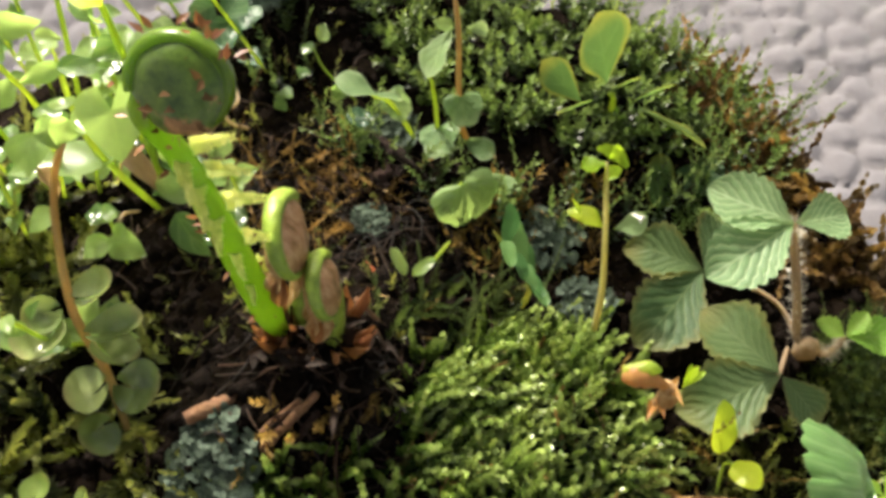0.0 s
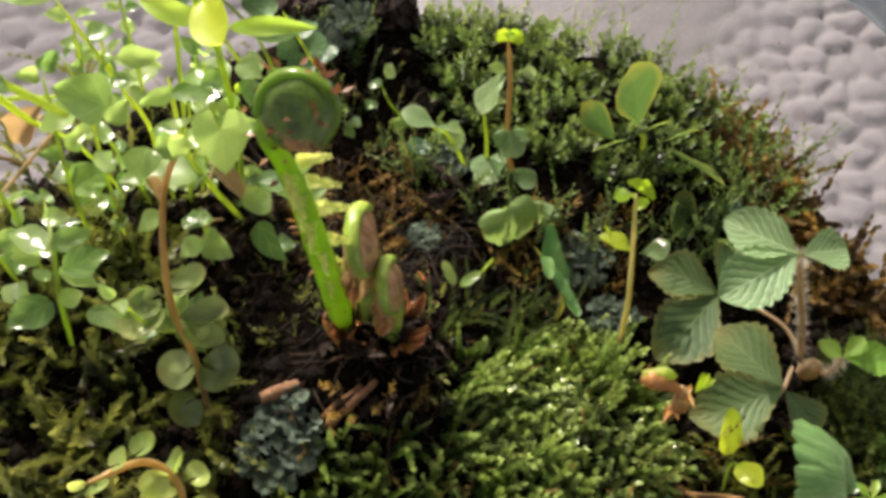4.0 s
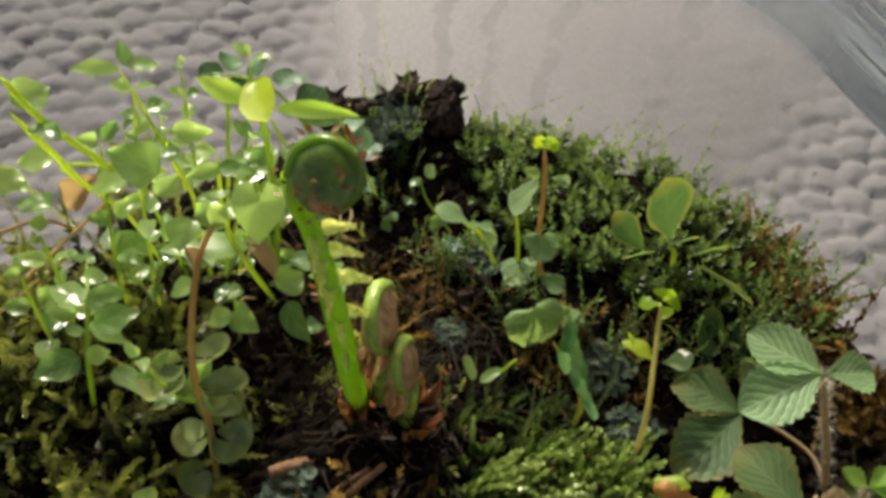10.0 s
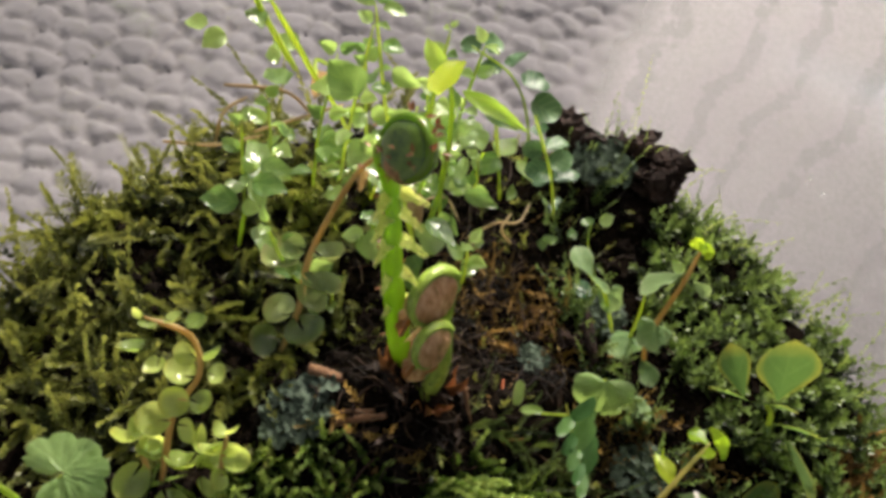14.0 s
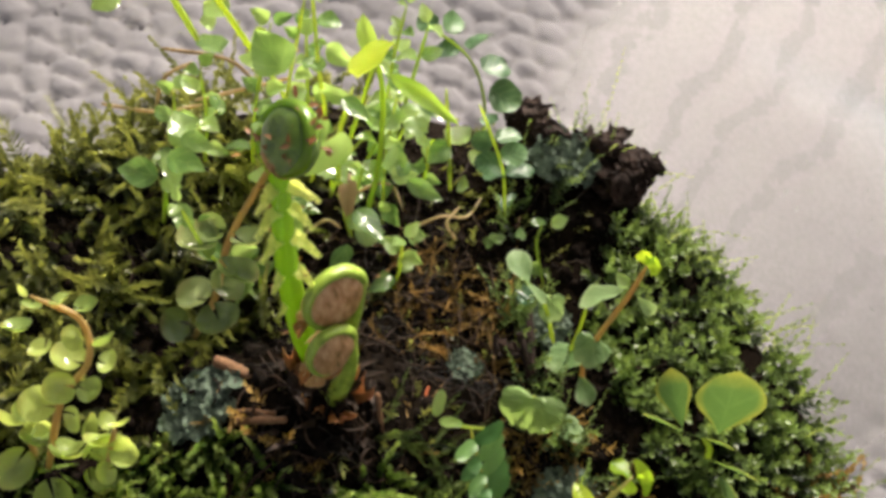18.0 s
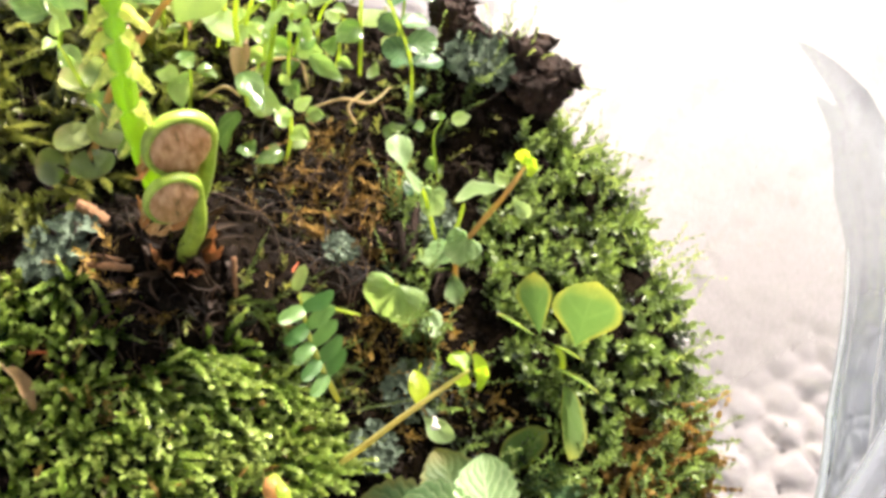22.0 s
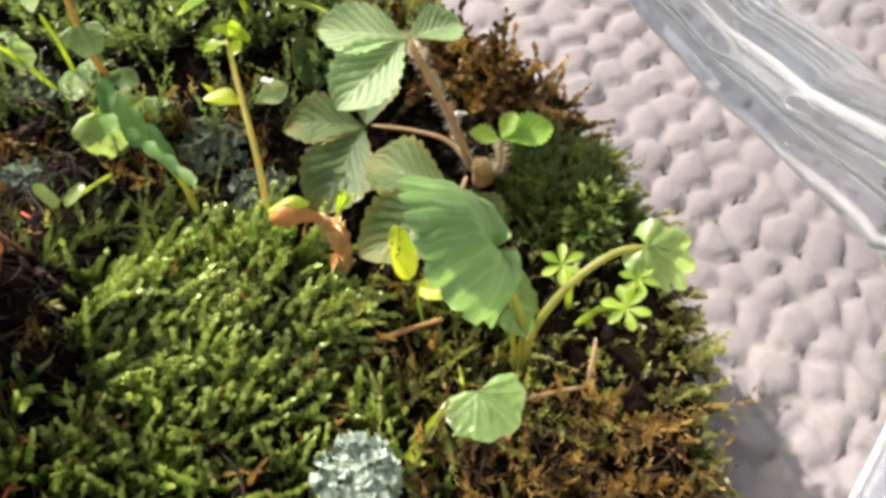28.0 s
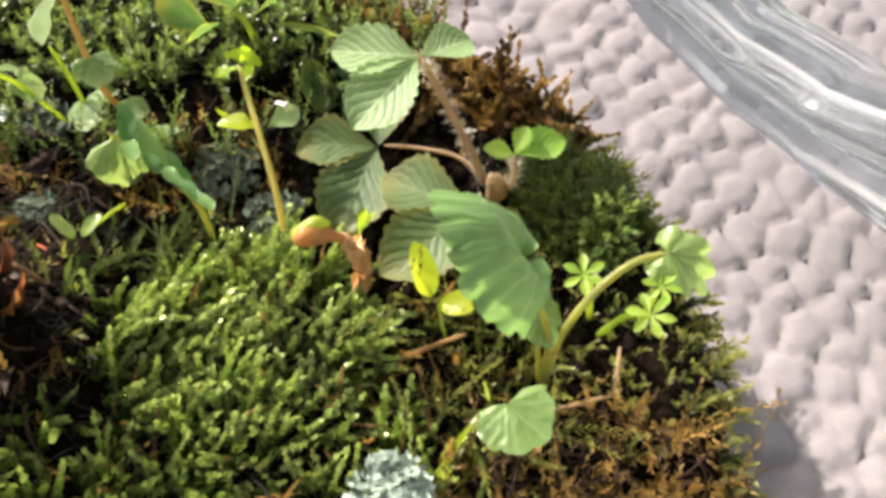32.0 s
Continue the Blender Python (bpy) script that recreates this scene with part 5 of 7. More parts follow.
leaf(p, (-0.0246, 0.0562, 0.0831), (-0.0154, 0.0585, 0.0823), 0.0022, "leaf_fresh", teeth=6, depth=0.08)
leaf(p, (-0.0231, 0.0592, 0.0792), (-0.0177, 0.0600, 0.0792), 0.0021, "leaf")
leaf(p, (-0.0246, 0.0477, 0.0777), (-0.0238, 0.0438, 0.0746), 0.0066, "leaf", shape="heart", bend=0.1)
leaf(p, (-0.0200, 0.0531, 0.0723), (-0.0231, 0.0562, 0.0723), 0.0022, "leaf")
leaf(p, (-0.0262, 0.0623, 0.0700), (-0.0231, 0.0608, 0.0700), 0.0031)
leaf(p, (-0.0269, 0.0592, 0.0723), (-0.0292, 0.0569, 0.0723), 0.0024)
stem(p, [(-0.0269, 0.0562, 0.0523), (-0.0231, 0.0515, 0.0600)], [0.00025, 0.00019], M["stem_green"], "stem")
leaf(p, (-0.0231, 0.0508, 0.0623), (-0.0169, 0.0508, 0.0631), 0.0037)
leaf(p, (-0.0254, 0.0515, 0.0577), (-0.0223, 0.0515, 0.0577), 0.0023)
leaf(p, (-0.0238, 0.0500, 0.0538), (-0.0200, 0.0454, 0.0523), 0.0036)

p = thing("moneywort", (-0.0269, 0.0277, 0.0477), "moneywort with a golden-brown stem and thick round leaves", "plant")
stem(p, [(-0.0269, 0.0269, 0.0477), (-0.0292, 0.0323, 0.0508), (-0.0315, 0.0362, 0.0569), (-0.0323, 0.0415, 0.0631), (-0.0315, 0.0454, 0.0692), (-0.0292, 0.0485, 0.0738)], [0.0005, 0.0005, 0.00043, 0.00031], M["stem_brown"], "stem")
leaf(p, (-0.0323, 0.0354, 0.0562), (-0.0362, 0.0315, 0.0562), 0.0060, "leaf_thick", shape="round", cup=1.0, bend=0.1, loose=1.0)
leaf(p, (-0.0331, 0.0369, 0.0569), (-0.0362, 0.0346, 0.0577), 0.0045, "leaf_thick", shape="round", cup=1.0, bend=0.1, loose=1.0)
leaf(p, (-0.0308, 0.0369, 0.0577), (-0.0269, 0.0392, 0.0592), 0.0051, "leaf_thick", shape="round", cup=1.0, bend=0.1, loose=1.0)
leaf(p, (-0.0300, 0.0338, 0.0554), (-0.0246, 0.0362, 0.0554), 0.0046, "leaf_thick", shape="round", cup=1.0, bend=0.1, loose=1.0)
leaf(p, (-0.0300, 0.0338, 0.0538), (-0.0254, 0.0315, 0.0538), 0.0057, "leaf_thick", shape="round", cup=1.0, bend=0.1, loose=1.0)
leaf(p, (-0.0285, 0.0308, 0.0508), (-0.0323, 0.0285, 0.0508), 0.0068, "leaf_thick", shape="round", cup=1.0, bend=0.1, loose=1.0)
leaf(p, (-0.0277, 0.0308, 0.0508), (-0.0231, 0.0300, 0.0508), 0.0070, "leaf_thick", shape="round", cup=1.0, bend=0.1, loose=1.0)
leaf(p, (-0.0285, 0.0277, 0.0492), (-0.0308, 0.0246, 0.0492), 0.0059, "leaf_thick", shape="round", cup=1.0, bend=0.1, loose=1.0)
leaf(p, (-0.0300, 0.0492, 0.0738), (-0.0331, 0.0492, 0.0738), 0.0024, "leaf")
leaf(p, (-0.0292, 0.0485, 0.0754), (-0.0300, 0.0500, 0.0754), 0.0025, "leaf")
leaf(p, (-0.0292, 0.0462, 0.0754), (-0.0315, 0.0454, 0.0754), 0.0032, "leaf")
leaf(p, (-0.0285, 0.0469, 0.0754), (-0.0262, 0.0477, 0.0754), 0.0030, "leaf")
leaf(p, (-0.0285, 0.0469, 0.0762), (-0.0292, 0.0446, 0.0754), 0.0027, "leaf")

p = thing("chickweed", (-0.0446, 0.0323, 0.0500), "leafy chickweed shoot with pale green opposite leaves", "plant", "chickweed on the clump")
stem(p, [(-0.0446, 0.0331, 0.0492), (-0.0438, 0.0354, 0.0592), (-0.0438, 0.0385, 0.0638), (-0.0469, 0.0454, 0.0631)], [0.00037, 0.00031, 0.00025], M["stem_green"], "stem")
leaf(p, (-0.0477, 0.0454, 0.0623), (-0.0500, 0.0469, 0.0623), 0.0030)
leaf(p, (-0.0469, 0.0454, 0.0631), (-0.0462, 0.0462, 0.0631), 0.0029)
leaf(p, (-0.0446, 0.0385, 0.0638), (-0.0500, 0.0408, 0.0638), 0.0038)
leaf(p, (-0.0431, 0.0377, 0.0662), (-0.0392, 0.0400, 0.0669), 0.0029)
leaf(p, (-0.0408, 0.0346, 0.0669), (-0.0362, 0.0369, 0.0677), 0.0035)
leaf(p, (-0.0415, 0.0354, 0.0662), (-0.0369, 0.0338, 0.0662), 0.0030)
leaf(p, (-0.0438, 0.0338, 0.0600), (-0.0477, 0.0300, 0.0608), 0.0041)
leaf(p, (-0.0462, 0.0423, 0.0638), (-0.0431, 0.0431, 0.0638), 0.0026)
leaf(p, (-0.0462, 0.0392, 0.0608), (-0.0500, 0.0385, 0.0608), 0.0023)
leaf(p, (-0.0408, 0.0346, 0.0569), (-0.0362, 0.0323, 0.0569), 0.0030)
leaf(p, (-0.0438, 0.0354, 0.0623), (-0.0462, 0.0369, 0.0623), 0.0018)
leaf(p, (-0.0431, 0.0338, 0.0600), (-0.0408, 0.0354, 0.0600), 0.0025)

p = thing("chickweed", (-0.0446, 0.0546, 0.0500), "tallest chickweed with a thick stem leaning over the edge", "plant", "chickweed on the clump")
stem(p, [(-0.0431, 0.0554, 0.0492), (-0.0462, 0.0554, 0.0600), (-0.0485, 0.0523, 0.0692), (-0.0485, 0.0492, 0.0777), (-0.0485, 0.0454, 0.0877)], [0.00025, 0.00031, 0.00043, 0.00037], M["stem_green"], "stem")
stem(p, [(-0.0485, 0.0523, 0.0692), (-0.0538, 0.0569, 0.0662), (-0.0431, 0.0538, 0.0723)], [0.00031, 0.00025], M["stem_green"], "stem")
leaf(p, (-0.0369, 0.0500, 0.0762), (-0.0415, 0.0492, 0.0800), 0.0056)
leaf(p, (-0.0415, 0.0508, 0.0738), (-0.0454, 0.0485, 0.0731), 0.0036)
leaf(p, (-0.0515, 0.0492, 0.0677), (-0.0562, 0.0492, 0.0677), 0.0045)
leaf(p, (-0.0492, 0.0500, 0.0762), (-0.0531, 0.0485, 0.0762), 0.0036)
leaf(p, (-0.0546, 0.0508, 0.0700), (-0.0562, 0.0492, 0.0700), 0.0032)
leaf(p, (-0.0377, 0.0531, 0.0754), (-0.0362, 0.0546, 0.0754), 0.0023)
stem(p, [(-0.0346, 0.0385, 0.0900), (-0.0392, 0.0377, 0.0962), (-0.0415, 0.0377, 0.1008)], [0.00037, 0.00031], M["stem_green"], "stem")
leaf(p, (-0.0454, 0.0362, 0.0992), (-0.0492, 0.0308, 0.0992), 0.0047)
leaf(p, (-0.0423, 0.0385, 0.0969), (-0.0400, 0.0415, 0.0969), 0.0035)
leaf(p, (-0.0423, 0.0385, 0.1000), (-0.0438, 0.0354, 0.1008), 0.0019)
leaf(p, (-0.0431, 0.0331, 0.0938), (-0.0454, 0.0315, 0.0938), 0.0024)
leaf(p, (-0.0408, 0.0338, 0.0938), (-0.0408, 0.0308, 0.0938), 0.0026)
leaf(p, (-0.0400, 0.0369, 0.0962), (-0.0369, 0.0362, 0.0962), 0.0025)

p = thing("chickweed", (-0.0338, 0.0531, 0.0508), "slender chickweed stems with small round leaves", "plant", "chickweed on the clump")
stem(p, [(-0.0338, 0.0546, 0.0500), (-0.0323, 0.0585, 0.0692), (-0.0315, 0.0608, 0.0808)], [0.00031, 0.00025], M["stem_green"], "stem")
stem(p, [(-0.0377, 0.0538, 0.0500), (-0.0362, 0.0554, 0.0638), (-0.0385, 0.0562, 0.0723), (-0.0431, 0.0585, 0.0831)], [0.00031, 0.00025], M["stem_green"], "stem")
leaf(p, (-0.0431, 0.0585, 0.0831), (-0.0492, 0.0577, 0.0831), 0.0021)
leaf(p, (-0.0423, 0.0585, 0.0838), (-0.0438, 0.0615, 0.0854), 0.0022)
leaf(p, (-0.0423, 0.0592, 0.0831), (-0.0392, 0.0608, 0.0831), 0.0023)
leaf(p, (-0.0323, 0.0554, 0.0723), (-0.0277, 0.0562, 0.0723), 0.0025)
leaf(p, (-0.0323, 0.0569, 0.0708), (-0.0362, 0.0546, 0.0708), 0.0021)
leaf(p, (-0.0377, 0.0569, 0.0762), (-0.0331, 0.0577, 0.0762), 0.0026)
leaf(p, (-0.0385, 0.0577, 0.0754), (-0.0400, 0.0554, 0.0754), 0.0019)
leaf(p, (-0.0354, 0.0515, 0.0669), (-0.0354, 0.0469, 0.0662), 0.0042)
leaf(p, (-0.0346, 0.0523, 0.0669), (-0.0323, 0.0538, 0.0669), 0.0031)
leaf(p, (-0.0454, 0.0546, 0.0577), (-0.0454, 0.0492, 0.0562), 0.0046)
leaf(p, (-0.0446, 0.0538, 0.0562), (-0.0423, 0.0569, 0.0562), 0.0035)
leaf(p, (-0.0369, 0.0554, 0.0731), (-0.0400, 0.0569, 0.0731), 0.0022)
leaf(p, (-0.0408, 0.0577, 0.0777), (-0.0385, 0.0600, 0.0777), 0.0030)
leaf(p, (-0.0415, 0.0569, 0.0777), (-0.0438, 0.0569, 0.0777), 0.0017)
leaf(p, (-0.0462, 0.0569, 0.0738), (-0.0477, 0.0569, 0.0738), 0.0016)

p = thing("chickweed", (-0.0300, 0.0446, 0.0508), "low chickweed tuft beside the golden stem", "plant", "chickweed on the clump")
stem(p, [(-0.0292, 0.0454, 0.0500), (-0.0292, 0.0462, 0.0562), (-0.0292, 0.0462, 0.0600)], [0.00025, 0.00019], M["stem_green"], "stem")
leaf(p, (-0.0292, 0.0462, 0.0600), (-0.0315, 0.0462, 0.0600), 0.0025)
leaf(p, (-0.0292, 0.0454, 0.0608), (-0.0277, 0.0462, 0.0608), 0.0026)
leaf(p, (-0.0292, 0.0446, 0.0577), (-0.0254, 0.0431, 0.0569), 0.0033)
leaf(p, (-0.0292, 0.0446, 0.0577), (-0.0315, 0.0423, 0.0577), 0.0029)
leaf(p, (-0.0285, 0.0446, 0.0592), (-0.0269, 0.0446, 0.0592), 0.0021)
leaf(p, (-0.0331, 0.0446, 0.0638), (-0.0354, 0.0423, 0.0631), 0.0025)

p = thing("vetch", (-0.0185, 0.0754, 0.0500), "dark green vetch leaf with rounded leaflets against the glass", "plant", "vetch seedlings")
stem(p, [(-0.0246, 0.0754, 0.0500), (-0.0285, 0.0792, 0.0569), (-0.0338, 0.0800, 0.0631), (-0.0400, 0.0762, 0.0677)], [0.00025, 0.00019], M["stem_green"], "stem")
leaf(p, (-0.0300, 0.0808, 0.0600), (-0.0254, 0.0831, 0.0600), 0.0050, "leaf_dark", shape="oval")
leaf(p, (-0.0323, 0.0808, 0.0623), (-0.0315, 0.0854, 0.0623), 0.0046, "leaf_dark", shape="oval")
leaf(p, (-0.0354, 0.0808, 0.0638), (-0.0369, 0.0854, 0.0638), 0.0040, "leaf_dark", shape="oval")
leaf(p, (-0.0354, 0.0785, 0.0638), (-0.0392, 0.0777, 0.0638), 0.0042, "leaf_dark", shape="oval")
leaf(p, (-0.0385, 0.0785, 0.0662), (-0.0400, 0.0831, 0.0662), 0.0035, "leaf_dark", shape="oval")
leaf(p, (-0.0392, 0.0777, 0.0669), (-0.0423, 0.0762, 0.0669), 0.0032, "leaf_dark", shape="oval")

p = thing("vetch", (-0.0131, 0.0738, 0.0477), "vetch shoot with paired oval leaflets in the sun", "plant", "vetch seedlings")
stem(p, [(-0.0162, 0.0738, 0.0492), (-0.0192, 0.0746, 0.0562), (-0.0208, 0.0715, 0.0662), (-0.0215, 0.0692, 0.0723)], [0.00025, 0.00019], M["stem_green"], "stem")
leaf(p, (-0.0192, 0.0754, 0.0554), (-0.0208, 0.0723, 0.0554), 0.0028, "leaf_dark", shape="oval")
leaf(p, (-0.0185, 0.0746, 0.0562), (-0.0177, 0.0792, 0.0562), 0.0033, "leaf_dark", shape="oval")
leaf(p, (-0.0200, 0.0746, 0.0577), (-0.0223, 0.0715, 0.0577), 0.0034, "leaf_dark", shape="oval")
leaf(p, (-0.0200, 0.0738, 0.0592), (-0.0185, 0.0785, 0.0592), 0.0035, "leaf_dark", shape="oval")
leaf(p, (-0.0208, 0.0731, 0.0623), (-0.0231, 0.0708, 0.0623), 0.0030, "leaf_dark", shape="oval")
leaf(p, (-0.0208, 0.0731, 0.0631), (-0.0192, 0.0769, 0.0631), 0.0030, "leaf_dark", shape="oval")
leaf(p, (-0.0215, 0.0715, 0.0662), (-0.0231, 0.0738, 0.0662), 0.0026, "leaf_dark", shape="oval")
leaf(p, (-0.0169, 0.0738, 0.0500), (-0.0185, 0.0777, 0.0500), 0.0013, "leaf_dark", shape="oval")
leaf(p, (-0.0162, 0.0738, 0.0500), (-0.0200, 0.0754, 0.0500), 0.0011, "leaf_dark", shape="oval")

p = thing("chickweed", (-0.0246, 0.0531, 0.0492), "sunlit chickweed stems with spreading side leaves", "plant", "chickweed on the clump")
stem(p, [(-0.0269, 0.0531, 0.0492), (-0.0300, 0.0538, 0.0554), (-0.0323, 0.0546, 0.0631), (-0.0331, 0.0577, 0.0723)], [0.00043, 0.00037, 0.00031], M["stem_green"], "stem")
stem(p, [(-0.0246, 0.0700, 0.0492), (-0.0277, 0.0715, 0.0562), (-0.0315, 0.0731, 0.0638)], [0.00031, 0.00025], M["stem_green"], "stem")
stem(p, [(-0.0315, 0.0546, 0.0608), (-0.0300, 0.0585, 0.0662)], [0.00025, 0.00019], M["stem_green"], "stem")
leaf(p, (-0.0300, 0.0585, 0.0662), (-0.0323, 0.0646, 0.0669), 0.0051)
leaf(p, (-0.0300, 0.0546, 0.0577), (-0.0408, 0.0515, 0.0600), 0.0053)
leaf(p, (-0.0277, 0.0631, 0.0569), (-0.0308, 0.0631, 0.0577), 0.0023)
leaf(p, (-0.0269, 0.0615, 0.0569), (-0.0285, 0.0646, 0.0569), 0.0021)
leaf(p, (-0.0262, 0.0623, 0.0562), (-0.0208, 0.0646, 0.0554), 0.0026)
leaf(p, (-0.0262, 0.0531, 0.0523), (-0.0231, 0.0562, 0.0523), 0.0046)
leaf(p, (-0.0246, 0.0546, 0.0508), (-0.0277, 0.0546, 0.0508), 0.0039)
leaf(p, (-0.0215, 0.0592, 0.0500), (-0.0200, 0.0615, 0.0500), 0.0025)
leaf(p, (-0.0262, 0.0592, 0.0531), (-0.0262, 0.0577, 0.0523), 0.0020)
leaf(p, (-0.0277, 0.0715, 0.0562), (-0.0285, 0.0762, 0.0569), 0.0040)
leaf(p, (-0.0277, 0.0715, 0.0562), (-0.0269, 0.0669, 0.0562), 0.0034)
leaf(p, (-0.0246, 0.0715, 0.0500), (-0.0231, 0.0723, 0.0500), 0.0028)
leaf(p, (-0.0215, 0.0492, 0.0492), (-0.0192, 0.0500, 0.0492), 0.0033)
leaf(p, (-0.0331, 0.0485, 0.0531), (-0.0308, 0.0508, 0.0531), 0.0031)
leaf(p, (-0.0262, 0.0746, 0.0538), (-0.0215, 0.0746, 0.0531), 0.0024)
leaf(p, (-0.0323, 0.0692, 0.0623), (-0.0292, 0.0646, 0.0623), 0.0046)

p = thing("seedling", (-0.0069, 0.0738, 0.0469), "tiny seedling with dotted yellow and green leaves", "seedling", "small seedlings")
stem(p, [(-0.0046, 0.0715, 0.0469), (-0.0085, 0.0723, 0.0523), (-0.0100, 0.0746, 0.0538)], [0.00019, 0.00012], M["stem_green"], "stem")
leaf(p, (-0.0100, 0.0738, 0.0538), (-0.0115, 0.0746, 0.0538), 0.0023)
leaf(p, (-0.0092, 0.0754, 0.0538), (-0.0085, 0.0785, 0.0538), 0.0022)
leaf(p, (-0.0108, 0.0723, 0.0523), (-0.0115, 0.0708, 0.0523), 0.0020)
leaf(p, (-0.0123, 0.0692, 0.0508), (-0.0146, 0.0692, 0.0508), 0.0028)
leaf(p, (-0.0077, 0.0715, 0.0492), (-0.0054, 0.0708, 0.0492), 0.0020)
leaf(p, (-0.0131, 0.0685, 0.0500), (-0.0146, 0.0677, 0.0500), 0.0020)

p = thing("seedling", (0.0031, 0.0654, 0.0469), "seedling with a cupped notched leaf on a pale stem", "seedling", "small seedlings")
stem(p, [(0.0031, 0.0662, 0.0469), (-0.0000, 0.0646, 0.0562), (-0.0023, 0.0623, 0.0608)], [0.00031, 0.00025], M["stem_green"], "stem")
leaf(p, (-0.0015, 0.0623, 0.0608), (-0.0062, 0.0638, 0.0623), 0.0036, "leaf_grey", shape="spoon")
leaf(p, (-0.0023, 0.0623, 0.0608), (0.0015, 0.0631, 0.0600), 0.0017, "leaf_grey", shape="spoon")
leaf(p, (-0.0000, 0.0662, 0.0554), (0.0023, 0.0654, 0.0523), 0.0037, "leaf_grey", shape="fan", teeth=5, depth=0.1)
leaf(p, (-0.0023, 0.0654, 0.0508), (-0.0054, 0.0669, 0.0508), 0.0033, "leaf_dark", shape="round")

p = thing("seedling", (0.0108, 0.0638, 0.0469), "upright seedling with a brown stem and lime-green tip", "seedling", "small seedlings")
stem(p, [(0.0108, 0.0646, 0.0462), (0.0085, 0.0654, 0.0531), (0.0077, 0.0708, 0.0615), (0.0069, 0.0738, 0.0654)], [0.00037, 0.00037, 0.00031], M["stem_brown"], "stem")
leaf(p, (0.0069, 0.0738, 0.0654), (0.0054, 0.0738, 0.0669), 0.0023, "leaf_lime", shape="spoon", teeth=3, depth=0.2)
leaf(p, (0.0069, 0.0738, 0.0654), (0.0085, 0.0738, 0.0669), 0.0025, "leaf_lime", shape="spoon", teeth=3, depth=0.2)
leaf(p, (0.0069, 0.0731, 0.0662), (0.0069, 0.0746, 0.0669), 0.0018, "leaf_lime", shape="spoon", teeth=3, depth=0.2)
leaf(p, (0.0069, 0.0715, 0.0623), (0.0038, 0.0662, 0.0600), 0.0046, "leaf_grey", shape="spoon", teeth=4, depth=0.1)
leaf(p, (0.0085, 0.0715, 0.0623), (0.0115, 0.0723, 0.0608), 0.0020, "leaf_grey", shape="spoon", teeth=4, depth=0.1)
leaf(p, (0.0069, 0.0715, 0.0623), (0.0046, 0.0715, 0.0631), 0.0018, "leaf")
leaf(p, (0.0085, 0.0662, 0.0562), (0.0092, 0.0631, 0.0538), 0.0047, "leaf_grey", shape="fan", teeth=7, depth=0.08)
stem(p, [(0.0062, 0.0654, 0.0477), (0.0054, 0.0669, 0.0538), (0.0046, 0.0677, 0.0577)], [0.00031, 0.00025], M["stem_green"], "stem")
leaf(p, (0.0062, 0.0662, 0.0500), (0.0062, 0.0615, 0.0492), 0.0054, "leaf_grey", shape="fan", teeth=7, depth=0.08)
leaf(p, (0.0092, 0.0646, 0.0492), (0.0131, 0.0623, 0.0492), 0.0030, "leaf_grey", shape="spoon")

p = thing("seedling", (0.0092, 0.0531, 0.0446), "seedling with a pale curled kidney-shaped leaf", "seedling", "small seedlings")
stem(p, [(0.0078, 0.0545, 0.0440), (0.0080, 0.0555, 0.0500), (0.0086, 0.0558, 0.0532)], [0.00031, 0.00028, 0.00025], M["stem_green"], "stem")
leaf(p, (0.0086, 0.0558, 0.0532), (0.0113, 0.0520, 0.0506), 0.0086, "leaf_kidney", shape="fan", teeth=9, depth=0.05, bend=0.8, cup=-0.4, loose=0.2)
leaf(p, (0.0131, 0.0577, 0.0500), (0.0162, 0.0585, 0.0492), 0.0045, "leaf_grey", shape="fan", teeth=7, depth=0.08)

p = thing("seedling", (0.0069, 0.0508, 0.0462), "small sprout with two fleshy seed leaves", "seedling", "small seedlings")
stem(p, [(0.0077, 0.0515, 0.0462), (0.0054, 0.0469, 0.0500), (0.0031, 0.0446, 0.0508)], [0.00025, 0.00019], M["stem_green"], "stem")
leaf(p, (0.0023, 0.0446, 0.0508), (0.0008, 0.0469, 0.0531), 0.0017, "leaf", shape="oval")
leaf(p, (0.0031, 0.0446, 0.0508), (0.0054, 0.0462, 0.0523), 0.0015, "leaf", shape="oval")

p = thing("vetch", (0.0160, 0.0428, 0.0450), "young vetch shoot with paired pale oval leaflets", "plant", "vetch seedlings")
vetch_pairs(p, [(0.0164, 0.0433, 0.0455), (0.0158, 0.0416, 0.0550), (0.0133, 0.0405, 0.0632), (0.0101, 0.0408, 0.0692)])

p = thing("cress", (0.0240, 0.0392, 0.0505), "bent seedling with a tan stem and curled seed leaves", "seedling", "small seedlings")
stem(p, [(0.0240, 0.0390, 0.0495), (0.0243, 0.0425, 0.0535), (0.0243, 0.0480, 0.0570), (0.0243, 0.0550, 0.0602)], [0.00040, 0.00036, 0.00032], M["stem_pale"], "stem")
leaf(p, (0.0246, 0.0485, 0.0562), (0.0215, 0.0500, 0.0585), 0.0025, "leaf_lime", shape="spoon", bend=0.5)
leaf(p, (0.0215, 0.0500, 0.0585), (0.0208, 0.0500, 0.0577), 0.0024, "leaf_lime", shape="spoon", bend=0.5)
leaf(p, (0.0254, 0.0485, 0.0562), (0.0292, 0.0492, 0.0577), 0.0027, "leaf_grey", shape="spoon", bend=0.4)
leaf(p, (0.0246, 0.0546, 0.0600), (0.0215, 0.0546, 0.0600), 0.0032, "leaf_lime", shape="spoon", teeth=3, depth=0.2)
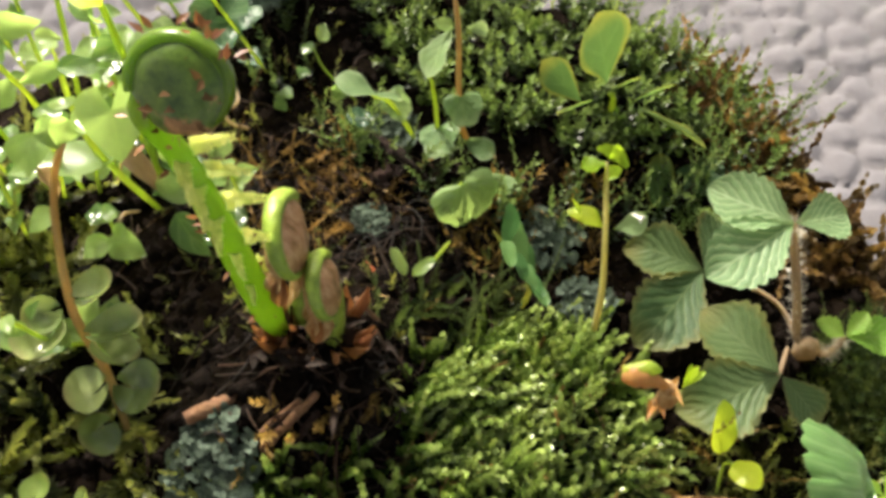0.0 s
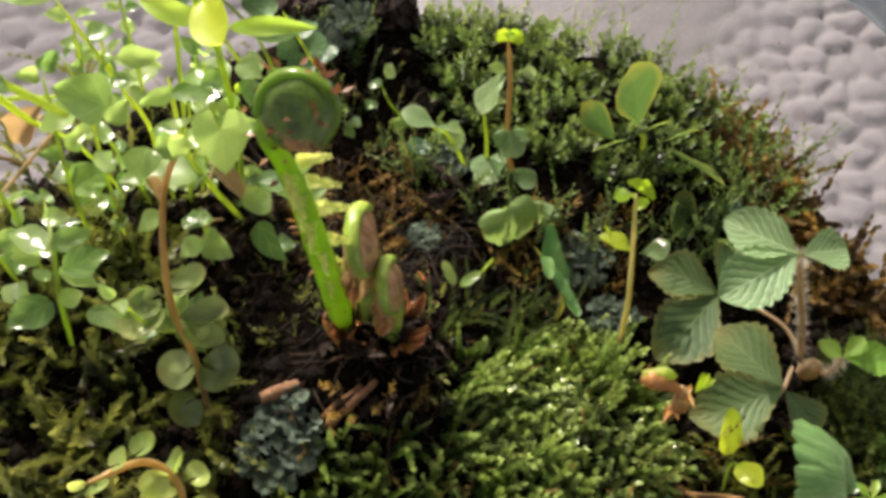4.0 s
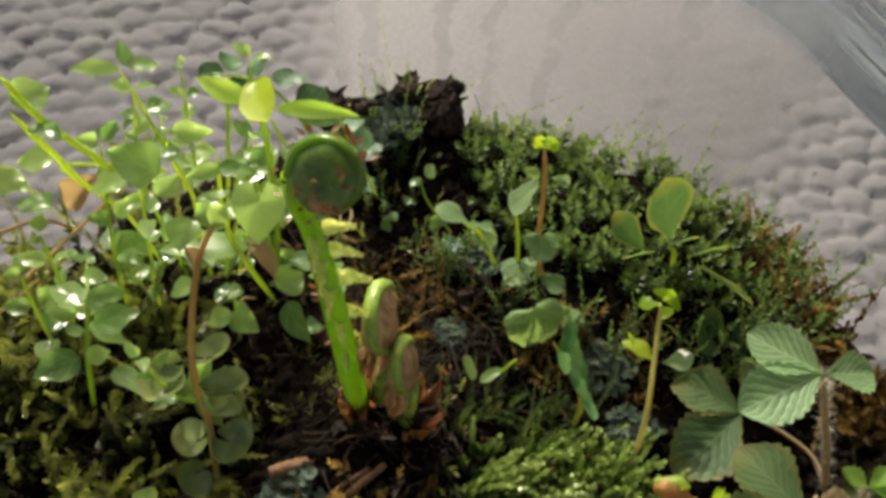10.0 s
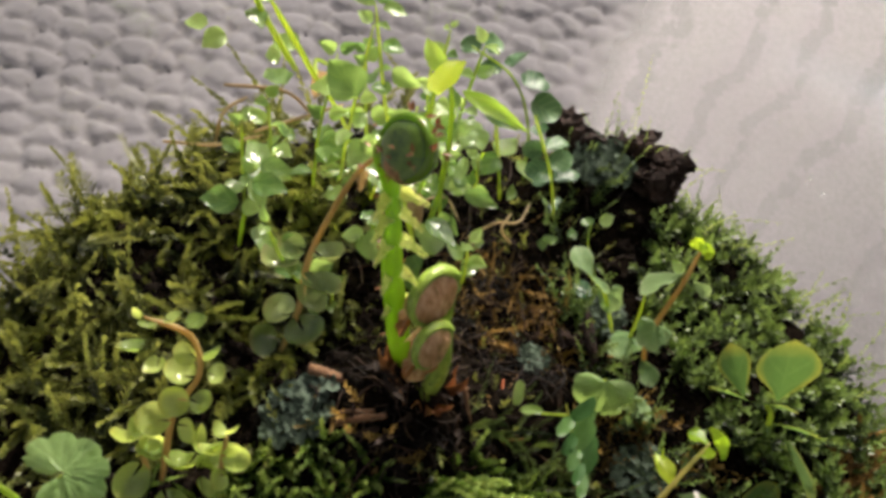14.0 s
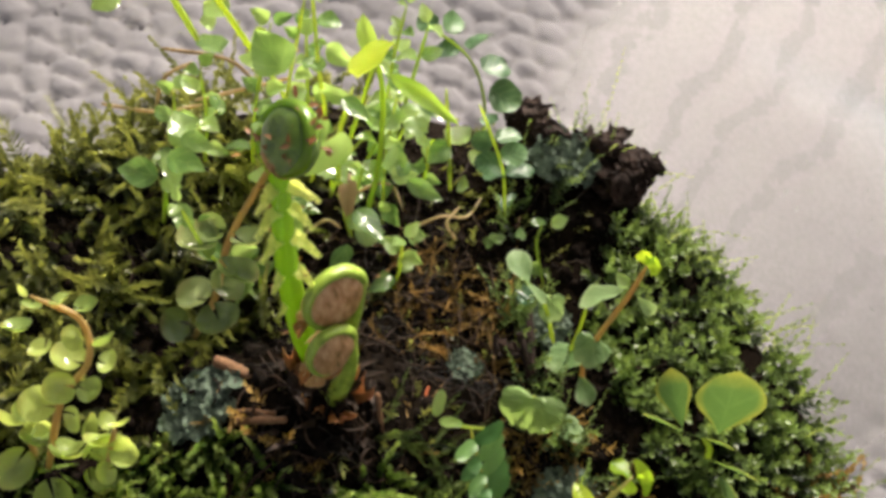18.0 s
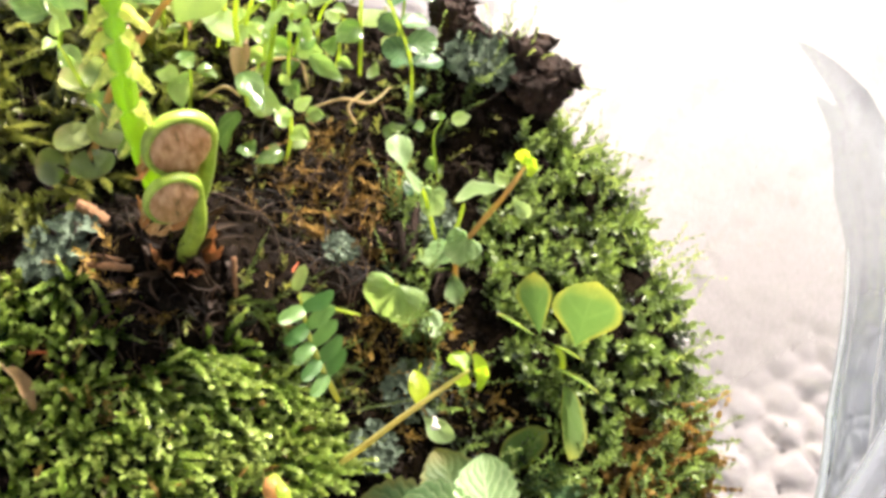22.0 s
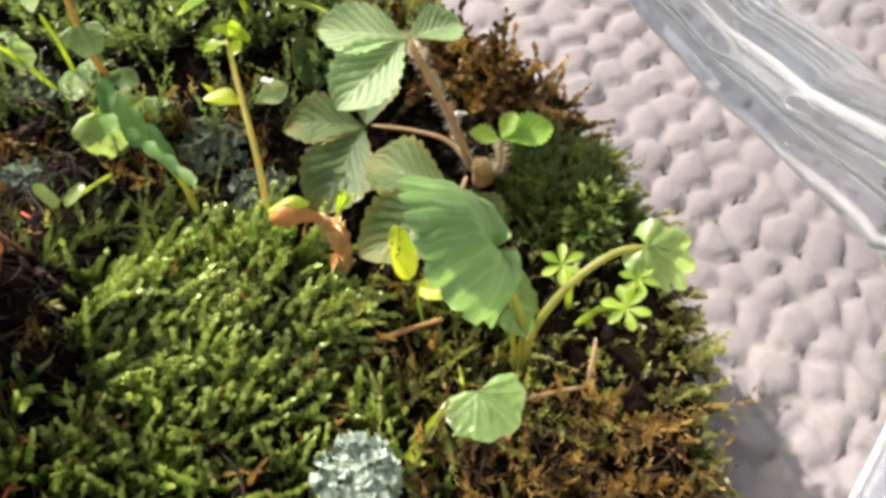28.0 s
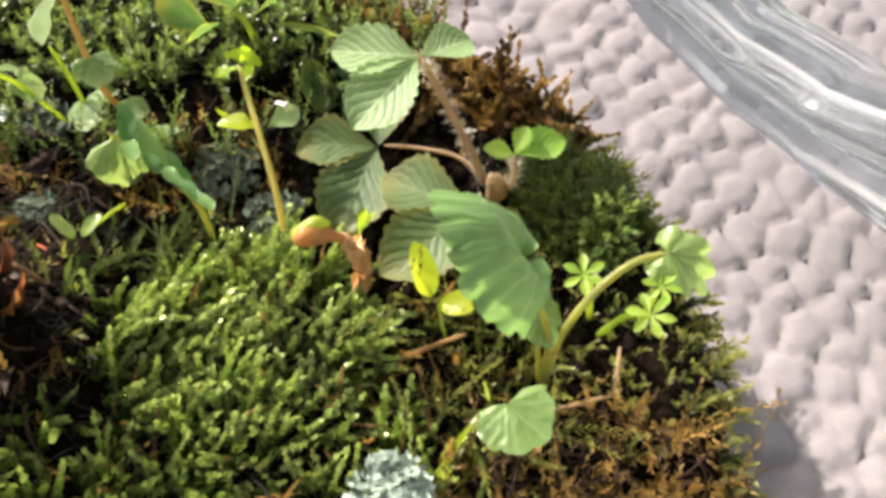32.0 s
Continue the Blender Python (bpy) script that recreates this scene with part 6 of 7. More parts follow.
leaf(p, (0.0246, 0.0554, 0.0600), (0.0262, 0.0562, 0.0608), 0.0033, "leaf_lime", shape="spoon", teeth=3, depth=0.2)
leaf(p, (0.0246, 0.0554, 0.0600), (0.0246, 0.0569, 0.0608), 0.0028, "leaf_lime", shape="spoon", teeth=3, depth=0.2)
leaf(p, (0.0246, 0.0546, 0.0600), (0.0254, 0.0531, 0.0600), 0.0027, "leaf_lime", shape="spoon", teeth=3, depth=0.2)

p = thing("seedling", (0.0275, 0.0700, 0.0495), "seedling with large oval olive-edged leaves among moss", "seedling", "small seedlings")
stem(p, [(0.0285, 0.0690, 0.0490), (0.0275, 0.0680, 0.0545), (0.0262, 0.0668, 0.0572)], [0.00045, 0.00040, 0.00035], M["stem_green"], "stem")
for base, tip, width, face, shape in (
        ((0.0270, 0.0706, 0.0540), (0.0239, 0.0724, 0.0646), 0.0084, (0.55, -0.72, 0.35), "spoon"),
        ((0.0236, 0.0674, 0.0542), (0.0178, 0.0687, 0.0602), 0.0042, (0.50, -0.70, 0.50), "spoon"),
        ((0.0246, 0.0654, 0.0576), (0.0194, 0.0627, 0.0582), 0.0034, (-0.40, 0.75, 0.50), "spoon"),
        ((0.0246, 0.0654, 0.0576), (0.0298, 0.0682, 0.0590), 0.0036, (-0.40, 0.75, 0.50), "spoon"),
        ((0.0272, 0.0640, 0.0580), (0.0340, 0.0673, 0.0592), 0.0034, (-0.40, 0.75, 0.50), "spoon"),
        ((0.0308, 0.0664, 0.0544), (0.0384, 0.0613, 0.0548), 0.0062, (0.40, 0.60, 0.70), "oval")):
    leaf(p, base, tip, width, "leaf_oval", shape=shape, bend=0.05, cup=0.10, face=face, ripple=0.012)

p = thing("seedling", (0.0346, 0.0562, 0.0469), "dull green oval leaves in the shade of moss", "seedling", "small seedlings")
leaf(p, (0.0338, 0.0562, 0.0477), (0.0338, 0.0615, 0.0523), 0.0042, "leaf_oval", shape="oval", ripple=0.012)
leaf(p, (0.0362, 0.0592, 0.0477), (0.0415, 0.0608, 0.0515), 0.0048, "leaf_dark", shape="oval")

p = thing("strawberry_plant", (0.0492, 0.0392, 0.0462), "wild strawberry plant with toothed three-part leaves", "plant")
trefoil(p, "strawberry", "bright green three-part leaf with raised veins", ((0.0423, 0.0454, 0.0646), (0.0338, 0.0492, 0.0654), (0.0331, 0.0400, 0.0631), (0.0492, 0.0477, 0.0638)))
trefoil(p, "strawberry_old", "older dull green three-part leaf with yellowing rim", ((0.0377, 0.0469, 0.0500), (0.0285, 0.0492, 0.0508), (0.0292, 0.0377, 0.0492), (0.0415, 0.0546, 0.0515)))
trefoil(p, "strawberry_old", "older three-part leaf half hidden under others", ((0.0438, 0.0331, 0.0523), (0.0362, 0.0408, 0.0523), (0.0323, 0.0292, 0.0515), (0.0477, 0.0277, 0.0508)))
trefoil(p, "strawberry_young", "small fresh unfolding leaf", ((0.0508, 0.0369, 0.0546), (0.0477, 0.0385, 0.0554), (0.0569, 0.0369, 0.0554), (0.0531, 0.0392, 0.0562)))
hairy(p, [(0.0485, 0.0392, 0.0477), (0.0469, 0.0423, 0.0531), (0.0438, 0.0454, 0.0608), (0.0423, 0.0454, 0.0646)], 0.00055)
hairy(p, [(0.0485, 0.0392, 0.0477), (0.0508, 0.0369, 0.0492), (0.0508, 0.0369, 0.0546)], 0.00045)
stem(p, [(0.0492, 0.0392, 0.0469), (0.0469, 0.0431, 0.0485), (0.0431, 0.0454, 0.0492), (0.0385, 0.0469, 0.0500)], [0.00031, 0.00025], M["stem_pink"], "petiole")
stem(p, [(0.0477, 0.0385, 0.0469), (0.0446, 0.0338, 0.0492), (0.0423, 0.0338, 0.0508)], [0.00031, 0.00025], M["stem_pink"], "petiole")
stem(p, [(0.0500, 0.0385, 0.0454), (0.0492, 0.0377, 0.0492), (0.0485, 0.0377, 0.0508)], [0.00136, 0.00112, 0.00068], M["stem_pink"], "crown", rough=0.4)

p = thing("ground_ivy", (0.0452, 0.0140, 0.0450), "plant with a large scalloped shining leaf and wilted leaf", "plant")
stem(p, [(0.0450, 0.0137, 0.0450), (0.0450, 0.0146, 0.0530), (0.0434, 0.0154, 0.0600), (0.0411, 0.0155, 0.0662)], [0.00040, 0.00036, 0.00030], M["stem_olive"], "petiole")
leaf(p, (0.0411, 0.0161, 0.0662), (0.0332, 0.0166, 0.0770), 0.0128, "scallop", shape="fan", teeth=21, depth=0.085, bend=0.05, cup=-0.15, pleat=0.006, arch=0.75, face=(0.83, -0.10, 0.55))
leaf(p, (0.0440, 0.0165, 0.0560), (0.0490, 0.0232, 0.0500), 0.0085, "leaf_kidney", shape="fan", teeth=11, depth=0.06, bend=0.2, face=(0.45, -0.35, 0.80), label="smaller paler leaf below the large one")
stem(p, [(0.0446, 0.0140, 0.0452), (0.0444, 0.0152, 0.0510), (0.0440, 0.0165, 0.0560)], [0.00031, 0.00025], M["stem_olive"], "petiole")
stem(p, [(0.0454, 0.0138, 0.0454), (0.0469, 0.0154, 0.0508), (0.0508, 0.0169, 0.0554), (0.0554, 0.0177, 0.0577), (0.0592, 0.0169, 0.0585)], [0.00047, 0.00043, 0.00037], M["stem_olive"], "petiole")
leaf(p, (0.0580, 0.0174, 0.0588), (0.0642, 0.0130, 0.0556), 0.0064, "leaf_kidney", shape="fan", teeth=9, depth=0.14, bend=0.8, pleat=0.09, label='wilted grey-green leaf with a browned rim')

p = thing("ground_ivy", (0.0292, 0.0054, 0.0446), "small plant with one low kidney-shaped leaf", "plant")
stem(p, [(0.0385, 0.0131, 0.0469), (0.0392, 0.0162, 0.0454)], [0.00025, 0.00019], M["stem_green"], "petiole")
leaf(p, (0.0385, 0.0100, 0.0531), (0.0392, 0.0046, 0.0523), 0.0080, "leaf_kidney", shape="fan", teeth=9, depth=0.06, bend=0.12, pleat=0.01, loose=0.0)
leaf(p, (0.0285, 0.0054, 0.0454), (0.0362, 0.0115, 0.0492), 0.0017, "leaf_lime", shape="lance", bend=0.05)

p = thing("bedstraw", (0.0531, 0.0192, 0.0454), "bedstraw seedling with a star of narrow leaves", "seedling", "bedstraw seedlings")
star(p, (0.0531, 0.0192, 0.0454), (0.0508, 0.0192, 0.0554), 0.0024)

p = thing("bedstraw", (0.0531, 0.0169, 0.0454), "bedstraw seedling with a star of narrow leaves", "seedling", "bedstraw seedlings")
star(p, (0.0531, 0.0169, 0.0454), (0.0546, 0.0123, 0.0562), 0.0025)

p = thing("bedstraw", (0.0577, 0.0162, 0.0454), "bedstraw seedling with a star of narrow leaves", "seedling", "bedstraw seedlings")
star(p, (0.0577, 0.0162, 0.0454), (0.0569, 0.0146, 0.0569), 0.0020)

p = thing("seedling", (0.0377, 0.0231, 0.0462), "seedling with two pale lime seed leaves", "seedling", "small seedlings")
stem(p, [(0.0369, 0.0215, 0.0462), (0.0369, 0.0238, 0.0500), (0.0377, 0.0231, 0.0515)], [0.00019, 0.00019], M["stem_green"], "stem")
leaf(p, (0.0362, 0.0246, 0.0508), (0.0362, 0.0285, 0.0554), 0.0029, "leaf_lime", shape="oval")
leaf(p, (0.0369, 0.0231, 0.0515), (0.0392, 0.0208, 0.0531), 0.0029, "leaf_lime", shape="oval")

p = thing("stonecrop", (-0.0223, 0.0038, 0.0492), "creeping stonecrop with fleshy yellow-green round leaves", "plant", "stonecrop shoots")
stem(p, [(-0.0223, 0.0038, 0.0477), (-0.0254, 0.0092, 0.0554), (-0.0254, 0.0138, 0.0600), (-0.0285, 0.0154, 0.0638), (-0.0331, 0.0123, 0.0662)], [0.0005, 0.00043, 0.00037], M["stem_brown"], "stem")
leaf(p, (-0.0331, 0.0123, 0.0662), (-0.0346, 0.0123, 0.0669), 0.0028, "leaf_stonecrop", shape="round", cup=0.9, bend=-0.1, loose=1.6)
leaf(p, (-0.0323, 0.0123, 0.0662), (-0.0315, 0.0115, 0.0662), 0.0028, "leaf_stonecrop", shape="round", cup=0.9, bend=-0.1, loose=1.6)
leaf(p, (-0.0308, 0.0138, 0.0662), (-0.0292, 0.0154, 0.0669), 0.0033, "leaf_stonecrop", shape="round", cup=0.9, bend=-0.1, loose=1.6)
leaf(p, (-0.0292, 0.0154, 0.0654), (-0.0277, 0.0177, 0.0654), 0.0032, "leaf_stonecrop", shape="round", cup=0.9, bend=-0.1, loose=1.6)
leaf(p, (-0.0262, 0.0146, 0.0623), (-0.0292, 0.0138, 0.0623), 0.0036, "leaf_stonecrop", shape="round", cup=0.9, bend=-0.1, loose=1.6)
leaf(p, (-0.0262, 0.0146, 0.0608), (-0.0254, 0.0177, 0.0608), 0.0036, "leaf_stonecrop", shape="round", cup=0.9, bend=-0.1, loose=1.6)
leaf(p, (-0.0246, 0.0146, 0.0600), (-0.0231, 0.0162, 0.0600), 0.0036, "leaf_stonecrop", shape="round", cup=0.9, bend=-0.1, loose=1.6)
leaf(p, (-0.0254, 0.0131, 0.0592), (-0.0292, 0.0115, 0.0592), 0.0044, "leaf_stonecrop", shape="round", cup=0.9, bend=-0.1, loose=1.6)
leaf(p, (-0.0246, 0.0115, 0.0577), (-0.0269, 0.0085, 0.0577), 0.0048, "leaf_stonecrop", shape="round", cup=0.9, bend=-0.1, loose=1.6)
leaf(p, (-0.0246, 0.0115, 0.0569), (-0.0223, 0.0131, 0.0569), 0.0038, "leaf_stonecrop", shape="round", cup=0.9, bend=-0.1, loose=1.6)
leaf(p, (-0.0246, 0.0085, 0.0554), (-0.0277, 0.0054, 0.0554), 0.0052, "leaf_stonecrop", shape="round", cup=0.9, bend=-0.1, loose=1.6)
leaf(p, (-0.0238, 0.0092, 0.0554), (-0.0208, 0.0100, 0.0554), 0.0041, "leaf_stonecrop", shape="round", cup=0.9, bend=-0.1, loose=1.6)
leaf(p, (-0.0231, 0.0054, 0.0508), (-0.0262, 0.0031, 0.0508), 0.0053, "leaf_stonecrop", shape="round", cup=0.9, bend=-0.1, loose=1.6)
leaf(p, (-0.0231, 0.0054, 0.0508), (-0.0200, 0.0069, 0.0508), 0.0045, "leaf_stonecrop", shape="round", cup=0.9, bend=-0.1, loose=1.6)
leaf(p, (-0.0315, 0.0108, 0.0623), (-0.0331, 0.0077, 0.0623), 0.0040, "leaf_stonecrop", shape="round", cup=0.9, bend=-0.1, loose=1.6)
leaf(p, (-0.0300, 0.0115, 0.0608), (-0.0285, 0.0092, 0.0608), 0.0036, "leaf_stonecrop", shape="round", cup=0.9, bend=-0.1, loose=1.6)

p = thing("stonecrop", (-0.0169, 0.0092, 0.0477), "short stonecrop shoot with round fleshy leaves", "plant", "stonecrop shoots")
stem(p, [(-0.0169, 0.0085, 0.0477), (-0.0177, 0.0108, 0.0531), (-0.0185, 0.0123, 0.0554)], [0.00037, 0.00031], M["stem_brown"], "stem")
leaf(p, (-0.0185, 0.0115, 0.0554), (-0.0208, 0.0115, 0.0562), 0.0033, "leaf_stonecrop", shape="round", cup=0.9, bend=-0.1, loose=1.6)
leaf(p, (-0.0185, 0.0123, 0.0554), (-0.0177, 0.0138, 0.0562), 0.0033, "leaf_stonecrop", shape="round", cup=0.9, bend=-0.1, loose=1.6)
leaf(p, (-0.0177, 0.0108, 0.0531), (-0.0200, 0.0085, 0.0531), 0.0037, "leaf_stonecrop", shape="round", cup=0.9, bend=-0.1, loose=1.6)
leaf(p, (-0.0177, 0.0108, 0.0531), (-0.0146, 0.0131, 0.0531), 0.0038, "leaf_stonecrop", shape="round", cup=0.9, bend=-0.1, loose=1.6)
leaf(p, (-0.0169, 0.0100, 0.0500), (-0.0169, 0.0077, 0.0500), 0.0039, "leaf_stonecrop", shape="round", cup=0.9, bend=-0.1, loose=1.6)

p = thing("stonecrop", (-0.0246, 0.0023, 0.0477), "stonecrop tuft with glossy round leaves in the sun", "plant", "stonecrop shoots")
stem(p, [(-0.0246, 0.0031, 0.0469), (-0.0269, 0.0046, 0.0508), (-0.0277, 0.0085, 0.0554)], [0.00043, 0.00031], M["stem_brown"], "stem")
leaf(p, (-0.0269, 0.0046, 0.0508), (-0.0285, 0.0015, 0.0531), 0.0041, "leaf_stonecrop", shape="round", cup=0.9, bend=-0.1, loose=1.6)
leaf(p, (-0.0262, 0.0046, 0.0508), (-0.0262, 0.0069, 0.0531), 0.0037, "leaf_stonecrop", shape="round", cup=0.9, bend=-0.1, loose=1.6)
leaf(p, (-0.0277, 0.0062, 0.0531), (-0.0285, 0.0038, 0.0538), 0.0034, "leaf_stonecrop", shape="round", cup=0.9, bend=-0.1, loose=1.6)
leaf(p, (-0.0208, 0.0085, 0.0500), (-0.0238, 0.0100, 0.0531), 0.0030, "leaf_stonecrop", shape="round", cup=0.9, bend=-0.1, loose=1.6)
leaf(p, (-0.0208, 0.0085, 0.0500), (-0.0192, 0.0138, 0.0531), 0.0048, "leaf_stonecrop", shape="round", cup=0.9, bend=-0.1, loose=1.6)
leaf(p, (-0.0208, 0.0085, 0.0492), (-0.0208, 0.0046, 0.0508), 0.0045, "leaf_stonecrop", shape="round", cup=0.9, bend=-0.1, loose=1.6)
leaf(p, (-0.0200, 0.0085, 0.0492), (-0.0162, 0.0123, 0.0492), 0.0044, "leaf_stonecrop", shape="round", cup=0.9, bend=-0.1, loose=1.6)
leaf(p, (-0.0192, 0.0069, 0.0477), (-0.0154, 0.0069, 0.0469), 0.0037, "leaf_stonecrop", shape="round", cup=0.9, bend=-0.1, loose=1.6)
leaf(p, (-0.0254, 0.0031, 0.0492), (-0.0238, -0.0015, 0.0477), 0.0053, "leaf_stonecrop", shape="round", cup=0.9, bend=-0.1, loose=1.6)
leaf(p, (-0.0208, 0.0031, 0.0477), (-0.0146, 0.0015, 0.0469), 0.0053, "leaf_stonecrop", shape="round", cup=0.9, bend=-0.1, loose=1.6)

p = thing("ground_ivy", (-0.0085, -0.0023, 0.0462), "small grey-green scalloped leaf", "plant")
leaf(p, (-0.0223, -0.0054, 0.0662), (-0.0246, -0.0015, 0.0669), 0.0093, "leaf_kidney", shape="fan", teeth=9, depth=0.1, pleat=0.02, loose=0.2)
leaf(p, (-0.0223, -0.0054, 0.0662), (-0.0177, -0.0046, 0.0638), 0.0079, "leaf_kidney", shape="fan", teeth=9, depth=0.1, pleat=0.02, loose=0.2)
leaf(p, (-0.0200, -0.0085, 0.0577), (-0.0200, -0.0154, 0.0577), 0.0091, "leaf_kidney", shape="fan", teeth=9, depth=0.1, pleat=0.02, loose=0.2)
leaf(p, (-0.0177, -0.0138, 0.0562), (-0.0185, -0.0162, 0.0562), 0.0058, "leaf_kidney", shape="fan", teeth=9, depth=0.1, pleat=0.02, loose=0.2)
leaf(p, (-0.0085, -0.0100, 0.0562), (-0.0131, -0.0092, 0.0569), 0.0045, "leaf_kidney", shape="fan", teeth=7, depth=0.1, pleat=0.02, loose=0.3)
leaf(p, (-0.0085, -0.0100, 0.0562), (-0.0115, -0.0069, 0.0569), 0.0045, "leaf_kidney", shape="fan", teeth=7, depth=0.1, pleat=0.02, loose=0.3)
stem(p, [(-0.0185, -0.0085, 0.0469), (-0.0238, -0.0100, 0.0577), (-0.0262, -0.0108, 0.0638), (-0.0277, -0.0123, 0.0669)], [0.0005, 0.00043, 0.00037], M["stem_green"], "petiole")
stem(p, [(-0.0246, -0.0100, 0.0577), (-0.0231, -0.0085, 0.0623), (-0.0223, -0.0054, 0.0662)], [0.00031, 0.00025], M["stem_green"], "petiole")
stem(p, [(-0.0169, -0.0077, 0.0477), (-0.0177, -0.0054, 0.0569), (-0.0208, -0.0046, 0.0654)], [0.00031, 0.00025], M["stem_green"], "petiole")

p = thing("seedling", (-0.0038, -0.0000, 0.0469), "seedling with a shining bright green crinkled leaf tuft", "seedling", "small seedlings")
stem(p, [(-0.0038, -0.0008, 0.0469), (-0.0031, 0.0008, 0.0562), (-0.0015, 0.0031, 0.0669)], [0.00037, 0.00031], M["stem_brown"], "stem")
leaf(p, (-0.0015, 0.0031, 0.0669), (-0.0023, 0.0008, 0.0669), 0.0034, "leaf_fresh", shape="round", cup=0.5, loose=0.5)
leaf(p, (-0.0023, 0.0038, 0.0669), (-0.0038, 0.0031, 0.0677), 0.0036, "leaf_fresh", shape="round", cup=0.5, loose=0.5)
leaf(p, (-0.0015, 0.0038, 0.0669), (-0.0000, 0.0062, 0.0669), 0.0034, "leaf_fresh", shape="round", cup=0.5, loose=0.5)
leaf(p, (-0.0015, 0.0038, 0.0669), (-0.0023, 0.0062, 0.0677), 0.0036, "leaf_fresh", shape="round", cup=0.5, loose=0.5)
leaf(p, (-0.0015, 0.0038, 0.0677), (-0.0023, 0.0038, 0.0692), 0.0024, "leaf_fresh", shape="round", cup=0.5, loose=0.5)
leaf(p, (-0.0023, 0.0015, 0.0577), (0.0008, 0.0046, 0.0569), 0.0051, "leaf", shape="round", cup=0.4, loose=0.5)
leaf(p, (-0.0023, 0.0015, 0.0569), (-0.0046, -0.0038, 0.0562), 0.0047, "leaf", shape="round", cup=0.4, loose=0.5)

for k in range(9):
    x, y = -0.036 + 0.019 * (rng.random() * 2 - 1), 0.060 + 0.022 * (rng.random() * 2 - 1)
    chickweed(x, y, 0.008 + 0.020 * rng.random() ** 1.5, (rng.normal() * 0.15, 0.1 + rng.normal() * 0.15))
for x, y, h in ((-0.052, 0.044, 0.020), (-0.040, 0.056, 0.028), (-0.028, 0.060, 0.026), (-0.018, 0.054, 0.012)):
    chickweed(x, y, h, (rng.normal() * 0.1, 0.12))
chickweed(-0.0427, 0.0503, 0.0390, (0.05, 0.15))
chickweed(-0.0325, 0.0624, 0.0350, (0.05, 0.15))
chickweed(-0.0469, 0.0492, 0.0310, (0.05, 0.15))

p = thing("dry_stalks", (-0.0238, 0.0592, 0.0492), "thin arching tan roots and dead stems among chickweed", "stalks")
stem(p, [(-0.0315, 0.0485, 0.0485), (-0.0308, 0.0515, 0.0500), (-0.0292, 0.0531, 0.0485)], [0.00025, 0.00019], M["straw"], "stem")
stem(p, [(-0.0323, 0.0562, 0.0492), (-0.0315, 0.0600, 0.0508), (-0.0300, 0.0631, 0.0500), (-0.0262, 0.0623, 0.0485)], [0.00025, 0.00019], M["straw"], "stem")
stem(p, [(-0.0231, 0.0608, 0.0485), (-0.0215, 0.0654, 0.0500), (-0.0192, 0.0685, 0.0500), (-0.0208, 0.0731, 0.0492)], [0.00025, 0.00019], M["straw"], "stem")
stem(p, [(-0.0177, 0.0654, 0.0485), (-0.0200, 0.0654, 0.0500), (-0.0208, 0.0685, 0.0508)], [0.00025, 0.00019], M["straw"], "stem")
dry_leaf((-0.0285, 0.0538, 0.0600), (-0.0246, 0.0508, 0.0592), 0.0026)
dry_leaf((-0.0515, 0.0592, 0.0623), (-0.0562, 0.0554, 0.0577), 0.0041)
dry_leaf((-0.0362, 0.0500, 0.0623), (-0.0338, 0.0485, 0.0600), 0.0019)
dry_leaf((-0.0054, 0.0108, 0.0500), (0.0008, 0.0131, 0.0492), 0.0019)


moss("moss_tuft", "moss_tip", scatter(70, 0.0600, 0.0277, 0.0030, 0.0030, 0), 0.0040, 0.0016, 12, "small tuft of bright green moss on the cushion", (0.0, -0.1), 0.5, 0.5)
twig((-0.0196, 0.0264, 0.0537), (-0.0142, 0.0292, 0.0534), 0.00080, "wood", "broken brown twig with a hollow end")
twig((-0.0118, 0.0236, 0.0530), (-0.0063, 0.0280, 0.0580), 0.00050, "wood", "pale splinter of wood on the soil")
twig((-0.0126, 0.0246, 0.0532), (-0.0080, 0.0276, 0.0572), 0.00037, "wood", "pale splinter of wood on the soil")
twig((-0.0090, 0.0238, 0.0528), (-0.0062, 0.0268, 0.0562), 0.00043, "bark", "short reddish twig on the soil")
twig((-0.0000, 0.0615, 0.0508), (0.0046, 0.0600, 0.0469), 0.00056, "bark", "short upright brown twig on the soil")
twig((-0.0031, 0.0669, 0.0469), (0.0046, 0.0608, 0.0462), 0.00056, "bark", "dark fallen twig on the soil")
twig((-0.0030, 0.0392, 0.0560), (0.0008, 0.0372, 0.0500), 0.00036, "wood", "thin dry stalk with an orange tip")
twig((0.0438, 0.0100, 0.0462), (0.0508, 0.0092, 0.0469), 0.00025, "stem_pink", "thin brown runner on the soil")
twig((0.0508, 0.0092, 0.0469), (0.0531, 0.0131, 0.0492), 0.00019, "stem_pink", "thin brown runner on the soil")
twig((0.0308, 0.0208, 0.0462), (0.0385, 0.0200, 0.0492), 0.00031, "dry", "dry golden moss stalk on the soil")
lichen((-0.0172, 0.0222, 0.0462), 0.0050, "blue-green leafy lichen on the soil")
lichen((-0.0020, 0.0540, 0.0470), 0.0024, "small blue-green lichen tuft on soil")
lichen((0.0200, 0.0523, 0.0492), 0.0040, "blue-green lichen on bark")
lichen((0.0238, 0.0438, 0.0477), 0.0032, "blue-green lichen on bark")
lichen((0.0254, 0.0062, 0.0523), 0.0040, "pale turquoise lichen in front of moss", "lichen_pale")
lichen((-0.0171, 0.0861, 0.0560), 0.0050, "dark green lichen crust on a piece of bark")
lichen((0.0000, 0.0677, 0.0477), 0.0036, "small blue-green lichen tuft on soil")
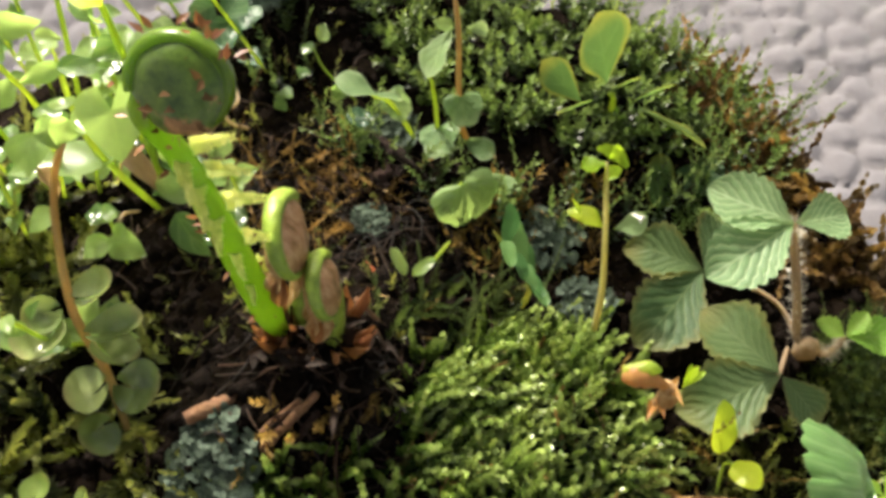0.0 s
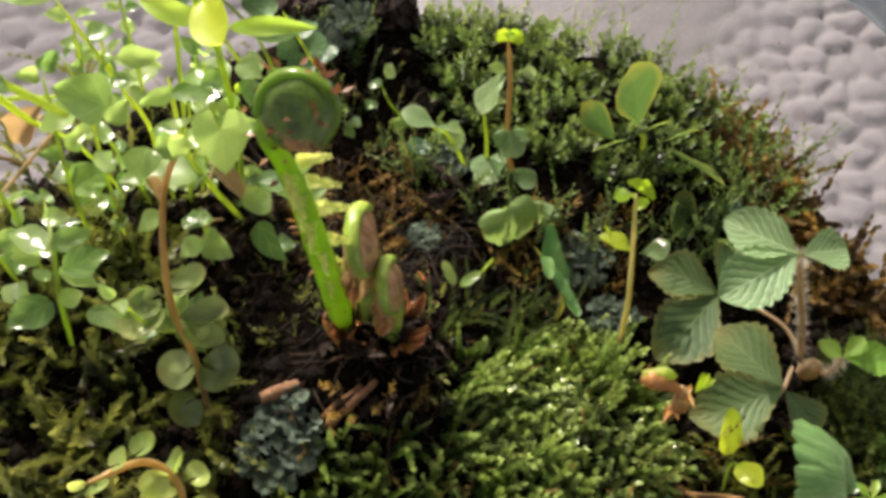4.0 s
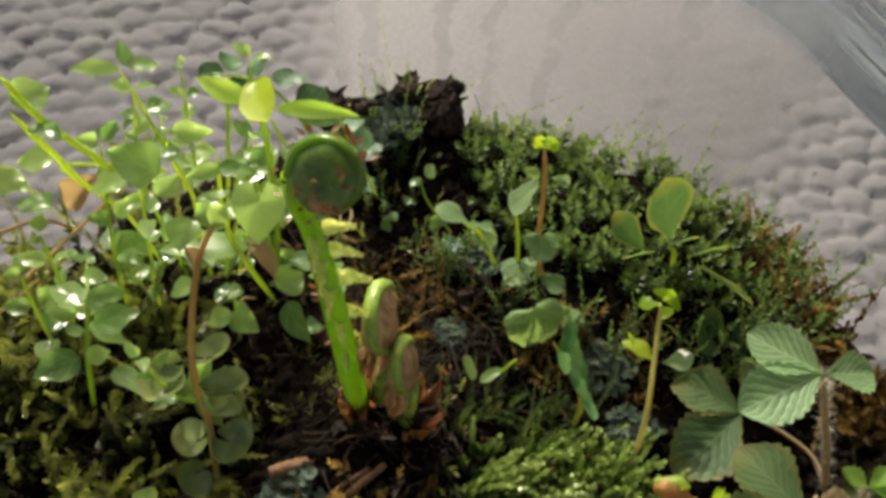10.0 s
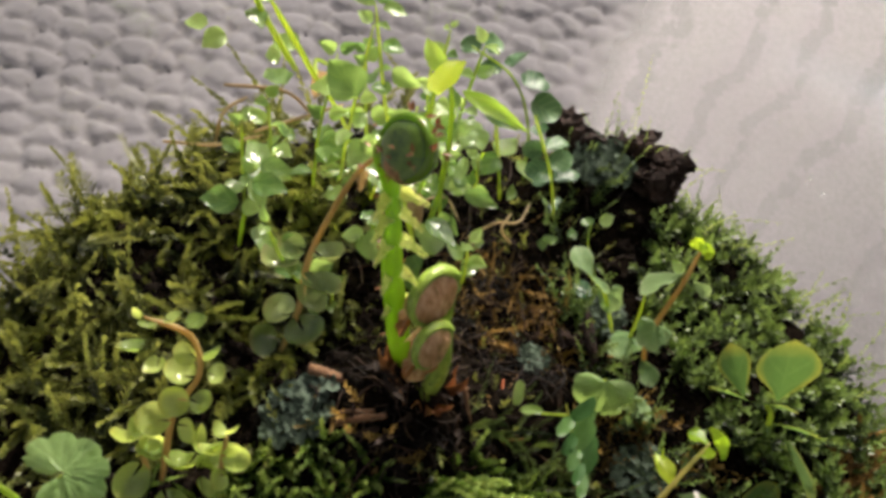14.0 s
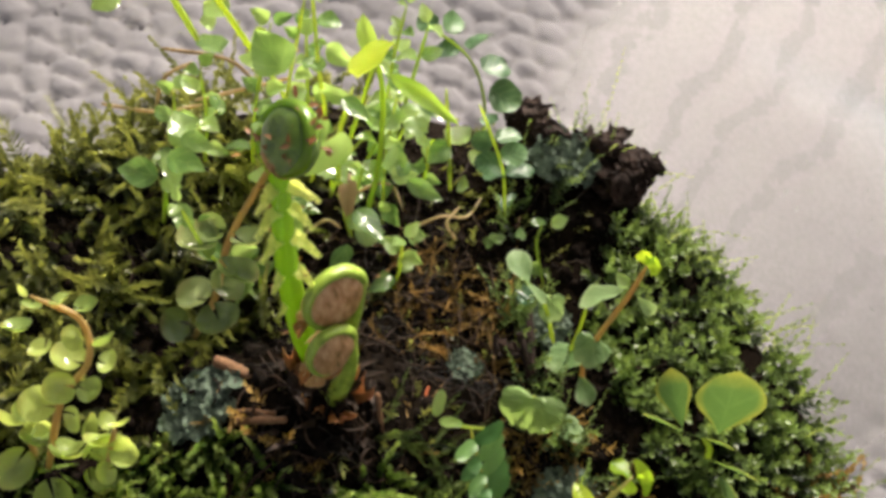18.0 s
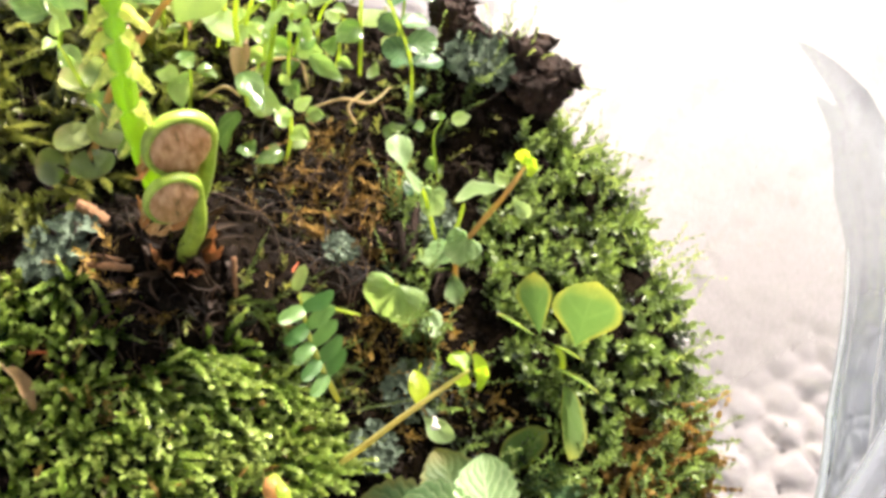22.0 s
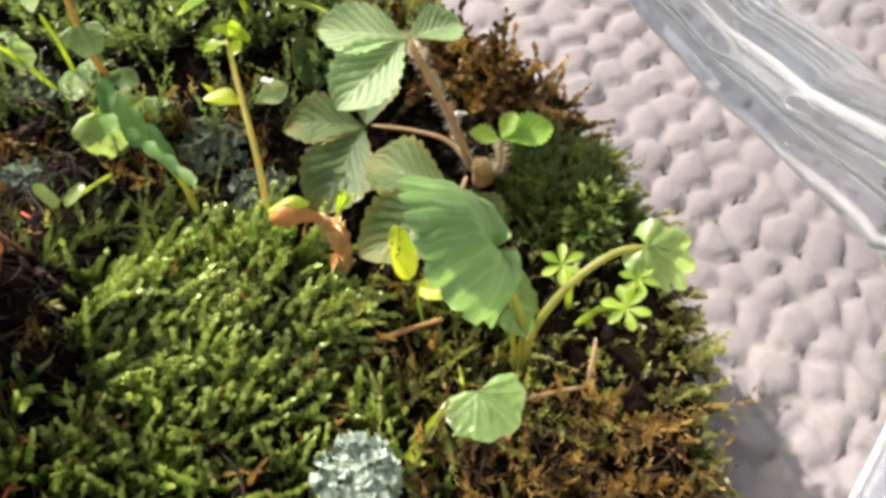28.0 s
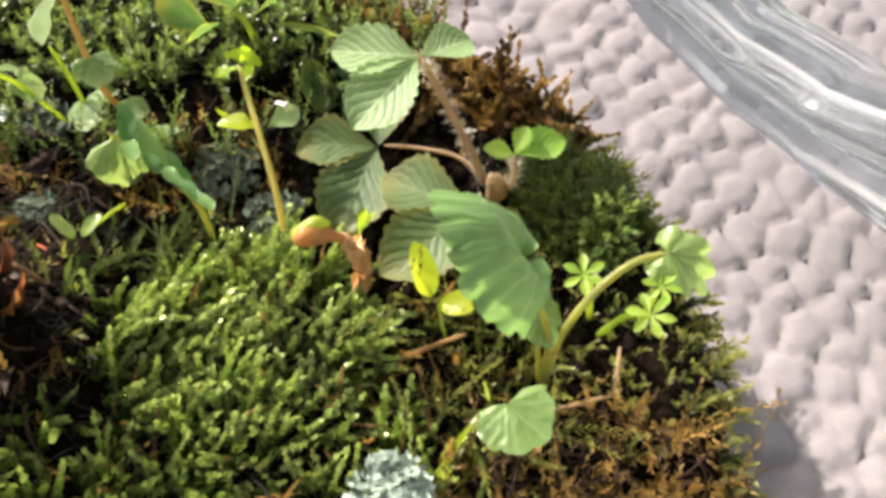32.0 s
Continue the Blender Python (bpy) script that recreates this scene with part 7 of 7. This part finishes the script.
pebble((0.0277, 0.0485, 0.0592), 0.0008, "white_bit", "small white grain lying on the soil")
pebble((0.0538, 0.0569, 0.0462), 0.0008, "white_bit", "small white grain lying on the soil")
pebble((0.0538, 0.0554, 0.0454), 0.0008, "white_bit", "small white grain lying on the soil")
pebble((0.0508, 0.0492, 0.0454), 0.0008, "white_bit", "small white grain lying on the soil")
pebble((-0.0008, 0.0592, 0.0469), 0.0013, "bark", "tan chip of wood on dark soil")
pebble((0.0008, 0.0608, 0.0477), 0.0013, "bark", "tan chip of wood on dark soil")
pebble((0.0008, 0.0631, 0.0477), 0.0013, "bark", "tan chip of wood on dark soil")
pebble((0.0092, 0.0546, 0.0469), 0.0013, "bark", "tan chip of wood on dark soil")
pebble((-0.0015, 0.0600, 0.0469), 0.0013, "bark", "tan chip of wood on dark soil")
twig((-0.0100, 0.0192, 0.0485), (-0.0123, 0.0208, 0.0485), 0.0002, "red_needle", "small bright orange needle tip")
twig((-0.0069, 0.0138, 0.0477), (-0.0054, 0.0162, 0.0477), 0.0002, "red_needle", "small bright orange needle tip")
twig((-0.0008, 0.0454, 0.0477), (-0.0023, 0.0477, 0.0477), 0.0002, "red_needle", "small bright orange needle tip")
bud((0.0238, 0.0300, 0.0600), (0.0285, 0.0292, 0.0592), (0.0308, 0.0308, 0.0469))
bark_piece((-0.0128, 0.0925, 0.0500), 0.0070)
bark_piece((-0.0246, 0.0869, 0.0523), 0.0050)
bark_piece((-0.0100, 0.0923, 0.0508), 0.0050)

p = thing("dry_stalks", (-0.0700, 0.0400, 0.0446), "bundle of dry straw-coloured stalks at the edge", "stalks")
stem(p, [(-0.0715, 0.0377, 0.0462), (-0.0623, 0.0423, 0.0500), (-0.0569, 0.0477, 0.0531)], [0.00031, 0.00025], M["straw"], "stem")
stem(p, [(-0.0638, 0.0462, 0.0600), (-0.0585, 0.0538, 0.0577), (-0.0554, 0.0569, 0.0523)], [0.00031, 0.00025], M["straw"], "stem")
stem(p, [(-0.0608, 0.0485, 0.0500), (-0.0546, 0.0569, 0.0538), (-0.0515, 0.0600, 0.0562)], [0.00031, 0.00025], M["straw"], "stem")
stem(p, [(-0.0646, 0.0431, 0.0469), (-0.0654, 0.0462, 0.0523), (-0.0646, 0.0508, 0.0538)], [0.00031, 0.00025], M["straw"], "stem")
